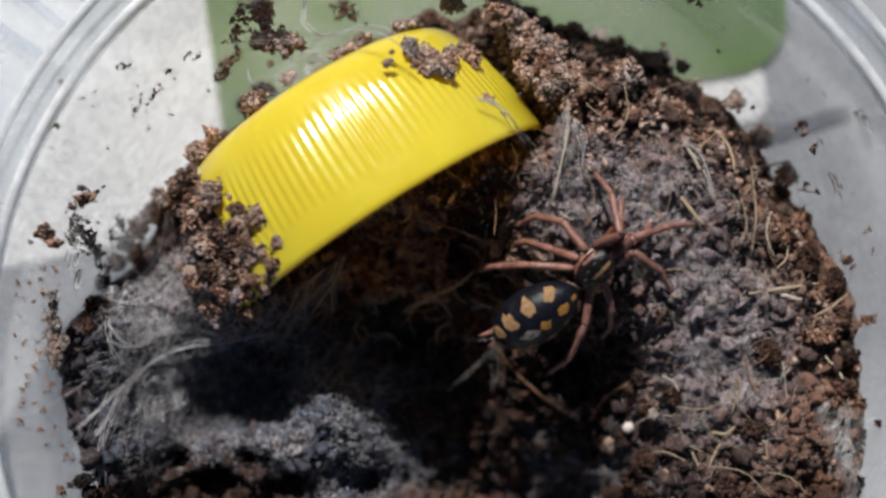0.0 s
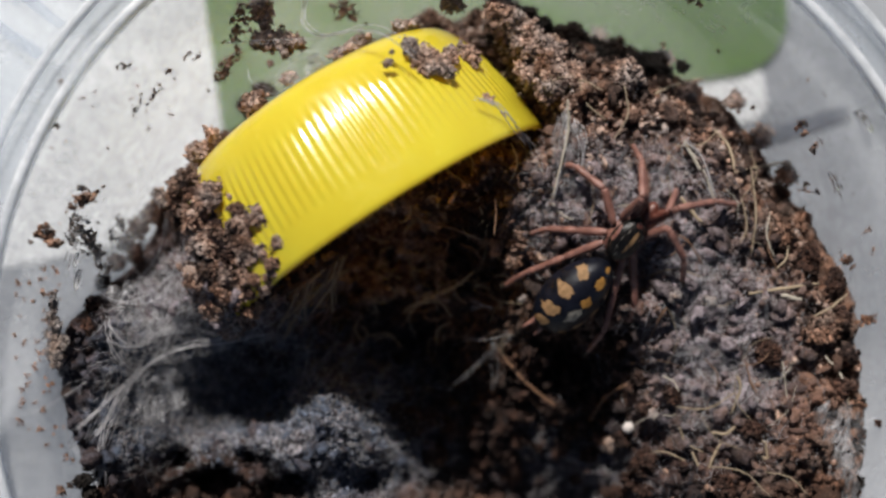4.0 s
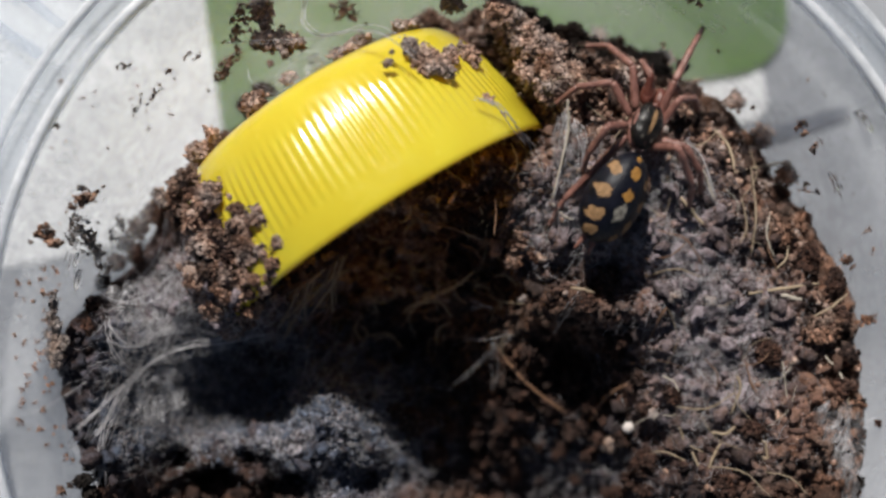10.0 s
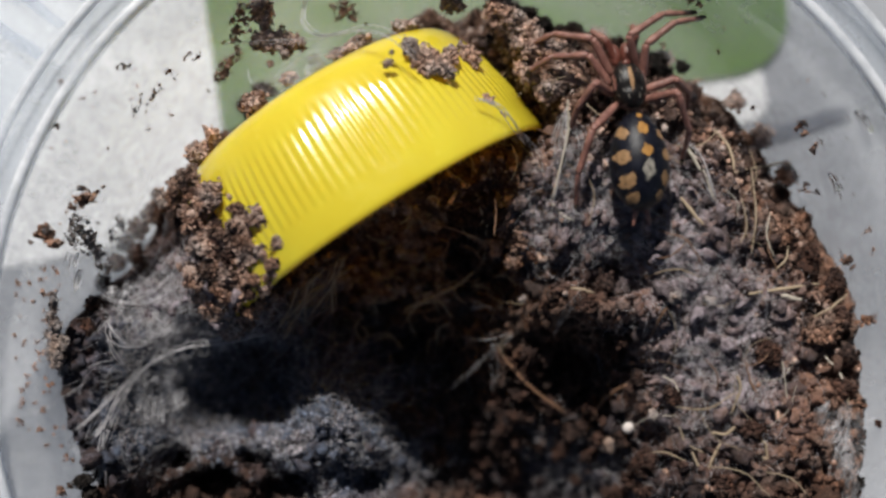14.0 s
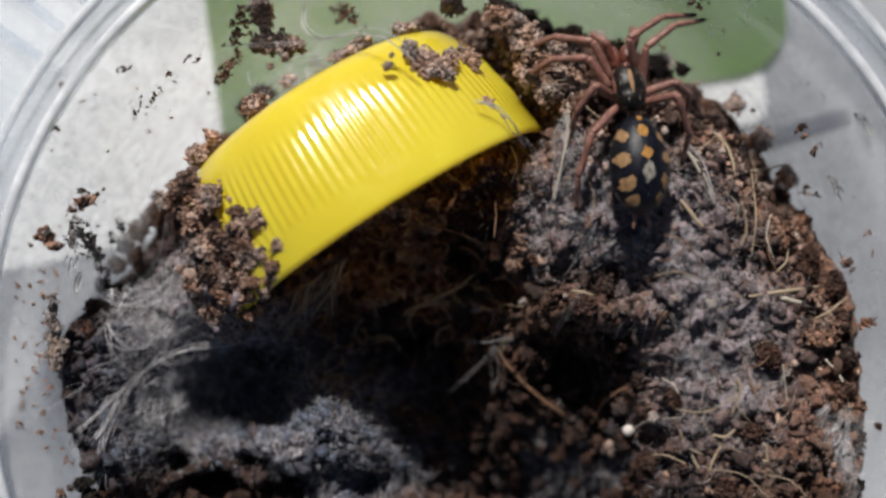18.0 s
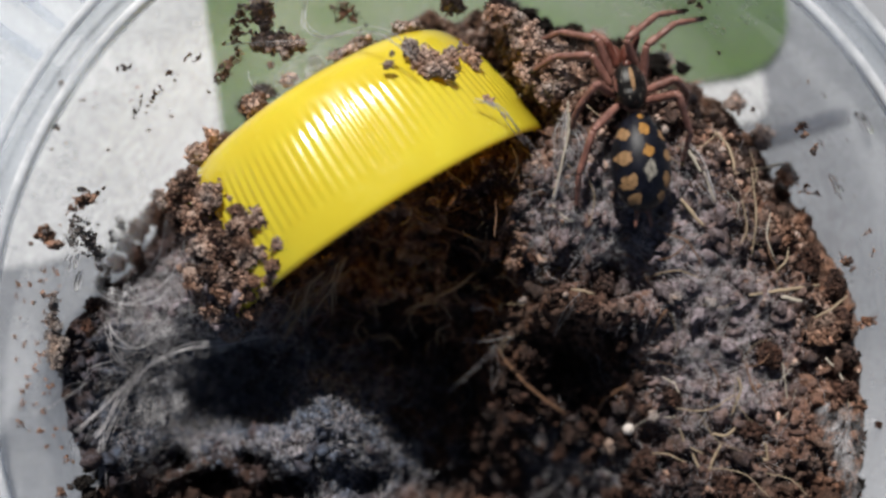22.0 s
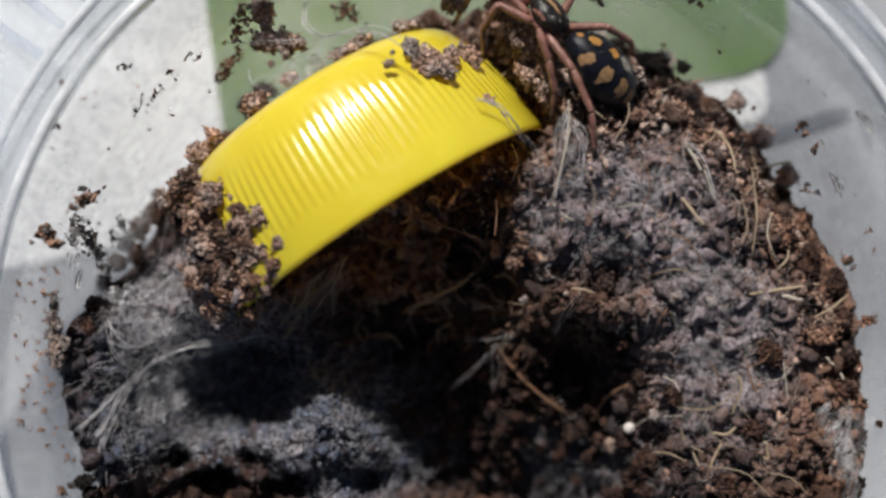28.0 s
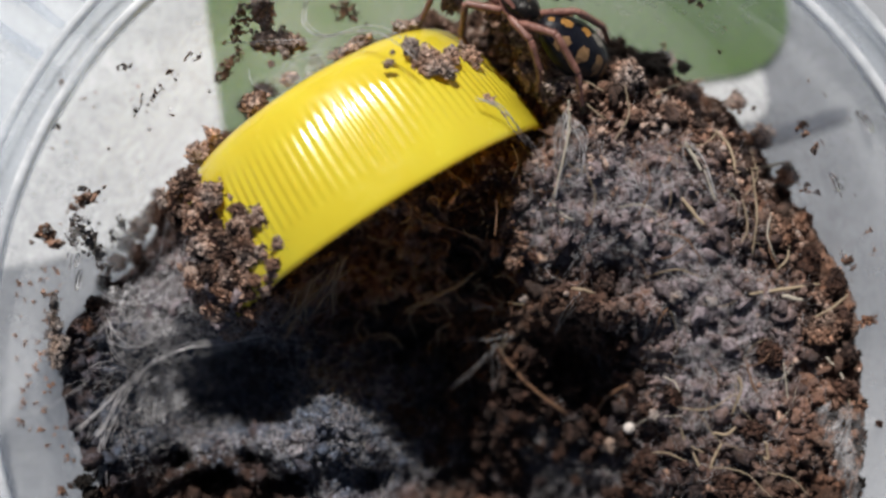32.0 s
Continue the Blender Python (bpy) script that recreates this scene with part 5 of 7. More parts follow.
clod(-27.14, 3.67, 5.35, 0.88, 294, flat=0.80, long=1.2, turn=40, label="dry speck of soil stuck to the cup wall", name="soil_speck")
clod(-27.36, 3.75, 6.50, 0.72, 295, flat=0.80, label="dry speck of soil stuck to the cup wall", name="soil_speck")
clod(-26.68, 4.14, 4.35, 0.64, 296, flat=0.80, long=1.6, turn=60, label="dry speck of soil stuck to the cup wall", name="soil_speck")
clod(-29.22, 0.88, 7.30, 1.04, 297, flat=0.80, long=1.3, turn=-40, label="dry speck of soil stuck to the cup wall", name="soil_speck")
clod(-29.74, 1.29, 7.65, 0.64, 298, flat=0.80, long=2.0, turn=45, label="dry speck of soil stuck to the cup wall", name="soil_speck")
clod(-28.70, 0.46, 6.95, 0.64, 299, flat=0.80, long=1.6, turn=0, label="dry speck of soil stuck to the cup wall", name="soil_speck")
clod(-29.54, -3.40, 6.95, 0.64, 300, flat=0.80, long=2.5, turn=25, label="dry speck of soil stuck to the cup wall", name="soil_speck")
clod(27.74, 9.36, 2.40, 0.80, 301, flat=0.80, long=1.5, turn=80, label="dry speck of soil stuck to the cup wall", name="soil_speck")
clod(28.77, 7.85, 2.65, 0.48, 302, flat=0.80, label="dry speck of soil stuck to the cup wall", name="soil_speck")
clod(29.47, 4.78, -1.05, 0.64, 303, flat=0.80, long=2.0, turn=-10, label="dry speck of soil stuck to the cup wall", name="soil_speck")
clod(32.19, 1.33, 4.90, 0.40, 304, flat=0.80, long=1.3, turn=70, label="dry speck of soil stuck to the cup wall", name="soil_speck")
clod(31.89, -0.94, 0.80, 0.72, 305, flat=0.80, long=1.5, turn=30, label="dry speck of soil stuck to the cup wall", name="soil_speck")
clod(32.97, -5.44, 2.55, 0.80, 306, flat=0.80, long=1.3, turn=60, label="dry speck of soil stuck to the cup wall", name="soil_speck")
clod(21.69, 15.57, 0.90, 0.32, 307, flat=0.80, label="dry speck of soil stuck to the cup wall", name="soil_speck")
clod(19.86, 15.38, -4.90, 0.48, 308, flat=0.80, label="dry speck of soil stuck to the cup wall", name="soil_speck")
clod(27.15, 12.53, 7.10, 0.20, 309, flat=0.80, label="dry speck of soil stuck to the cup wall", name="soil_speck")
clod(-30.30, -8.75, 7.20, 0.32, 310, flat=0.80, label="dry speck of soil stuck to the cup wall", name="soil_speck")
clod(-29.49, -10.29, 6.45, 0.40, 311, flat=0.80, long=1.5, turn=60, label="dry speck of soil stuck to the cup wall", name="soil_speck")
clod(-29.74, -11.79, 7.00, 0.40, 312, flat=0.80, label="dry speck of soil stuck to the cup wall", name="soil_speck")
clod(-29.87, -13.34, 7.25, 0.32, 313, flat=0.80, label="dry speck of soil stuck to the cup wall", name="soil_speck")
clod(-28.34, -15.75, 5.30, 0.48, 314, flat=0.80, long=1.5, turn=20, label="dry speck of soil stuck to the cup wall", name="soil_speck")
clod(-28.28, -18.00, 6.95, 0.64, 315, flat=0.80, long=1.5, turn=-60, label="dry speck of soil stuck to the cup wall", name="soil_speck")
clod(-30.98, -11.12, 7.70, 0.28, 316, flat=0.80, label="dry speck of soil stuck to the cup wall", name="soil_speck")
clod(-29.77, -7.85, 6.90, 0.40, 317, flat=0.80, long=1.5, turn=-20, label="dry speck of soil stuck to the cup wall", name="soil_speck")
clod(-30.12, -6.87, 7.10, 0.28, 318, flat=0.80, label="dry speck of soil stuck to the cup wall", name="soil_speck")
clod(-25.29, 7.62, 5.55, 0.20, 319, flat=0.80, label="dry speck of soil stuck to the cup wall", name="soil_speck")
clod(-27.68, 7.93, 8.00, 0.16, 320, flat=0.80, label="dry speck of soil stuck to the cup wall", name="soil_speck")
clod(19.18, 18.67, 5.65, 0.64, 321, flat=0.80, long=2.0, turn=-10, label="dry speck of soil stuck to the cup wall", name="soil_speck")
clod(21.33, 16.90, 4.60, 0.20, 322, flat=0.80, label="dry speck of soil stuck to the cup wall", name="soil_speck")
clod(18.24, 16.84, -3.70, 0.32, 323, flat=0.80, label="dry speck of soil stuck to the cup wall", name="soil_speck")
clod(32.62, -0.17, 4.90, 0.32, 324, flat=0.80, long=2.0, turn=70, label="dry speck of soil stuck to the cup wall", name="soil_speck")
clod(25.00, 11.49, -1.75, 0.32, 325, flat=0.80, label="dry speck of soil stuck to the cup wall", name="soil_speck")
clod(24.28, 11.70, -3.60, 0.48, 326, flat=0.80, label="dry speck of soil stuck to the cup wall", name="soil_speck")
clod(-29.23, -4.20, 5.90, 0.56, 327, WET, long=1.5, turn=-73, label="dark damp moss clinging to the cup wall", name="moss_clump")
clod(-29.27, -5.50, 5.50, 0.70, 328, WET, long=1.5, turn=-41, label="dark damp moss clinging to the cup wall", name="moss_clump")
clod(-29.26, -6.80, 5.10, 0.91, 329, WET, long=1.5, turn=-45, label="dark damp moss clinging to the cup wall", name="moss_clump")
clod(-29.30, -8.07, 5.25, 0.98, 330, WET, long=1.5, turn=-79, label="dark damp moss clinging to the cup wall", name="moss_clump")
clod(-28.93, -9.08, 3.60, 0.84, 331, WET, long=1.5, turn=-82, label="dark damp moss clinging to the cup wall", name="moss_clump")
clod(-28.64, -10.90, 2.80, 0.77, 332, WET, long=1.5, turn=-65, label="dark damp moss clinging to the cup wall", name="moss_clump")
clod(-28.35, -12.28, 2.25, 0.84, 333, WET, long=1.5, turn=-61, label="dark damp moss clinging to the cup wall", name="moss_clump")
clod(-28.05, -13.45, 1.75, 0.77, 334, WET, long=1.5, turn=-73, label="dark damp moss clinging to the cup wall", name="moss_clump")
clod(-27.52, -15.30, 1.25, 0.98, 335, WET, long=1.5, turn=-60, label="dark damp moss clinging to the cup wall", name="moss_clump")
clod(-26.99, -17.10, 1.10, 1.05, 336, WET, long=1.5, turn=-56, label="dark damp moss clinging to the cup wall", name="moss_clump")
clod(-26.27, -19.04, 0.95, 1.05, 337, WET, long=1.5, turn=-49, label="dark damp moss clinging to the cup wall", name="moss_clump")
clod(-27.96, -14.29, 2.10, 0.84, 338, WET, long=1.5, turn=-78, label="dark damp moss clinging to the cup wall", name="moss_clump")
clod(-27.25, -16.21, 1.10, 0.70, 339, WET, long=1.5, turn=-58, label="dark damp moss clinging to the cup wall", name="moss_clump")
clod(-29.04, -8.60, 4.10, 0.91, 340, WET, long=1.5, turn=-87, label="dark damp moss clinging to the cup wall", name="moss_clump")
clod(-28.30, -12.92, 2.45, 1.05, 341, WET, long=1.5, turn=-87, label="dark damp moss clinging to the cup wall", name="moss_clump")
clod(-27.76, 1.75, 5.10, 0.84, 342, WET, long=1.5, turn=-87, label="dark damp moss clinging to the cup wall", name="moss_tuft")
clod(-27.51, 0.92, 2.90, 0.91, 343, WET, long=1.5, turn=-84, label="dark damp moss clinging to the cup wall", name="moss_tuft")
clod(-27.34, 0.04, 1.10, 0.91, 344, WET, long=1.5, turn=-51, label="dark damp moss clinging to the cup wall", name="moss_tuft")
clod(-28.09, 0.90, 5.45, 0.63, 345, WET, long=1.5, turn=-71, label="dark damp moss clinging to the cup wall", name="moss_tuft")
clod(-27.76, -5.42, -1.30, 0.91, 346, WET, long=1.5, turn=-65, label="dark damp moss clinging to the cup wall", name="moss_tuft")
clod(-27.48, -6.20, -2.85, 0.84, 347, WET, long=1.5, turn=-67, label="dark damp moss clinging to the cup wall", name="moss_tuft")
clod(-26.05, 2.11, -1.75, 0.63, 348, WET, long=1.5, turn=-80, label="dark damp moss clinging to the cup wall", name="moss_tuft")
clod(-26.57, 0.96, -1.10, 0.56, 349, WET, long=1.5, turn=-88, label="dark damp moss clinging to the cup wall", name="moss_tuft")
clod(-25.63, 1.91, -3.80, 0.56, 350, WET, long=1.5, turn=-81, label="dark damp moss clinging to the cup wall", name="moss_tuft")
clod(-27.32, -1.31, -0.50, 0.70, 351, WET, long=1.5, turn=-47, label="dark damp moss clinging to the cup wall", name="moss_tuft")
clod(5.13, 20.30, -7.30, 0.86, 352, SHADE_DIRT, flat=1.20, long=1.2, turn=133, label="black lump standing in for shade at the cup wall", name="peat_lump")
clod(6.14, 20.11, -7.60, 1.00, 353, SHADE_DIRT, flat=1.20, long=1.2, turn=71, label="black lump standing in for shade at the cup wall", name="peat_lump")
clod(6.53, 19.79, -8.80, 1.05, 354, SHADE_DIRT, flat=1.20, long=1.2, turn=162, label="black lump standing in for shade at the cup wall", name="peat_lump")
clod(7.47, 19.91, -7.55, 0.93, 355, SHADE_DIRT, flat=1.20, long=1.2, turn=7, label="black lump standing in for shade at the cup wall", name="peat_lump")
clod(7.38, 19.25, -10.50, 1.11, 356, SHADE_DIRT, flat=1.20, long=1.2, turn=102, label="black lump standing in for shade at the cup wall", name="peat_lump")
clod(7.53, 19.07, -11.20, 1.07, 357, SHADE_DIRT, flat=1.20, long=1.2, turn=54, label="black lump standing in for shade at the cup wall", name="peat_lump")
clod(8.84, 19.30, -8.90, 0.81, 358, SHADE_DIRT, flat=1.20, long=1.2, turn=142, label="black lump standing in for shade at the cup wall", name="peat_lump")
clod(8.42, 19.11, -10.15, 1.00, 359, SHADE_DIRT, flat=1.20, long=1.2, turn=128, label="black lump standing in for shade at the cup wall", name="peat_lump")
clod(9.66, 18.88, -9.85, 0.86, 360, SHADE_DIRT, flat=1.20, long=1.2, turn=127, label="black lump standing in for shade at the cup wall", name="peat_lump")
clod(9.94, 18.58, -10.80, 0.70, 361, SHADE_DIRT, flat=1.20, long=1.2, turn=47, label="black lump standing in for shade at the cup wall", name="peat_lump")
clod(11.25, 18.39, -9.80, 1.03, 362, SHADE_DIRT, flat=1.20, long=1.2, turn=164, label="black lump standing in for shade at the cup wall", name="peat_lump")
clod(11.61, 18.06, -10.65, 1.09, 363, SHADE_DIRT, flat=1.20, long=1.2, turn=21, label="black lump standing in for shade at the cup wall", name="peat_lump")
clod(11.94, 17.91, -10.75, 1.23, 364, SHADE_DIRT, flat=1.20, long=1.2, turn=156, label="black lump standing in for shade at the cup wall", name="peat_lump")
clod(12.89, 17.56, -10.65, 1.18, 365, SHADE_DIRT, flat=1.20, long=1.2, turn=176, label="black lump standing in for shade at the cup wall", name="peat_lump")
clod(13.03, 17.31, -11.45, 0.80, 366, SHADE_DIRT, flat=1.20, long=1.2, turn=19, label="black lump standing in for shade at the cup wall", name="peat_lump")
clod(13.89, 17.38, -9.55, 1.06, 367, SHADE_DIRT, flat=1.20, long=1.2, turn=20, label="black lump standing in for shade at the cup wall", name="peat_lump")
clod(14.62, 16.62, -11.20, 1.26, 368, SHADE_DIRT, flat=1.20, long=1.2, turn=70, label="black lump standing in for shade at the cup wall", name="peat_lump")
clod(14.73, 16.74, -10.50, 1.12, 369, SHADE_DIRT, flat=1.20, long=1.2, turn=142, label="black lump standing in for shade at the cup wall", name="peat_lump")
clod(14.93, 16.67, -10.35, 0.73, 370, SHADE_DIRT, flat=1.20, long=1.2, turn=42, label="black lump standing in for shade at the cup wall", name="peat_lump")
clod(16.38, 15.87, -10.35, 1.29, 371, SHADE_DIRT, flat=1.20, long=1.2, turn=12, label="black lump standing in for shade at the cup wall", name="peat_lump")
clod(16.49, 15.84, -10.20, 1.00, 372, SHADE_DIRT, flat=1.20, long=1.2, turn=63, label="black lump standing in for shade at the cup wall", name="peat_lump")
clod(17.41, 15.59, -8.90, 0.79, 373, SHADE_DIRT, flat=1.20, long=1.2, turn=93, label="black lump standing in for shade at the cup wall", name="peat_lump")
clod(16.97, 16.16, -7.85, 1.02, 374, SHADE_DIRT, flat=1.20, long=1.2, turn=46, label="black lump standing in for shade at the cup wall", name="peat_lump")
clod(18.22, 15.68, -6.55, 0.81, 375, SHADE_DIRT, flat=1.20, long=1.2, turn=113, label="black lump standing in for shade at the cup wall", name="peat_lump")
clod(18.02, 15.90, -6.25, 1.30, 376, SHADE_DIRT, flat=1.20, long=1.2, turn=33, label="black lump standing in for shade at the cup wall", name="peat_lump")
clod(18.50, 15.42, -6.75, 0.70, 377, SHADE_DIRT, flat=1.20, long=1.2, turn=142, label="black lump standing in for shade at the cup wall", name="peat_lump")
clod(19.91, 15.16, -4.40, 0.70, 378, SHADE_DIRT, flat=1.20, label="black lump standing in for shade at the cup wall", name="peat_lump")
clod(5.82, 20.36, -7.10, 1.20, 379, SHADE_DIRT, flat=1.20, label="black lump standing in for shade at the cup wall", name="peat_lump")
clod(-27.64, 11.86, 9.20, 0.22, 380, label="dry speck of soil stuck to the cup wall", name="soil_speck")
clod(-25.95, 1.47, -3.10, 0.21, 381, label="dry speck of soil stuck to the cup wall", name="soil_speck")
clod(-21.60, 12.55, 4.75, 0.18, 382, label="dry speck of soil stuck to the cup wall", name="soil_speck")
clod(-27.70, 12.19, 9.35, 0.20, 383, label="dry speck of soil stuck to the cup wall", name="soil_speck")
clod(-26.69, 3.66, 3.55, 0.16, 384, label="dry speck of soil stuck to the cup wall", name="soil_speck")
clod(-23.44, 5.52, -6.40, 0.22, 385, label="dry speck of soil stuck to the cup wall", name="soil_speck")
clod(-26.02, 2.44, -1.35, 0.20, 386, label="dry speck of soil stuck to the cup wall", name="soil_speck")
clod(-24.33, 6.93, 0.20, 0.15, 387, label="dry speck of soil stuck to the cup wall", name="soil_speck")
clod(-22.84, 10.60, 3.65, 0.15, 388, label="dry speck of soil stuck to the cup wall", name="soil_speck")
clod(-23.24, 9.36, 1.85, 0.13, 389, label="dry speck of soil stuck to the cup wall", name="soil_speck")
clod(-27.96, 2.84, 6.95, 0.21, 390, label="dry speck of soil stuck to the cup wall", name="soil_speck")
clod(-23.29, 4.69, -8.65, 0.17, 391, label="dry speck of soil stuck to the cup wall", name="soil_speck")
clod(-28.46, 1.91, 7.05, 0.16, 392, label="dry speck of soil stuck to the cup wall", name="soil_speck")
clod(-22.28, 11.49, 4.10, 0.19, 393, label="dry speck of soil stuck to the cup wall", name="soil_speck")
clod(-28.02, 0.99, 5.20, 0.19, 394, label="dry speck of soil stuck to the cup wall", name="soil_speck")
clod(-25.14, 5.04, -0.45, 0.13, 395, label="dry speck of soil stuck to the cup wall", name="soil_speck")
clod(-23.63, 11.56, 7.15, 0.13, 396, label="dry speck of soil stuck to the cup wall", name="soil_speck")
clod(-25.76, 10.52, 7.85, 0.15, 397, label="dry speck of soil stuck to the cup wall", name="soil_speck")
clod(-27.73, 12.01, 9.30, 0.14, 398, label="dry speck of soil stuck to the cup wall", name="soil_speck")
clod(-22.19, 4.59, -13.35, 0.15, 399, label="dry speck of soil stuck to the cup wall", name="soil_speck")
clod(-26.55, 10.99, 8.35, 0.15, 400, label="dry speck of soil stuck to the cup wall", name="soil_speck")
clod(-24.86, 2.91, -5.50, 0.16, 401, label="dry speck of soil stuck to the cup wall", name="soil_speck")
clod(-23.48, 3.27, -10.65, 0.20, 402, label="dry speck of soil stuck to the cup wall", name="soil_speck")
clod(-25.74, 7.01, 6.05, 0.12, 403, label="dry speck of soil stuck to the cup wall", name="soil_speck")
clod(-22.76, 12.12, 6.90, 0.16, 404, label="dry speck of soil stuck to the cup wall", name="soil_speck")
clod(-27.19, 6.78, 7.45, 0.12, 405, label="dry speck of soil stuck to the cup wall", name="soil_speck")
clod(-28.66, 7.38, 8.40, 0.15, 406, label="dry speck of soil stuck to the cup wall", name="soil_speck")
clod(-23.28, 11.14, 6.70, 0.16, 407, label="dry speck of soil stuck to the cup wall", name="soil_speck")
clod(-25.56, 11.51, 8.05, 0.15, 408, label="dry speck of soil stuck to the cup wall", name="soil_speck")
clod(-23.09, 9.46, 1.50, 0.19, 409, label="dry speck of soil stuck to the cup wall", name="soil_speck")
clod(-29.00, -1.41, 6.85, 0.18, 410, label="dry speck of soil stuck to the cup wall", name="soil_speck")
clod(-30.65, -9.37, 7.45, 0.24, 411, label="dry speck of soil stuck to the cup wall", name="soil_speck")
clod(-29.71, -2.23, 7.15, 0.20, 412, label="dry speck of soil stuck to the cup wall", name="soil_speck")
clod(-31.00, -11.45, 7.75, 0.28, 413, label="dry speck of soil stuck to the cup wall", name="soil_speck")
clod(-30.53, -13.26, 7.60, 0.17, 414, label="dry speck of soil stuck to the cup wall", name="soil_speck")
clod(-31.45, -6.32, 7.95, 0.27, 415, label="dry speck of soil stuck to the cup wall", name="soil_speck")
clod(-29.14, -8.48, 4.45, 0.17, 416, label="dry speck of soil stuck to the cup wall", name="soil_speck")
clod(-29.59, -1.45, 7.20, 0.30, 417, label="dry speck of soil stuck to the cup wall", name="soil_speck")
clod(-30.46, -2.61, 7.60, 0.17, 418, label="dry speck of soil stuck to the cup wall", name="soil_speck")
clod(-29.01, -13.86, 6.35, 0.18, 419, label="dry speck of soil stuck to the cup wall", name="soil_speck")
clod(-28.78, -13.40, 5.00, 0.21, 420, label="dry speck of soil stuck to the cup wall", name="soil_speck")
clod(-31.32, -3.27, 8.00, 0.23, 421, label="dry speck of soil stuck to the cup wall", name="soil_speck")
clod(-30.86, -3.71, 7.70, 0.19, 422, label="dry speck of soil stuck to the cup wall", name="soil_speck")
clod(-28.90, -1.74, 6.10, 0.32, 423, label="dry speck of soil stuck to the cup wall", name="soil_speck")
clod(-30.13, -11.41, 7.20, 0.24, 424, label="dry speck of soil stuck to the cup wall", name="soil_speck")
clod(-28.98, -3.80, 5.00, 0.19, 425, label="dry speck of soil stuck to the cup wall", name="soil_speck")
clod(-29.98, -8.24, 7.00, 0.21, 426, label="dry speck of soil stuck to the cup wall", name="soil_speck")
clod(-30.53, -2.43, 7.60, 0.24, 427, label="dry speck of soil stuck to the cup wall", name="soil_speck")
clod(-29.06, -13.33, 6.15, 0.22, 428, label="dry speck of soil stuck to the cup wall", name="soil_speck")
clod(-28.64, -14.80, 5.70, 0.20, 429, label="dry speck of soil stuck to the cup wall", name="soil_speck")
clod(-31.11, -12.66, 7.90, 0.33, 430, label="dry speck of soil stuck to the cup wall", name="soil_speck")
clod(-29.43, -14.55, 7.10, 0.24, 431, label="dry speck of soil stuck to the cup wall", name="soil_speck")
clod(-29.84, -2.24, 7.25, 0.21, 432, label="dry speck of soil stuck to the cup wall", name="soil_speck")
clod(-28.92, -2.69, 5.45, 0.17, 433, label="dry speck of soil stuck to the cup wall", name="soil_speck")
clod(-31.41, -8.00, 7.90, 0.26, 434, label="dry speck of soil stuck to the cup wall", name="soil_speck")
clod(-29.83, -13.35, 7.20, 0.28, 435, label="dry speck of soil stuck to the cup wall", name="soil_speck")
clod(-29.59, -9.58, 6.75, 0.24, 436, label="dry speck of soil stuck to the cup wall", name="soil_speck")
clod(-31.21, -2.54, 8.05, 0.27, 437, label="dry speck of soil stuck to the cup wall", name="soil_speck")
clod(-30.88, -6.93, 7.55, 0.27, 438, label="dry speck of soil stuck to the cup wall", name="soil_speck")
clod(-29.66, -4.60, 6.95, 0.19, 439, label="dry speck of soil stuck to the cup wall", name="soil_speck")
clod(-31.07, -10.30, 7.75, 0.28, 440, label="dry speck of soil stuck to the cup wall", name="soil_speck")
clod(-31.09, -4.92, 7.80, 0.17, 441, label="dry speck of soil stuck to the cup wall", name="soil_speck")
clod(-29.63, -5.32, 6.90, 0.31, 442, label="dry speck of soil stuck to the cup wall", name="soil_speck")
clod(-30.70, -10.08, 7.50, 0.27, 443, label="dry speck of soil stuck to the cup wall", name="soil_speck")
clod(-15.60, 17.38, 3.80, 1.15, 444, flat=1.00, long=2.0, turn=75, label="brown mossy crumbs clinging to the cup wall", name="moss_tuft")
clod(-17.36, 14.67, -0.95, 1.05, 445, flat=1.00, long=2.2, turn=55, label="brown mossy crumbs clinging to the cup wall", name="moss_tuft")
clod(-7.98, 19.64, -3.20, 1.0, 446, flat=1.00, long=1.4, turn=-30, label="brown mossy crumbs clinging to the cup wall", name="moss_tuft")
clod(-8.75, 19.14, -4.05, 0.40, 447, flat=1.00, long=1.2, turn=0, label="brown mossy crumbs clinging to the cup wall", name="moss_tuft")
clod(-15.19, 18.20, 5.90, 0.40, 448, flat=1.00, long=1.2, turn=90, label="brown mossy crumbs clinging to the cup wall", name="moss_tuft")
clod(-14.07, 18.40, 3.00, 1.20, 449, DRY, flat=1.10, long=1.8, turn=-70, label="brown soil clod hanging in silk behind the cap")
clod(-13.28, 16.12, 3.00, 1.50, 450, DRY, flat=1.10, long=1.6, turn=0, label="brown soil clod hanging in silk behind the cap")
clod(-11.48, 15.91, 3.50, 1.00, 451, DRY, flat=1.10, long=1.2, turn=-20, label="brown soil clod hanging in silk behind the cap")
clod(-12.13, 15.04, 3.50, 0.60, 452, DRY, flat=1.10, label="brown soil clod hanging in silk behind the cap")
clod(-14.16, 19.27, 3.00, 1.00, 453, DRY, flat=1.10, label="brown soil clod hanging in silk behind the cap")


r = np.random.default_rng(404)
heap_spots = [np.array(q) for q in ((-19.6, 5.4), (-20.0, 4.2), (-20.0, 3.0), (-19.7, 1.8), (-17.8, 0.8), (-16.6, 0.2), (-15.2, 1.2), (-15.8, 0.4), (-16.4, -1.2), (-16.3, -2.6), (-15.0, -2.6), (-15.3, -4.0), (-14.4, -3.6), (-13.6, -2.9), (-14.2, -1.6), (-14.4, 0.9), (-15.0, 1.9), (-20.0, 5.6), (-17.8, -3.2), (-18.6, -1.4))]
mass = []
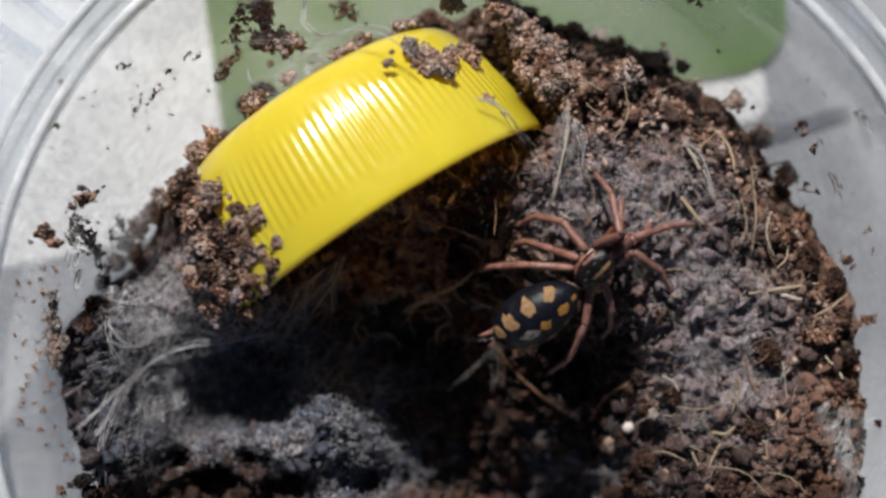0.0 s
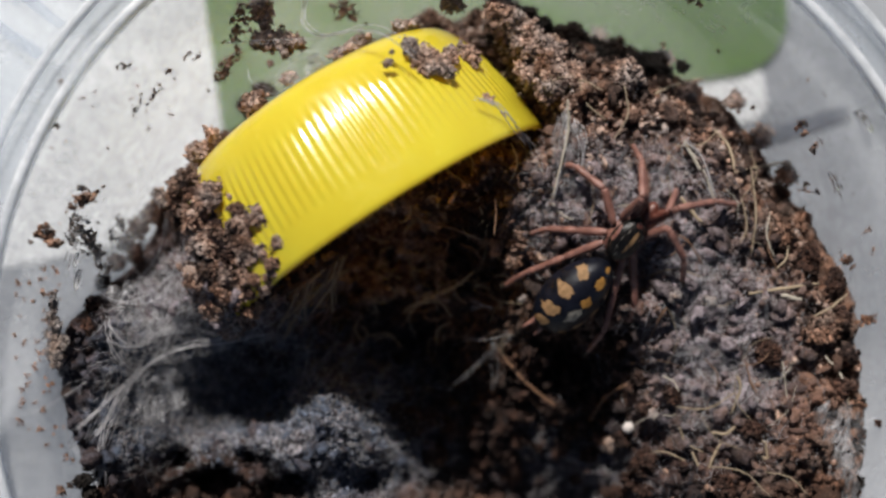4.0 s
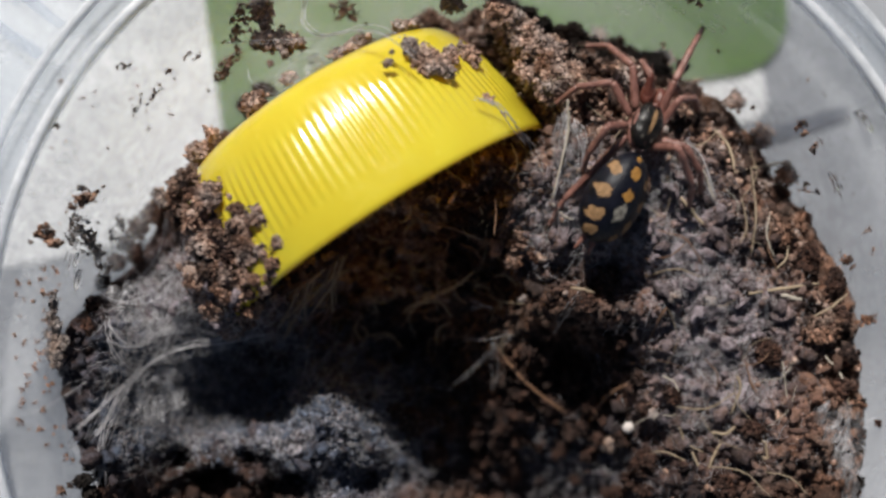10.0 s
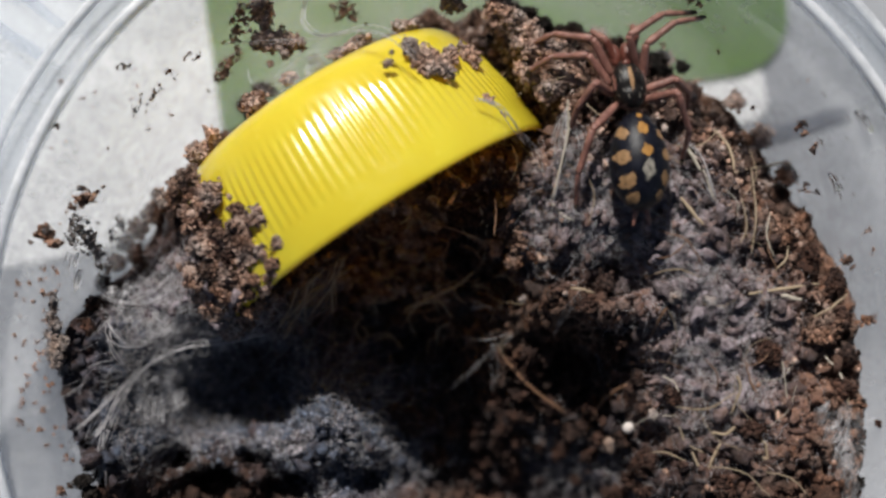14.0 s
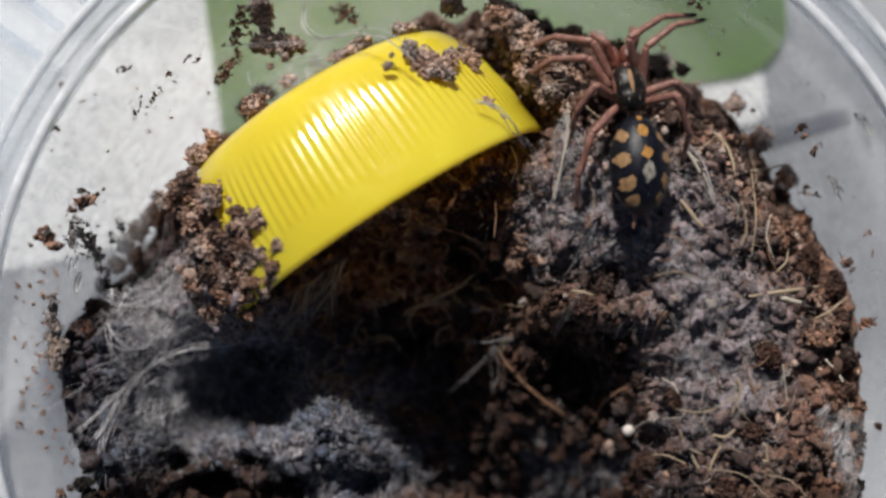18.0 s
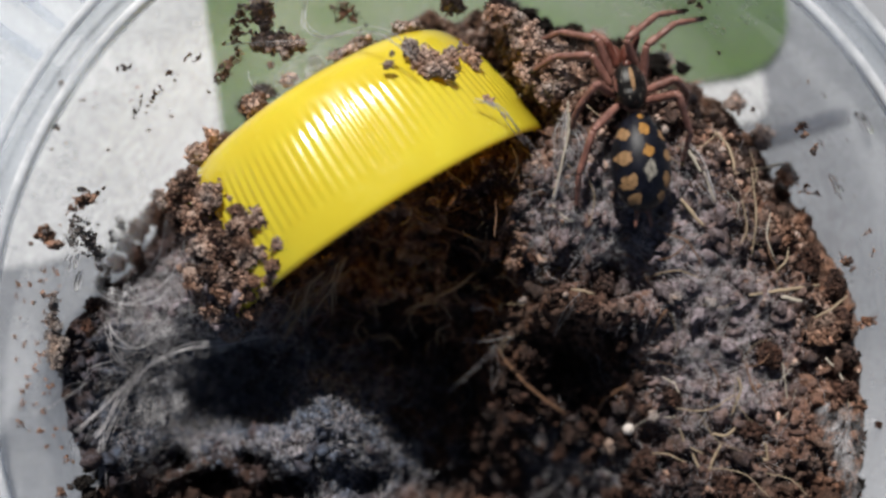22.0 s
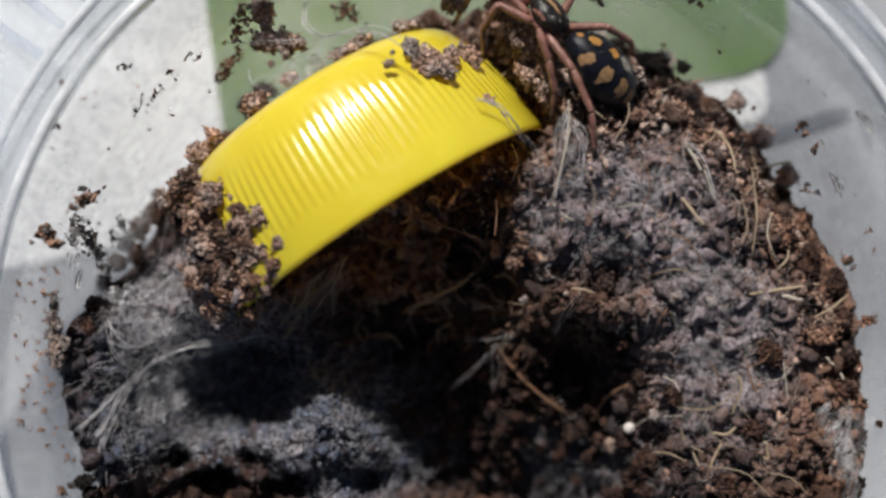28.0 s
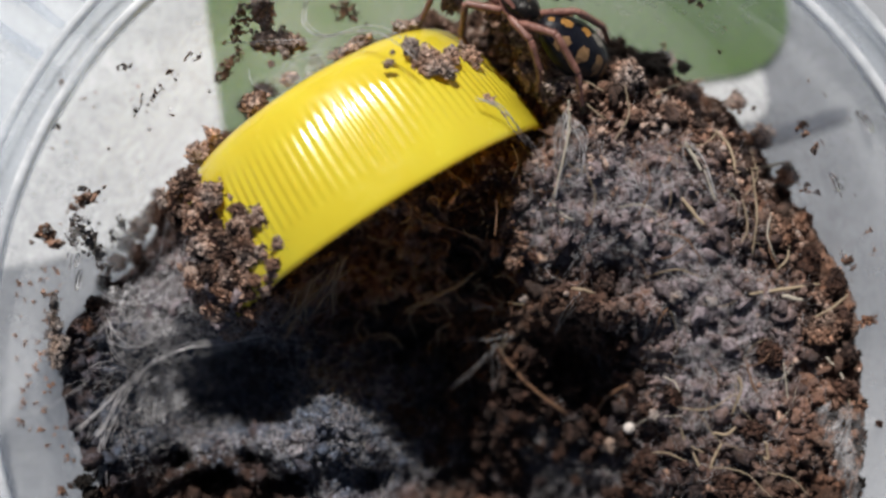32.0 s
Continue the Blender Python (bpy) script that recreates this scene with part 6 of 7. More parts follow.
for k in range(100):
    # the heap over the near end of the cap
    x, y = heap_spots[int(r.integers(0, len(heap_spots)))] + r.normal(size=2) * 0.75
    clod(x, y, cap_top(x, y) + r.uniform(-0.1, 0.5), r.uniform(0.3, 0.85), 700 + k, (DRY, CLOD, DRY, CLOD, DIM_SOIL)[k % 5], flat=0.9, long=r.uniform(1.0, 1.5), turn=r.uniform(0, 180), into=mass)
heap("soil_heap", mass, "crumbly brown soil heaped against the near end of the cap")
mass = []
for k in range(40):
    # dirt along the buried lip
    w = r.uniform(0, 1)
    x, y = -14.0 + 5.6 * w + r.normal() * 0.3, -3.3 + 3.5 * w - 0.3 + r.normal() * 0.3
    clod(x, y, max(float(soil_z(x, y)), 1.5 + 2.0 * w) + r.uniform(-0.4, 0.4), r.uniform(0.2, 0.5) * (1.15 - 0.5 * w), 900 + k, (CLOD, DIM_SOIL)[k % 2], flat=0.9, long=r.uniform(1.0, 1.6), turn=r.uniform(0, 180), into=mass)
heap("lip_dirt", mass, "crumbly brown soil along the buried lip of the cap")
mass = []
for k in range(32):
    # dry soil lying over the far end of the cap
    w = r.uniform(0, 1)
    x, y = 5.5 + 3.3 * w + r.normal() * 0.5, 17.4 - 5.4 * w + r.normal() * 0.7
    clod(x, y, max(cap_top(x, y), 2.0) + r.uniform(0.0, 0.5), r.uniform(0.25, 0.75), 1100 + k, (DRY, DRY, CLOD)[k % 3], flat=0.9, long=r.uniform(1.0, 1.6), turn=r.uniform(0, 180), into=mass)
heap("far_heap", mass, "dry brown crumbs lying over the far end of the cap")
mass = []
for k in range(80):
    # black lumps in place of the shadow strip, at the foot of the soil
    w = r.uniform(0, 1)
    x, y = 6.6 + 13.5 * w, 19.5 - 3.3 * w ** 0.45 + r.normal() * 0.95
    h = r.uniform(-9.0, -5.0)
    q = min(1.0, (float(wall_r(h)) - 1.6) / math.hypot(x - CX, y - CY))
    x, y = CX + q * (x - CX), CY + q * (y - CY)
    clod(x, y, h, r.uniform(0.6, 1.2), 950 + k, SHADE_DIRT, flat=1.2, long=1.2, turn=r.uniform(0, 180), into=mass)
heap("wet_peat", mass, "black lumps standing in for shade at the far cup wall")
mass = []
for k in range(46):
    # loose lumps and chips under the cap
    x, y = r.uniform(-6.5, 5.5), r.uniform(-3.5, 3.8)
    clod(x, y, float(soil_z(x, y)) + r.uniform(0.3, 1.2), r.uniform(0.4, 1.1), 1300 + k, DIM_SOIL if x > 0.0 else (DRY, CLOD)[k % 2], flat=1.0, long=r.uniform(1.0, 1.7), turn=r.uniform(0, 180), into=mass)
heap("cave_lumps", mass, "brown lumps of soil in the hollow under the cap")
mass = []
for k in range(44):
    # wet dirt smeared up the cup wall
    a, h = radians(r.uniform(196, 214) if k < 30 else r.uniform(-22, -8)), r.uniform(1.5, 5.0)
    q = float(wall_r(h)) - 0.45
    clod(CX + q * math.cos(a), CY + q * math.sin(a), h, r.uniform(0.3, 0.8), 1400 + k, (SHADE_DIRT, DIM_SOIL)[k % 2], flat=1.1, long=r.uniform(1.0, 1.6), turn=r.uniform(0, 180), into=mass)
heap("wall_dirt", mass, "dark wet dirt smeared up the cup wall")


for k in range(9):
    x, y = -16.6 + r.normal() * 0.6, 12.1 + r.normal() * 0.9
    clod(x, y, -9.5 + r.normal(), r.uniform(0.7, 1.2), 1200 + k, DIM_SOIL, flat=1.0, turn=r.uniform(0, 180), label="dark brown soil clinging to the wall behind the cap")


def grain_of(x, y, z, r, seed):
    s, f = LUMPS[seed % len(LUMPS)]
    z = float(settled(z))
    k = 0.9 if seed else 0.05
    v = s / np.linalg.norm(s, axis=1)[:, None] * (1 - k) + s * k
    ob = new("perlite_grain", quick_mesh("perlite_grain", v * r + np.array((x, y, z)), f, PEBBLE if seed else PERLITE))
    return tagged(ob, "small off-white mineral grain in the soil", "grain", "mineral grains")


grain_of(15.15, -14.60, -2.70, 0.50, 0)
grain_of(14.04, -16.31, -5.47, 0.60, 1)
grain_of(13.62, -16.74, -6.69, 0.40, 2)
grain_of(16.73, -13.26, -0.16, 0.50, 3)
grain_of(20.59, -4.08, 3.60, 0.55, 4)
grain_of(17.68, -3.64, 3.81, 0.50, 5)
grain_of(7.77, -0.63, 0.81, 0.50, 6)
grain_of(6.47, -4.08, -1.98, 0.35, 7)
grain_of(20.54, 12.62, -3.55, 0.35, 8)
grain_of(-23.76, -19.91, -7.02, 0.35, 9)
grain_of(-16.23, -18.60, -9.85, 0.25, 10)
grain_of(-8.06, -12.37, -2.98, 0.30, 11)
grain_of(9.51, -3.48, 2.26, 0.25, 12)


def drop(x, y, z, r):
    """A water drop flattened against the wall."""
    v, f = sphere_verts(20, 14)
    out = Vector((x - CX, y - CY, 0)).normalized()
    v = [tuple(Vector(p) * r - out * (0.75 * r * out.dot(Vector(p))) + Vector((x, y, z))) for p in v]
    return tagged(new("water_drop", mesh_of("water_drop", v, f, WATER)), "clear water drop on the cup wall", "water drop", "water drops")


drop(-28.21, -2.36, 3.05, 0.85)
drop(-28.10, -0.82, 3.90, 0.60)
drop(30.16, 5.19, 3.10, 0.80)
drop(30.98, 9.38, 7.95, 1.00)
drop(31.97, -2.65, 0.10, 0.50)
r = np.random.default_rng(18)
for x, y, z, n in ((31.0, 9.4, 7.9, 16), (30.2, 5.2, 3.1, 12), (-28.1, -1.6, 3.4, 6), (31.9, -2.6, 0.2, 6)):
    for k in range(n):
        a, h = math.atan2(y - CY, x - CX) + r.normal() * 0.035, z + r.normal() * 0.9
        q = float(wall_r(h)) - 0.05
        drop(CX + q * math.cos(a), CY + q * math.sin(a), h, r.uniform(0.08, 0.38))
r = np.random.default_rng(31)
for k in range(60):
    x, y, w, n = r.uniform(-9, 5), r.uniform(-8, 3.5), r.uniform(0, 6.28), r.uniform(0.6, 1.8)
    pts = [(x + q * n * math.cos(w + 0.5 * q), y + q * n * math.sin(w + 0.5 * q)) for q in (-1, 0, 1)]
    pts = [(p, q, float(soil_z(p, q)) + r.uniform(0.3, 1.6)) for p, q in pts]
    fibre(pts, r.uniform(0.06, 0.13), (ROOT, STRAW, STRAW)[k % 3], 600 + k, "fine brown root in the hollow under the cap")
r = np.random.default_rng(77)
for k in range(60):
    a, d = r.uniform(-0.5, 1.75), r.uniform(14, 27)
    x, y, w, n = CX + d * math.cos(a), CY + d * math.sin(a), r.uniform(0, 6.28), r.uniform(0.8, 2.6)
    pts = [(x + q * n * math.cos(w + 0.3 * q), y + q * n * math.sin(w + 0.3 * q)) for q in (-1, 0, 1)]
    pts = [(p, q, float(soil_z(p, q)) + r.uniform(0.3, 1.0)) for p, q in pts]
    fibre(pts, r.uniform(0.03, 0.09), (STRAW, ROOT, STRAW, PALE)[k % 4], 500 + k, "thin dry fibre sticking out of the soil")


def silk_mat(name, count, seed, lift, label, place=None):
    """Fine silk laid over the soil, thickest where the cover is."""
    r = np.random.default_rng(seed)
    V, F, base = [], [], 0
    sides = np.arange(3)
    made = 0
    while made < count:
        x, y = CX + r.uniform(-29, 29), CY + r.uniform(-20, 29)
        if place:
            x, y = r.normal(place[0], 0.6 * place[2]), r.normal(place[1], 0.6 * place[3])
            if r.uniform() > silk_cover(x, y) + 0.3:
                continue
        if math.hypot(x - CX, y - CY) > 28 or not place and r.uniform() > silk_cover(x, y) ** 1.3 * (1.0 - 0.75 * min(1.0, 1.4 * float(bump(x, y, -10.5, -16.0, 1.0, 8, 4)))):
            continue
        made += 1
        a, n = r.uniform(0, 2 * math.pi), int(r.integers(6, 12))
        step, bend = r.uniform(0.15, 0.4), r.normal() * 0.3
        px, py = [x], [y]
        for _ in range(n - 1):
            a += bend + r.normal() * 0.35
            px.append(px[-1] + step * math.cos(a))
            py.append(py[-1] + step * math.sin(a))
        px, py = np.array(px), np.array(py)
        pz = surface(px, py)
        pz = 0.5 * pz + 0.5 * pz.max() + r.uniform(0.0, lift)
        line = np.stack([px, py, pz], 1)
        d = np.gradient(line, axis=0)
        d /= np.linalg.norm(d, axis=1)[:, None]
        s = np.cross(d, (0.1, 0.2, 1.0))
        s /= np.linalg.norm(s, axis=1)[:, None]
        u = np.cross(s, d)
        w = r.uniform(0.006, 0.013) * (0.6 if place else 1.0)
        ring = line[:, None] + w * (np.cos(sides * 2.094)[None, :, None] * s[:, None] + np.sin(sides * 2.094)[None, :, None] * u[:, None])
        V.append(ring.reshape(-1, 3))
        i, j = np.meshgrid(np.arange(n - 1), sides, indexing="ij")
        p, q = base + i * 3 + j, base + i * 3 + (j + 1) % 3
        F.append(np.stack([p, q, q + 3], 2).reshape(-1, 3))
        F.append(np.stack([p, q + 3, p + 3], 2).reshape(-1, 3))
        base += n * 3
    return tagged(new(name, quick_mesh(name, np.concatenate(V), np.concatenate(F), SILK)), label, "spider silk", kind="stuff")


WEB, t, b = material("silk web", (0.62, 0.61, 0.63), 0.5, 0.0, 0.5)
lace = t.nodes.new("ShaderNodeMapping")
lace.inputs["Scale"].default_value = (1.0, 0.35, 1.0)
t.links.new(t.nodes.new("ShaderNodeTexCoord").outputs["Object"], lace.inputs["Vector"])
threads = node(t, "ShaderNodeTexNoise", Scale=620.0, Detail=6.0, Roughness=0.65, Distortion=1.2)
t.links.new(lace.outputs[0], threads.inputs["Vector"])
weave = mix(t, 1.0, ramp(t, threads.outputs["Fac"], (0.36, (0.02, 0.02, 0.02)), (0.5, (0.14, 0.14, 0.14)), (0.62, (0.58, 0.58, 0.58))), ramp(t, grain(t, 190.0, 3.0), (0.32, (0.15, 0.15, 0.15)), (0.62, (0.85, 0.85, 0.85))), "MULTIPLY")
gap, both = node(t, "ShaderNodeBsdfTransparent"), t.nodes.new("ShaderNodeMixShader")
t.links.new(weave, both.inputs[0])
t.links.new(gap.outputs[0], both.inputs[1])
t.links.new(b.outputs[0], both.inputs[2])
t.links.new(both.outputs[0], t.nodes["Material Output"].inputs[0])


def silk_sheet(a, b, c, d, sag, seed, label, n=26):
    """A torn sheet of web hung between four corners, a to b along one side and d to c along the other."""
    a, b, c, d = (np.array(q, float) for q in (a, b, c, d))
    r = np.random.default_rng(seed)
    bite = r.uniform(0.0, 0.16, (4, n + 1))
    V, F = [], []
    for i in range(n + 1):
        for j in range(n + 1):
            u = bite[0][j] + (1 - bite[0][j] - bite[1][j]) * i / n
            w = bite[2][i] + (1 - bite[2][i] - bite[3][i]) * j / n
            p = (1 - u) * ((1 - w) * a + w * d) + u * ((1 - w) * b + w * c)
            p[2] += -sag * math.sin(math.pi * u) * math.sin(math.pi * w) + 0.5 * noise.noise((p[0] * 0.7, p[1] * 0.7, seed))
            p[:2] += 0.35 * noise.noise((p[0] * 0.5, seed, p[1] * 0.5))
            V.append(p)
    for i in range(n):
        for j in range(n):
            q = i * (n + 1) + j
            F += [(q, q + 1, q + n + 2), (q, q + n + 2, q + n + 1)]
    return tagged(new("silk_sheet", quick_mesh("silk_sheet", V, F, WEB)), label, "spider silk", "silk sheets")


strand([(-26.6, -14.3, 2.3), (-24.7, -10.8, 1.2), (-23.1, -8.95, 0.6), (-20.4, -7.75, 0.2), (-17.3, -7.2, -0.3), (-14.6, -6.9, -1.2)], 0.036, 300, 5, 0.08)
strand([(-27.2, -17.6, 3.0), (-26.2, -15.2, 2.2), (-24.7, -10.9, 1.2)], 0.026, 301, 5, 0.2)
strand([(-27.4, -3.4, 1.6), (-24.1, -4.3, 1.0), (-21.8, -3.3, 1.4), (-20.8, -1.2, 2.6)], 0.03, 302, 4, 0.12)
strand([(-22.0, -8.2, 0.4), (-21.2, -6.0, 1.0), (-20.2, -3.4, 1.8)], 0.025, 303, 5, 0.3)
strand([(-24.6, -10.6, 1.2), (-22.0, -5.8, 1.0), (-20.4, -0.4, 3.2)], 0.02, 304, 5, 0.5)
silk_sheet((-27.0, -3.2, 1.5), (-20.4, -0.6, 3.0), (-17.5, -5.8, 0.5), (-25.5, -8.0, 0.3), 0.8, 1, "torn grey web between the soil heap and the wall")
silk_sheet((-26.0, -7.2, 0.8), (-18.0, -5.6, 0.3), (-13.0, -7.6, -2.2), (-24.0, -9.6, -0.8), 0.6, 2, "grey sheet of web sagging over the dark hollow")
silk_sheet((-28.4, -8.6, 3.2), (-23.8, -9.3, -0.5), (-22.0, -14.2, -1.2), (-27.6, -14.8, 2.2), 0.4, 3, "grey sheet of web spun down the cup wall")
silk_sheet((-28.9, -12.6, 3.8), (-25.2, -13.6, 0.8), (-25.0, -20.4, 1.6), (-29.2, -19.4, 4.6), 0.2, 8, "grey web stretched over the damp soil by the wall")
silk_sheet((28.6, -11.5, 3.4), (32.6, -11.5, 5.6), (31.4, -20.6, 5.4), (26.8, -20.6, 2.8), 0.2, 9, "thin grey web between the soil and the cup wall")
silk_sheet((-25.2, -9.6, 1.2), (-21.0, -8.8, -0.6), (-20.2, -13.0, -2.0), (-24.4, -14.4, -0.4), 0.3, 10, "grey web stretched over the near end of the pit")
silk_sheet((8.2, 7.4, 4.4), (10.0, 8.2, 5.2), (10.9, 5.2, 4.6), (9.0, 3.8, 4.4), 0.1, 4, "pale web bunched beside the lip of the cap")
silk_sheet((-14.2, 13.0, 5.2), (-8.0, 16.4, 7.2), (-5.6, 15.3, 8.6), (-12.0, 11.6, 6.0), -0.3, 5, "thin web from the cap to the clods behind")
r = np.random.default_rng(77)
for k in range(46):
    # fine roots hanging in the mouth of the hollow, and a fan of them from the buried corner of the lip
    if k < 26:
        x, y = r.uniform(-6.5, 4.5), r.uniform(-4.0, 4.5)
        z, a, reach = float(soil_z(x, y)) + r.uniform(1.2, 3.2), r.uniform(0, 2 * math.pi), r.uniform(1.2, 3.0)
        turn_by = r.normal() * 1.1
        pts = [(x, y, z)]
        for q in range(3):
            a += turn_by + r.normal() * 0.3
            pts.append((pts[-1][0] + 0.4 * reach * math.cos(a), pts[-1][1] + 0.4 * reach * math.sin(a), pts[-1][2] + r.normal() * 0.4))
        if any(p[1] > 0.65 * p[0] + 5.5 for p in pts):
            continue
    else:
        w = r.uniform(0, 1)
        x, y = -11.8 + 4.6 * w, -3.2 + 3.0 * w
        pts = [(x, y, 0.2 + r.normal() * 0.5), (x - 1.4 + r.normal() * 0.5, y - 1.9 + r.normal() * 0.3, -1.0 + r.normal() * 0.4), (x - 2.6 + r.normal() * 0.8, y - 4.0 - r.uniform(0, 1.2), -2.4 + r.normal() * 0.5)]
    fibre(pts, r.uniform(0.06, 0.14), (STRAW, STRAW, ROOT)[k % 3], 1500 + k, "fine amber root hanging in the hollow under the cap" if k < 26 else "fine brown fibre fanning down from the lip of the cap", "root_fibre", "root", "fine roots in the hollow")
fibre([(-3.7, 5.0, -0.6), (-2.6, 3.4, -0.9), (-1.6, 2.3, -1.0), (1.0, 1.6, -1.2), (3.3, 0.5, -1.4)], 0.16, ROOT, 1560, "long brown root lying across the hollow")
fibre([(2.6, -1.8, -3.0), (0.8, -3.2, -3.4), (-3.2, -5.0, -4.2)], 0.2, STRAW, 1561, "pale shredded root lying across the hollow")
clod(4.3, 0.1, -0.6, 0.75, 1570, DRY, flat=0.9, long=1.3, turn=40, label="pale tangled lump of root and soil by the hollow")
clod(5.6, -0.9, -0.4, 0.9, 1571, CLOD, flat=0.9, long=1.2, turn=100, label="loose brown coir lump on the soil")
clod(5.0, 1.6, -0.2, 0.8, 1572, CLOD, flat=0.9, long=1.2, turn=15, label="loose brown coir lump on the soil")
silk_sheet((-13.2, -4.0, 0.4), (-7.6, 0.4, 0.2), (-8.8, -5.2, -2.8), (-15.0, -8.0, -2.2), 0.4, 7, "thin brownish web fanning from the lip into the hollow")
silk_mat("silk_film", 4800, 21, 0.45, "thin grey-white film of silk threads over the soil")
silk_mat("silk_lace", 260, 23, 0.35, "fine pale threads matted over the blue-grey ledge", (-11.0, -16.2, 10.0, 2.4))
silk_mat("silk_shroud", 450, 24, 0.7, "fine grey threads over the damp soil by the wall", (-22.5, -13.0, 6.0, 5.0))
silk_mat("silk_gauze", 260, 25, 3.0, "loose dark gauze of web hanging in the shaded hollow", (-18.0, -10.2, 5.5, 3.2))
silk_mat("silk_veil", 520, 22, 3.5, "loose grey veil of silk hanging in the hollow beside the cap", (-22.0, -8.0, 5.0, 4.5))


# ---- the spider. Its own space: y towards the head, z up, the waist at the origin
spider = tagged(new("spider", None), "small black spider with orange spots and pink-brown legs", "spider")


def shell_form(nu, nv, size, centre, form):
    v, f = sphere_verts(nu, nv)
    return [tuple(c + s * q for c, s, q in zip(centre, size, form(p))) for p in v], f


def carapace_form(p):
    x, y, z = p
    w = 1.0 - 0.22 * max(0.0, y) ** 2
    return (x * w, y, (z if z > 0 else 0.5 * z) * (1.0 - 0.12 * math.exp(-((y + 0.25) / 0.18) ** 2)))


def abdomen_form(p):
    x, y, z = p
    w = 1.0 + 0.1 * (-y) - 0.06 * y * y
    return (x * w, y, (z if z > -0.4 else -0.4 + 0.6 * (z + 0.4)) * w)


AB_SIZE, AB_MID = (2.25, 3.7, 2.0), (0.0, -3.9, 0.35)
CA_SIZE, CA_MID = (1.3, 1.95, 0.98), (0.0, 2.0, 0.3)


def hairs(count, size, centre, form, seed, length, lean):
    """Short bristles standing off a rounded body."""
    r = np.random.default_rng(seed)
    V, F = [], []
    for _ in range(count):
        q = r.normal(size=3)
        q[2] = abs(q[2]) * 0.8
        q /= np.linalg.norm(q)
        root = np.array(centre) + np.array(size) * np.array(form(q))
        d = q / np.array(size)
        d = d / np.linalg.norm(d) + np.array(lean) + r.normal(size=3) * 0.25
        tip = root + d / np.linalg.norm(d) * length * r.uniform(0.5, 1.3)
        s = np.cross(d, (0.3, 0.5, 0.8))
        s = s / np.linalg.norm(s) * 0.016
        b = len(V)
        V += [tuple(root + s), tuple(root - 0.5 * s + 0.016 * q), tuple(root - s), tuple(tip)]
        F += [(b, b + 1, b + 3), (b + 1, b + 2, b + 3), (b + 2, b, b + 3)]
    return V, F


def patch(name, size, centre, form, fx, fy, wx, wy, mat, parent, seed, label, proud=0.03):
    """A ragged patch of coloured hairs on a rounded body. fx, fy: its place seen from above, -1 to 1."""
    r = np.random.default_rng(seed)
    v, f = [], []
    n, rings = 22, 5
    edge = [1.0 + 0.08 * math.sin(4 * q + seed) + 0.12 * r.normal() for q in (2 * math.pi * k / n for k in range(n))]

    def on(x, y):
        z = math.sqrt(max(0.02, 1.0 - x * x - y * y))
        k = 1 / math.sqrt(x * x + y * y + z * z)
        q = form((x * k, y * k, z * k))
        return tuple(c + (s + proud) * w for c, s, w in zip(centre, size, q))

    v.append(on(fx, fy))
    for j in range(1, rings + 1):
        for k in range(n):
            a, e = 2 * math.pi * k / n, edge[k] * j / rings
            v.append(on(fx + wx * e * math.cos(a), fy + wy * e * math.sin(a)))
    f += [(0, 1 + k, 1 + (k + 1) % n) for k in range(n)]
    for j in range(rings - 1):
        for k in range(n):
            a, b = 1 + j * n + k, 1 + j * n + (k + 1) % n
            f.append((a, a + n, b + n, b))
    return part(name, mesh_of(name, v, f, mat), parent, label)


v, f = shell_form(48, 32, CA_SIZE, CA_MID, carapace_form)
carapace = part("carapace", mesh_of("carapace", v, f, SHELL), spider, "glossy black head shield")
patch("head_stripe", CA_SIZE, CA_MID, carapace_form, 0.0, 0.12, 0.13, 0.5, TAN, carapace, 4, "dull golden stripe")
patch("side_bristles", CA_SIZE, CA_MID, carapace_form, -0.9, 0.1, 0.06, 0.35, LIMB, carapace, 9, "pale pink-brown margin")
patch("side_bristles", CA_SIZE, CA_MID, carapace_form, 0.9, 0.1, 0.06, 0.35, LIMB, carapace, 12, "pale pink-brown margin")
for sx in (-1, 1):
    for k, (fx, fy, wx, wy) in enumerate(((0.5, 0.42, 0.014, 0.1), (0.62, 0.08, 0.014, 0.11), (0.54, -0.34, 0.016, 0.1), (0.32, -0.62, 0.02, 0.09))):
        patch("ray", CA_SIZE, CA_MID, carapace_form, sx * fx, fy, wx, wy, SILVER, carapace, 60 + k, "pale streak of short hairs", 0.015)
v, f = hairs(70, CA_SIZE, CA_MID, carapace_form, 5, 0.35, (0, 0.5, 0))
part("hairs", mesh_of("head_hairs", v, f, LIMB, False), carapace)
v, f = shell_form(16, 10, (0.36, 0.28, 0.3), (0, 3.5, 0.78), lambda p: p)
part("eye_mound", mesh_of("eye_mound", v, f, FANG), carapace)
for sx in (-1, 1):
    v, f = shell_form(20, 14, (0.55, 0.95, 0.62), (sx * 0.52, 4.55, -0.15), lambda p: p)
    part("chelicera", mesh_of("chelicera", v, f, FANG), spider, "red-brown jaw")
v, f = shell_form(24, 16, (1.2, 1.7, 0.55), (0, 1.9, -0.45), lambda p: p)
part("breast_plate", mesh_of("breast_plate", v, f, LIMB), spider)

v, f = shell_form(64, 44, AB_SIZE, AB_MID, abdomen_form)
abdomen_mesh = mesh_of("abdomen", v, f, BLACK)
abdomen = part("abdomen", abdomen_mesh, spider, "black hairy abdomen with orange spots")
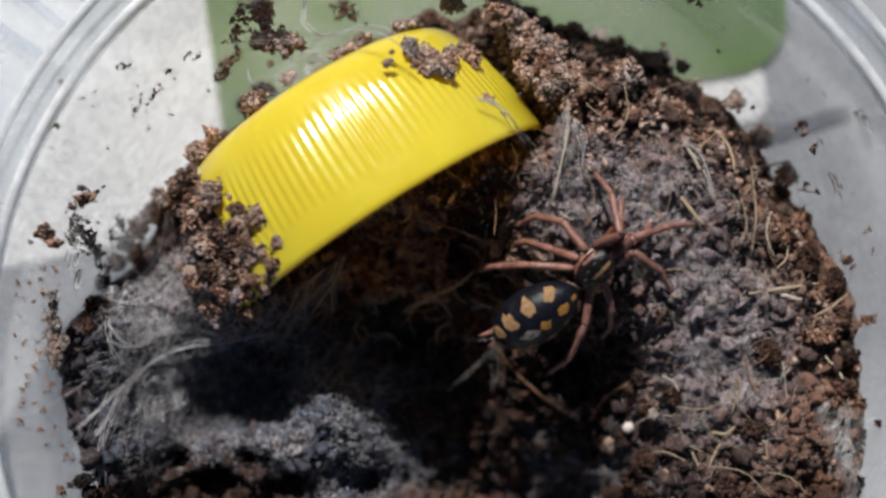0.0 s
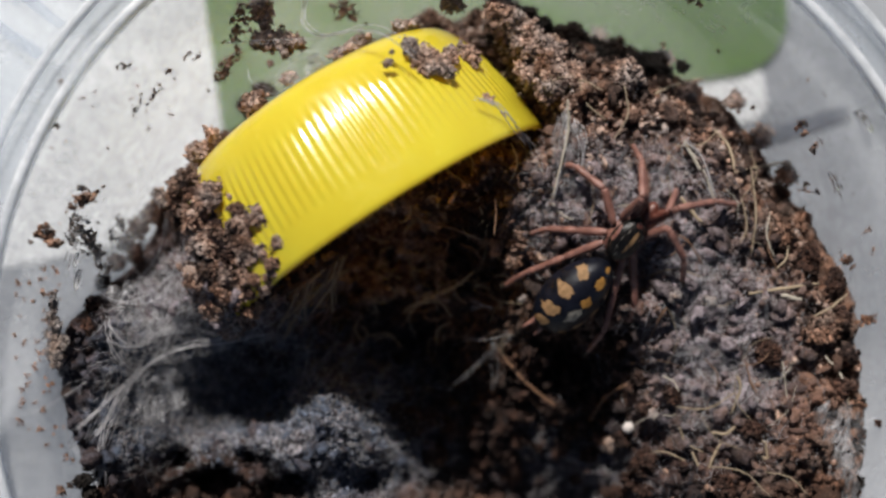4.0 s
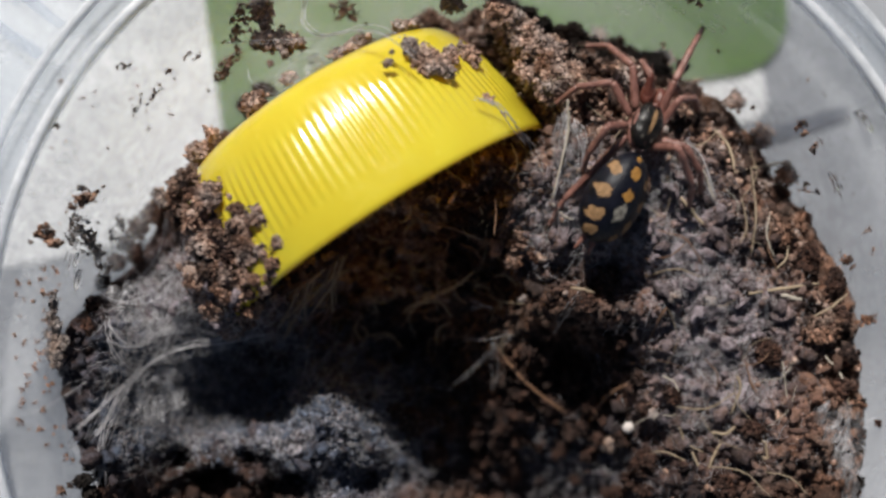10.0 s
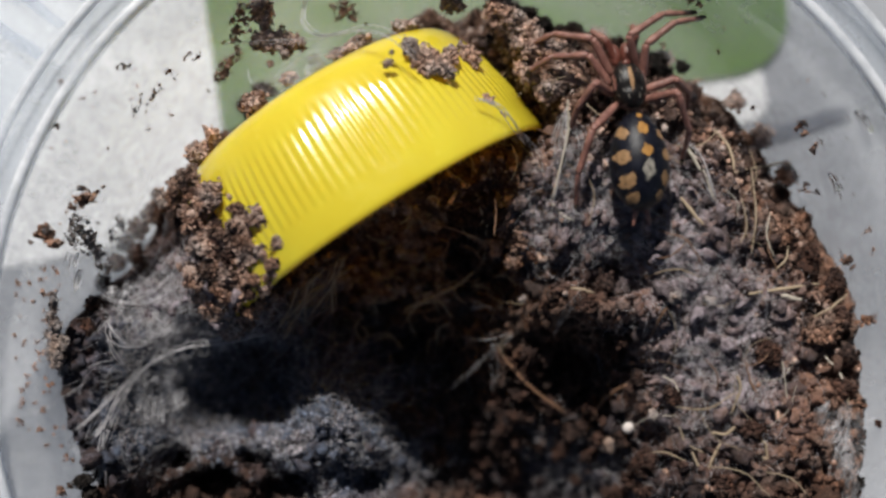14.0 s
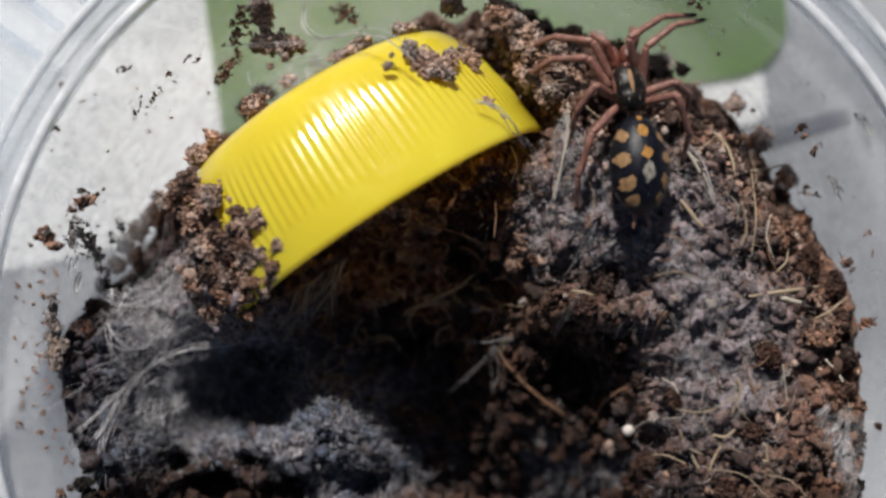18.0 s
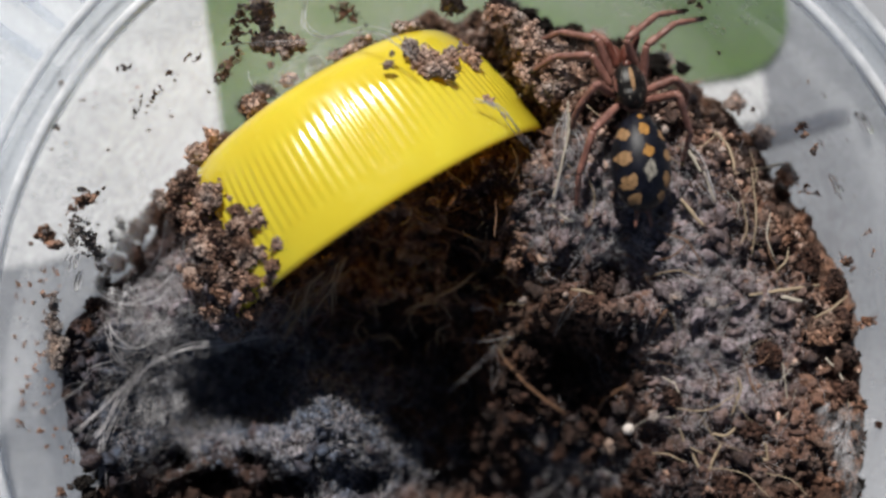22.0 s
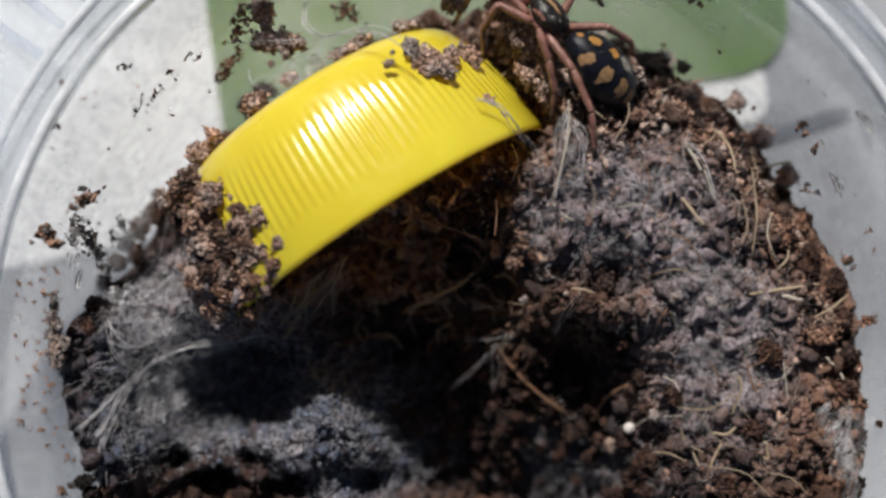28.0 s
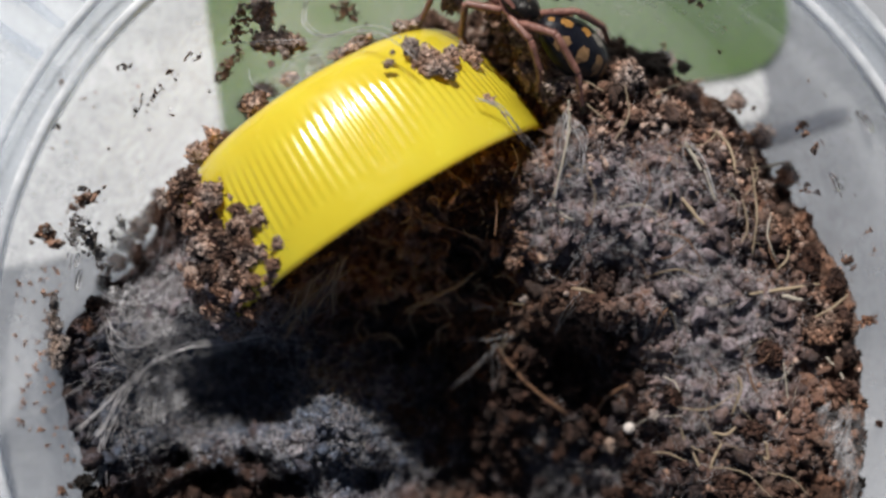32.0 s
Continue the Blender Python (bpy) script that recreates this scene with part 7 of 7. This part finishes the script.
for k, (fx, fy, wx, wy, mat, what) in enumerate((
        (0.04, 0.9, 0.11, 0.05, ORANGE, "bright orange spot"), (0.05, 0.62, 0.19, 0.13, ORANGE, "bright orange spot"), (0.06, 0.17, 0.18, 0.12, ORANGE, "bright orange spot"),
        (-0.66, 0.55, 0.18, 0.13, TAN, "tan spot"), (-0.72, 0.06, 0.23, 0.14, TAN, "tan spot"), (-0.58, -0.42, 0.24, 0.15, TAN, "tan spot"), (-0.4, -0.76, 0.2, 0.12, TAN, "tan spot"),
        (0.7, 0.5, 0.15, 0.12, TAN, "tan spot"), (0.78, 0.06, 0.16, 0.13, TAN, "tan spot"), (0.66, -0.4, 0.18, 0.14, TAN, "tan spot"), (0.46, -0.74, 0.16, 0.12, TAN, "tan spot"),
        (0.07, -0.2, 0.2, 0.2, SILVER, "worn silver-grey patch"))):
    patch("abdomen_spot", AB_SIZE, AB_MID, abdomen_form, fx, fy, wx, wy, mat, abdomen, 30 + k, what)
v, f = hairs(420, AB_SIZE, AB_MID, abdomen_form, 6, 0.42, (0, -0.7, 0))
part("hairs", mesh_of("abdomen_hairs", v, f, BLACK, False), abdomen)
for sx in (-1, 1):
    line = smooth_line([(sx * 0.35, -7.2, -0.2), (sx * 0.5, -7.9, -0.15), (sx * 0.62, -8.7, -0.3)], 5)
    v, f = tube([np.array(q) for q in line], [0.3 - 0.02 * k for k in range(len(line))], 8)
    part("spinneret", mesh_of("spinneret", v, f, LIMB), abdomen, "pale pink spinneret")


def limb_mesh(name, length, radii, mat, seed, pad=False):
    """A leg joint along y, swollen at its ends, with bristles."""
    n, sides = 16, 12
    radii = tuple(0.87 * q for q in radii)
    v, f = tube([np.array((0, length * i / (n - 1), 0.0)) for i in range(n)], np.interp(np.linspace(0, 1, n), np.linspace(0, 1, len(radii)), radii), sides)
    r = np.random.default_rng(seed)
    for _ in range(150):
        y, a = r.uniform(0.05, 0.97) * length, r.uniform(0, 2 * math.pi)
        rad = float(np.interp(y / length, np.linspace(0, 1, len(radii)), radii)) * 0.95
        d = np.array((math.cos(a), 0, math.sin(a)))
        root = rad * d + np.array((0, y, 0))
        tip = root + (d + np.array((0, 0.9, 0)) + r.normal(size=3) * 0.2) * r.uniform(0.12, 0.42)
        s = 0.011 * np.cross(d, (0, 1, 0))
        b = len(v)
        v += [tuple(root + s), tuple(root - s), tuple(root + np.array((0, 0.02, 0))), tuple(tip)]
        f += [(b, b + 1, b + 3), (b + 1, b + 2, b + 3), (b + 2, b, b + 3)]
    me = mesh_of(name, v, f, mat)
    if pad:
        me.materials.append(CLAW)
        for q in me.polygons:
            q.material_index = int(q.center.y > 0.8 * length * MM)
    return me


LENGTHS = [(3.2 * k, 3.3 * k, 3.3 * k) for k in (1.0, 0.88, 0.78, 1.05)]
JOINTS = [(limb_mesh("femur", a, (0.26, 0.36, 0.39, 0.37, 0.34, 0.3), LIMB, 1), limb_mesh("tibia", b, (0.28, 0.35, 0.33, 0.27, 0.31, 0.31, 0.25), LIMB, 2),
           limb_mesh("tarsus", c, (0.22, 0.27, 0.24, 0.21, 0.21, 0.22, 0.14), LIMB, 3, True)) for a, b, c in LENGTHS]
HIPS = [(s * x, y, -0.35) for s in (-1, 1) for x, y in ((1.0, 3.1), (1.25, 2.4), (1.25, 1.6), (1.0, 0.8))]
legs = []
for k, hip in enumerate(HIPS):
    femur, tibia, tarsus = JOINTS[k % 4]
    leg = part("leg", femur, spider, "pink-brown bristly leg")
    legs.append((leg, part("tibia", tibia, leg), part("tarsus", tarsus, leg, "slender last joint with a dark pad")))
PALP1, PALP2 = limb_mesh("palp_base", 1.9, (0.28, 0.34, 0.34, 0.3), FANG, 4), limb_mesh("palp_end", 2.1, (0.3, 0.3, 0.28, 0.24), LIMB, 5)
for s in (-1, 1):
    palp = part("palp", PALP1, spider, "short red-brown feeler")
    palp.matrix_basis = pose(s * 0.55 * MM, 4.0 * MM, 0.0, 25, 0, -s * 22)
    tip = part("palp_end", PALP2, palp)
    tip.matrix_basis = pose(0, 1.85 * MM, 0, -70, 0, s * 10)

STRIDES = []


def stride(t, roll, *p):
    """How far it leans to its right, and where the head, waist, tail and the eight feet are, at t seconds."""
    STRIDES.append((t, np.vstack([np.array(p).reshape(11, 3), (roll, 0, 0)])))


stride(0.0, 26, 12.68, 0.13, 5.61, 10.19, -2.74, 5.02, 3.76, -6.96, 2.82, 11.35, 6.06, 4.61, 5.64, 1.75, 0.55, 5.25, 0.50, -0.48, 2.76, -1.76, -0.48, 19.56, 1.86, 3.76, 17.64, -3.65, 3.55, 12.57, -7.19, -0.48, 8.19, -10.13, -0.48)
stride(1.2, 26, 12.68, 0.13, 5.61, 10.19, -2.74, 5.02, 3.76, -6.96, 2.82, 11.35, 6.06, 4.61, 5.64, 1.75, 0.55, 5.25, 0.50, -0.48, 2.76, -1.76, -0.48, 19.56, 1.86, 3.76, 17.64, -3.65, 3.55, 12.57, -7.19, -0.48, 8.19, -10.13, -0.48)
stride(1.5, 26, 12.78, 0.04, 5.52, 10.27, -2.82, 5.06, 3.98, -6.96, 2.86, 11.65, 5.98, 4.60, 5.86, 1.74, 0.70, 5.33, 0.50, -0.44, 2.76, -1.85, -0.44, 19.56, 1.86, 3.76, 17.64, -3.65, 3.55, 12.57, -7.19, -0.44, 8.18, -10.13, -0.44)
stride(2.0, 26, 13.02, -0.39, 4.95, 10.51, -3.38, 5.19, 5.07, -8.04, 2.99, 12.09, 5.63, 4.56, 8.79, 2.01, 2.90, 5.69, 0.50, -0.31, 2.98, -4.70, -0.31, 19.56, 1.56, 3.77, 18.32, -4.53, 3.41, 15.17, -8.53, -0.31, 8.62, -10.79, -0.31)
stride(2.5, 26, 13.12, 0.04, 5.47, 10.82, -2.65, 5.08, 5.29, -7.18, 2.88, 14.49, 4.79, 4.29, 10.54, 3.72, 4.13, 5.47, 0.50, -0.42, 2.98, -4.02, -0.42, 19.55, 1.26, 3.78, 17.64, -3.43, 3.55, 14.96, -8.09, -0.42, 8.41, -10.35, -0.42)
stride(3.0, 26, 13.92, 1.40, 5.89, 11.98, -1.46, 4.39, 7.75, -7.45, 2.19, 16.28, 6.11, 3.88, 9.12, 6.53, 4.10, 5.05, 0.50, -1.11, 3.00, -4.28, -1.11, 20.91, 2.22, 3.53, 17.45, -2.57, 3.39, 14.83, -8.37, -1.11, 10.28, -9.74, -1.11)
stride(3.5, 26, 14.58, 2.25, 5.99, 12.31, -1.03, 4.49, 7.31, -6.56, 2.29, 15.43, 7.76, 3.81, 8.03, 6.81, 3.10, 5.18, 0.27, -1.01, 3.91, -4.05, -1.01, 23.20, 3.10, 3.03, 17.86, -3.43, 3.58, 14.91, -8.14, -1.01, 11.64, -9.05, -1.01)
stride(5.5, 25, 15.94, 3.75, 6.48, 13.41, 0.47, 5.87, 7.42, -3.86, 3.67, 11.47, 9.53, 4.35, 8.32, 6.79, 3.37, 8.94, 3.73, 3.69, 5.88, -0.63, 0.37, 22.54, 3.97, 3.05, 20.14, -1.04, 3.67, 13.73, -6.68, 0.37, 10.14, -7.13, 0.37)
stride(6.0, 25, 16.03, 4.01, 6.46, 13.41, 0.47, 5.87, 8.72, -4.95, 3.67, 11.47, 9.53, 4.35, 8.33, 7.02, 3.19, 9.77, 4.15, 4.08, 5.88, -0.63, 0.37, 23.59, 7.89, 0.37, 22.04, 2.44, 3.32, 18.69, -1.26, 3.77, 15.22, -5.67, 2.34)
stride(6.5, 25, 15.69, 4.60, 6.48, 13.38, 0.80, 6.09, 9.35, -4.94, 3.89, 11.69, 9.75, 4.28, 8.33, 7.02, 3.19, 10.19, 4.36, 4.22, 5.86, -0.63, 0.59, 22.20, 9.22, 0.59, 20.68, 2.43, 3.56, 17.41, -0.83, 3.63, 15.57, -5.20, 2.94)
stride(7.0, 25, 15.79, 5.87, 6.36, 13.74, 2.15, 6.50, 10.36, -4.26, 4.62, 16.19, 9.86, 3.13, 12.80, 9.99, 4.01, 9.76, 4.58, 4.19, 5.84, -0.62, 1.00, 19.32, 8.59, 2.75, 21.15, 3.09, 3.42, 19.33, 1.78, 3.80, 15.95, -4.32, 3.25)
stride(7.5, 24, 15.70, 7.40, 6.16, 13.81, 3.49, 6.64, 10.56, -2.96, 4.75, 16.29, 14.29, 1.14, 9.58, 10.66, 3.83, 9.76, 4.58, 4.19, 5.83, -0.85, 1.14, 20.11, 9.53, 2.07, 21.36, 2.44, 3.44, 18.46, 3.08, 3.85, 15.78, -3.89, 2.97)
stride(8.0, 24, 15.95, 8.40, 5.89, 14.14, 4.54, 6.68, 10.57, -2.11, 4.62, 14.86, 16.60, 1.18, 8.75, 10.92, 3.40, 9.97, 4.57, 4.23, 5.83, -0.85, 1.18, 20.74, 10.28, 1.18, 23.41, 7.83, 1.18, 20.24, 2.87, 3.60, 15.70, -3.04, 2.10)
stride(8.5, 24, 15.97, 8.96, 5.76, 14.22, 5.18, 6.68, 10.55, -0.82, 4.81, 12.42, 16.60, 1.18, 8.54, 10.94, 3.26, 9.77, 4.15, 4.08, 7.39, 0.27, 1.18, 21.18, 12.95, 1.18, 24.30, 9.30, 1.18, 18.26, 4.38, 3.76, 16.12, -1.72, 2.23)
stride(9.0, 24, 15.82, 9.57, 5.66, 14.23, 5.81, 6.66, 10.54, -0.39, 4.94, 10.49, 15.82, 1.31, 8.74, 11.14, 3.45, 9.76, 4.58, 4.19, 7.37, 1.15, 1.37, 22.04, 15.38, 1.30, 21.41, 9.39, 1.16, 20.00, 1.78, 3.70, 16.08, -1.27, 2.48)
stride(9.5, 21, 15.84, 10.43, 5.57, 14.41, 6.66, 6.57, 11.13, 0.47, 5.36, 9.46, 14.50, 2.73, 8.54, 11.02, 3.29, 9.74, 5.22, 4.32, 7.58, 1.15, 1.55, 21.06, 16.43, 2.20, 20.19, 9.79, 1.67, 19.80, 3.08, 3.65, 18.22, 1.77, 3.93)
stride(10.0, 18, 15.81, 11.12, 5.47, 14.47, 7.38, 6.47, 11.12, 0.89, 5.49, 10.97, 16.01, 0.97, 8.34, 10.95, 3.12, 10.59, 5.64, 4.52, 7.79, 1.15, 1.72, 20.20, 17.22, 2.75, 20.11, 10.75, 0.97, 19.82, 3.95, 3.55, 18.81, 2.86, 3.82)
stride(10.5, 15, 15.71, 11.78, 5.29, 14.79, 7.99, 6.29, 12.79, 0.89, 5.72, 13.13, 18.27, 0.79, 8.34, 10.95, 3.12, 9.98, 8.77, 4.15, 7.58, 1.15, 1.55, 19.45, 18.16, 4.30, 20.82, 10.77, 0.79, 20.49, 3.74, 3.46, 18.25, 3.94, 3.81)
stride(11.0, 12, 14.88, 12.66, 5.14, 14.81, 8.68, 6.14, 13.81, 1.74, 6.04, 13.40, 20.52, 1.15, 8.95, 12.00, 3.53, 9.78, 8.78, 3.99, 7.79, 1.15, 1.72, 19.35, 18.18, 4.15, 21.28, 15.98, 1.15, 18.92, 9.70, 2.53, 18.25, 3.94, 3.81)
stride(11.5, 10, 14.32, 13.67, 4.90, 14.81, 9.72, 5.90, 14.44, 1.95, 6.09, 10.58, 20.22, 0.40, 10.81, 15.96, 0.40, 9.86, 8.78, 4.06, 7.79, 1.15, 1.72, 19.35, 18.18, 4.15, 20.98, 16.95, 3.80, 19.21, 10.18, 2.18, 18.99, 6.14, 3.34)
stride(12.0, 8, 13.99, 14.46, 4.82, 14.61, 10.23, 5.82, 14.64, 2.37, 6.13, 8.12, 19.79, 0.32, 8.85, 15.68, 2.21, 9.78, 8.91, 3.98, 10.02, 2.65, 3.69, 19.35, 18.18, 4.15, 20.08, 17.47, 3.30, 18.96, 11.17, 1.13, 18.31, 6.13, 3.47)
stride(12.5, 8, 13.77, 14.54, 4.82, 14.44, 10.40, 5.82, 14.85, 2.79, 6.15, 6.78, 18.67, 0.32, 6.41, 14.10, 2.46, 9.78, 8.91, 3.98, 10.14, 2.86, 3.79, 19.38, 18.13, 4.00, 20.21, 17.48, 3.75, 19.16, 10.94, 1.27, 18.33, 6.57, 3.38)
stride(13.0, 8, 13.55, 14.62, 4.84, 14.31, 10.44, 5.84, 14.85, 2.92, 6.16, 6.22, 15.72, 1.98, 6.41, 13.65, 2.59, 9.78, 8.91, 3.98, 10.22, 2.99, 3.85, 19.38, 18.13, 4.00, 20.03, 17.74, 4.20, 19.16, 10.94, 1.27, 18.33, 6.57, 3.38)
stride(21.8, 8, 13.55, 14.62, 4.84, 14.31, 10.44, 5.84, 14.85, 2.92, 6.16, 6.22, 15.72, 1.98, 6.41, 13.65, 2.59, 9.78, 8.91, 3.98, 10.22, 2.99, 3.85, 19.38, 18.13, 4.00, 20.03, 17.74, 4.20, 19.16, 10.94, 1.27, 18.33, 6.57, 3.38)
stride(22.5, 8, 13.74, 14.72, 4.75, 14.53, 10.54, 5.75, 15.49, 3.22, 6.13, 9.70, 18.01, 0.25, 7.72, 14.30, 2.65, 9.78, 9.13, 3.96, 10.22, 3.08, 3.88, 16.21, 19.71, 3.00, 20.07, 17.78, 4.45, 17.93, 11.52, 1.97, 18.53, 6.13, 3.43)
stride(23.0, 10, 13.27, 15.90, 4.40, 14.50, 11.98, 5.40, 16.15, 4.70, 6.01, 11.54, 20.32, -0.10, 9.96, 19.42, -0.10, 9.98, 9.12, 4.11, 10.22, 3.08, 3.88, 14.46, 20.33, 2.10, 20.02, 17.87, 4.70, 18.74, 14.01, -0.10, 18.76, 6.14, 3.39)
stride(23.5, 18, 12.06, 16.50, 4.40, 13.99, 12.75, 5.40, 16.48, 5.99, 5.81, 9.73, 20.32, -0.10, 6.80, 18.29, -0.10, 6.84, 13.86, 2.63, 10.43, 3.07, 3.93, 13.52, 20.26, 0.20, 20.07, 17.78, 4.45, 17.84, 13.11, -0.10, 18.72, 4.82, 3.62)
stride(24.0, 26, 10.60, 16.97, 4.40, 13.35, 13.35, 5.40, 15.50, 5.55, 6.05, 4.78, 19.87, -0.10, 6.41, 13.65, 2.59, 9.78, 8.91, 3.98, 11.44, 5.63, 4.57, 12.86, 20.50, 0.15, 15.72, 19.69, 1.95, 16.49, 15.82, -0.10, 18.15, 7.90, 3.13)
stride(24.5, 29, 9.74, 17.36, 4.40, 12.75, 13.82, 5.40, 14.64, 5.96, 6.18, 2.52, 18.97, -0.10, 6.41, 13.65, 2.59, 9.78, 8.69, 4.00, 11.44, 6.06, 4.61, 12.59, 20.66, 0.45, 14.18, 20.01, 0.35, 16.04, 16.27, -0.10, 17.93, 7.89, 3.18)
stride(25.0, 32, 9.13, 17.84, 4.40, 12.11, 14.03, 5.40, 14.30, 6.60, 6.20, 1.62, 18.29, -0.10, 6.62, 13.64, 2.65, 9.78, 9.57, 3.95, 11.22, 6.28, 4.62, 11.99, 20.55, -0.10, 13.54, 20.20, 0.05, 15.14, 16.49, -0.10, 17.70, 7.89, 3.23)
stride(25.5, 33, 8.62, 18.05, 4.40, 11.47, 14.29, 5.40, 13.78, 7.02, 6.27, 1.17, 17.84, -0.10, 6.62, 13.64, 2.65, 9.58, 10.44, 3.83, 11.00, 6.49, 4.63, 11.54, 20.55, -0.10, 13.11, 20.32, -0.10, 14.24, 16.72, -0.10, 16.34, 7.86, 3.56)
stride(27.5, 37, 7.07, 19.00, 4.40, 9.55, 15.91, 5.40, 14.14, 11.06, 2.20, 0.95, 17.84, -0.10, 4.78, 18.97, -0.10, 8.14, 10.77, 2.85, 11.22, 7.35, 4.63, 7.03, 21.67, -0.10, 11.76, 19.87, -0.10, 13.11, 18.97, -0.10, 15.59, 14.91, -0.10)
stride(28.0, 38, 6.38, 19.34, 4.40, 9.13, 16.16, 5.40, 14.01, 11.67, 2.20, 0.72, 17.84, -0.10, 3.16, 14.97, 1.02, 8.38, 10.14, 2.59, 11.43, 7.13, 4.64, 5.23, 22.12, -0.10, 11.99, 19.87, -0.10, 12.66, 19.42, -0.10, 15.14, 15.37, -0.10)
stride(29.0, 38, 5.77, 19.43, 4.40, 8.53, 16.50, 5.40, 13.57, 12.38, 2.00, 2.07, 18.07, -0.10, 2.93, 14.03, 1.40, 8.17, 10.36, 2.53, 10.93, 8.22, 4.55, 4.33, 22.12, -0.10, 10.18, 19.87, -0.10, 11.99, 19.65, -0.10, 14.46, 15.59, -0.10)
stride(30.0, 38, 5.34, 19.60, 4.40, 8.19, 16.67, 5.40, 13.21, 12.73, 1.40, 2.07, 18.52, -0.10, 2.83, 13.74, 1.92, 7.68, 11.83, 3.14, 10.80, 8.65, 4.48, 3.88, 22.12, -0.10, 9.73, 19.87, -0.10, 11.54, 19.87, -0.10, 14.01, 15.82, -0.10)
stride(31.0, 38, 5.08, 19.78, 4.40, 7.93, 16.84, 5.40, 13.04, 12.82, 0.80, -2.17, 17.33, 1.56, 3.88, 17.84, -0.10, 7.46, 12.05, 3.11, 10.81, 8.87, 4.45, 3.42, 22.12, -0.10, 9.28, 19.87, -0.10, 11.31, 19.87, -0.10, 13.79, 15.82, -0.10)
stride(32.0, 38, 4.14, 20.03, 4.40, 6.95, 17.19, 5.40, 12.25, 13.79, 0.80, -2.16, 17.19, 1.90, 2.49, 14.74, 1.08, 7.25, 11.84, 3.00, 10.63, 10.41, 4.15, 2.51, 22.48, 0.35, 9.06, 19.87, -0.10, 10.18, 19.87, -0.10, 13.11, 16.49, -0.10)


def aim(at, along, up):
    """A pose with y along a direction and z towards up, in millimetres."""
    y = Vector(along).normalized()
    x = y.cross(Vector(up)).normalized()
    z = x.cross(y)
    m = Matrix((x, y, z)).transposed().to_4x4()
    m.translation = Vector(at) * MM
    return m


def leg_chain(hip, foot, out, lean, lengths, up):
    """The three joints of a leg from hip to foot, arched upwards."""
    hip, foot = Vector(hip), Vector(foot)
    L1, L2, L3 = lengths
    reach = foot - hip
    bend = radians(28)
    lower = math.sqrt(L2 * L2 + L3 * L3 + 2 * L2 * L3 * math.cos(bend))
    d = min(max(reach.length, lower - L1 + 0.35), L1 + lower - 0.05)
    if reach.length < 0.5:
        reach = Vector(out)
    way = reach.normalized()
    side = way.cross(up)
    if side.length < 0.05:
        side = Vector(out).cross(up)
    arch = (side.normalized().cross(way) + lean).normalized()
    arch = (arch - way * arch.dot(way)).normalized()
    side = way.cross(arch)
    ca = (L1 * L1 + d * d - lower * lower) / (2 * L1 * d)
    sa = math.sqrt(max(0.0, 1 - ca * ca))
    knee = hip + L1 * (ca * way + sa * arch)
    end = hip + d * way
    g = (end - knee).normalized()
    h = (side.normalized()).cross(g)
    cb = (L2 * L2 + lower * lower - L3 * L3) / (2 * L2 * lower)
    ankle = knee + L2 * (cb * g + math.sqrt(max(0.0, 1 - cb * cb)) * h)
    return hip, knee, ankle, end, side.normalized()


def dense_rows():
    """The strides with steps between, so that feet stay put and joints stay together."""
    out = [STRIDES[0]]
    for (t0, p0), (t1, p1) in zip(STRIDES, STRIDES[1:]):
        n = max(1, round((t1 - t0) / 0.2)) if np.abs(p1 - p0).max() > 0.05 else 1
        for k in range(1, n + 1):
            w = k / n
            w = w * w * (3 - 2 * w) if t1 - t0 < 1 else w
            out.append((t0 + (t1 - t0) * k / n, p0 + (p1 - p0) * w))
    return out


def motions():
    body_rows, tail_rows = [], []
    leg_rows = [([], [], []) for _ in legs]
    for t, p in dense_rows():
        head, waist, tail, feet = Vector(p[0]), Vector(p[1]), Vector(p[2]), p[3:11]
        lean = radians(p[11][0])
        up = Vector((0, 0, math.cos(lean))) + (head - waist).cross(Vector((0, 0, 1))).normalized() * math.sin(lean)
        body = aim(waist, head - waist, up)
        inverse = body.inverted()
        arch_up = Vector((0, 0, 1)).lerp(up, min(1.0, max(0.0, (p[11][0] - 26) / 8)))
        body_rows.append((t, body))
        tail_rows.append((t, inverse @ aim(waist, waist - tail, up)))
        for k, hip in enumerate(HIPS):
            at = (body @ (Vector(hip) * MM)) / MM
            out = body.to_3x3() @ Vector((hip[0], 0, 0))
            level = min(1.0, max(0.0, (36 - p[11][0]) / 12))
            way = ((0, 1.2), (0, 1.2), (0.2, 0.6), (0.8 * level, 0.5 * level - 0.5))[k % 4]
            a, b, c, d, side = leg_chain(at, feet[k], out, body.to_3x3() @ Vector((way[0] * (1 if k > 3 else -1), way[1], 0)), LENGTHS[k % 4], arch_up)
            m1 = inverse @ aim(a, b - a, side.cross(b - a))
            m2 = inverse @ aim(b, c - b, side.cross(c - b))
            m3 = inverse @ aim(c, d - c, side.cross(d - c))
            leg_rows[k][0].append((t, m1))
            leg_rows[k][1].append((t, m1.inverted() @ m2))
            leg_rows[k][2].append((t, m1.inverted() @ m3))
    walk(spider, body_rows)
    walk(abdomen, tail_rows)
    for joints, rows in zip(legs, leg_rows):
        for joint, r in zip(joints, rows):
            walk(joint, r)


motions()
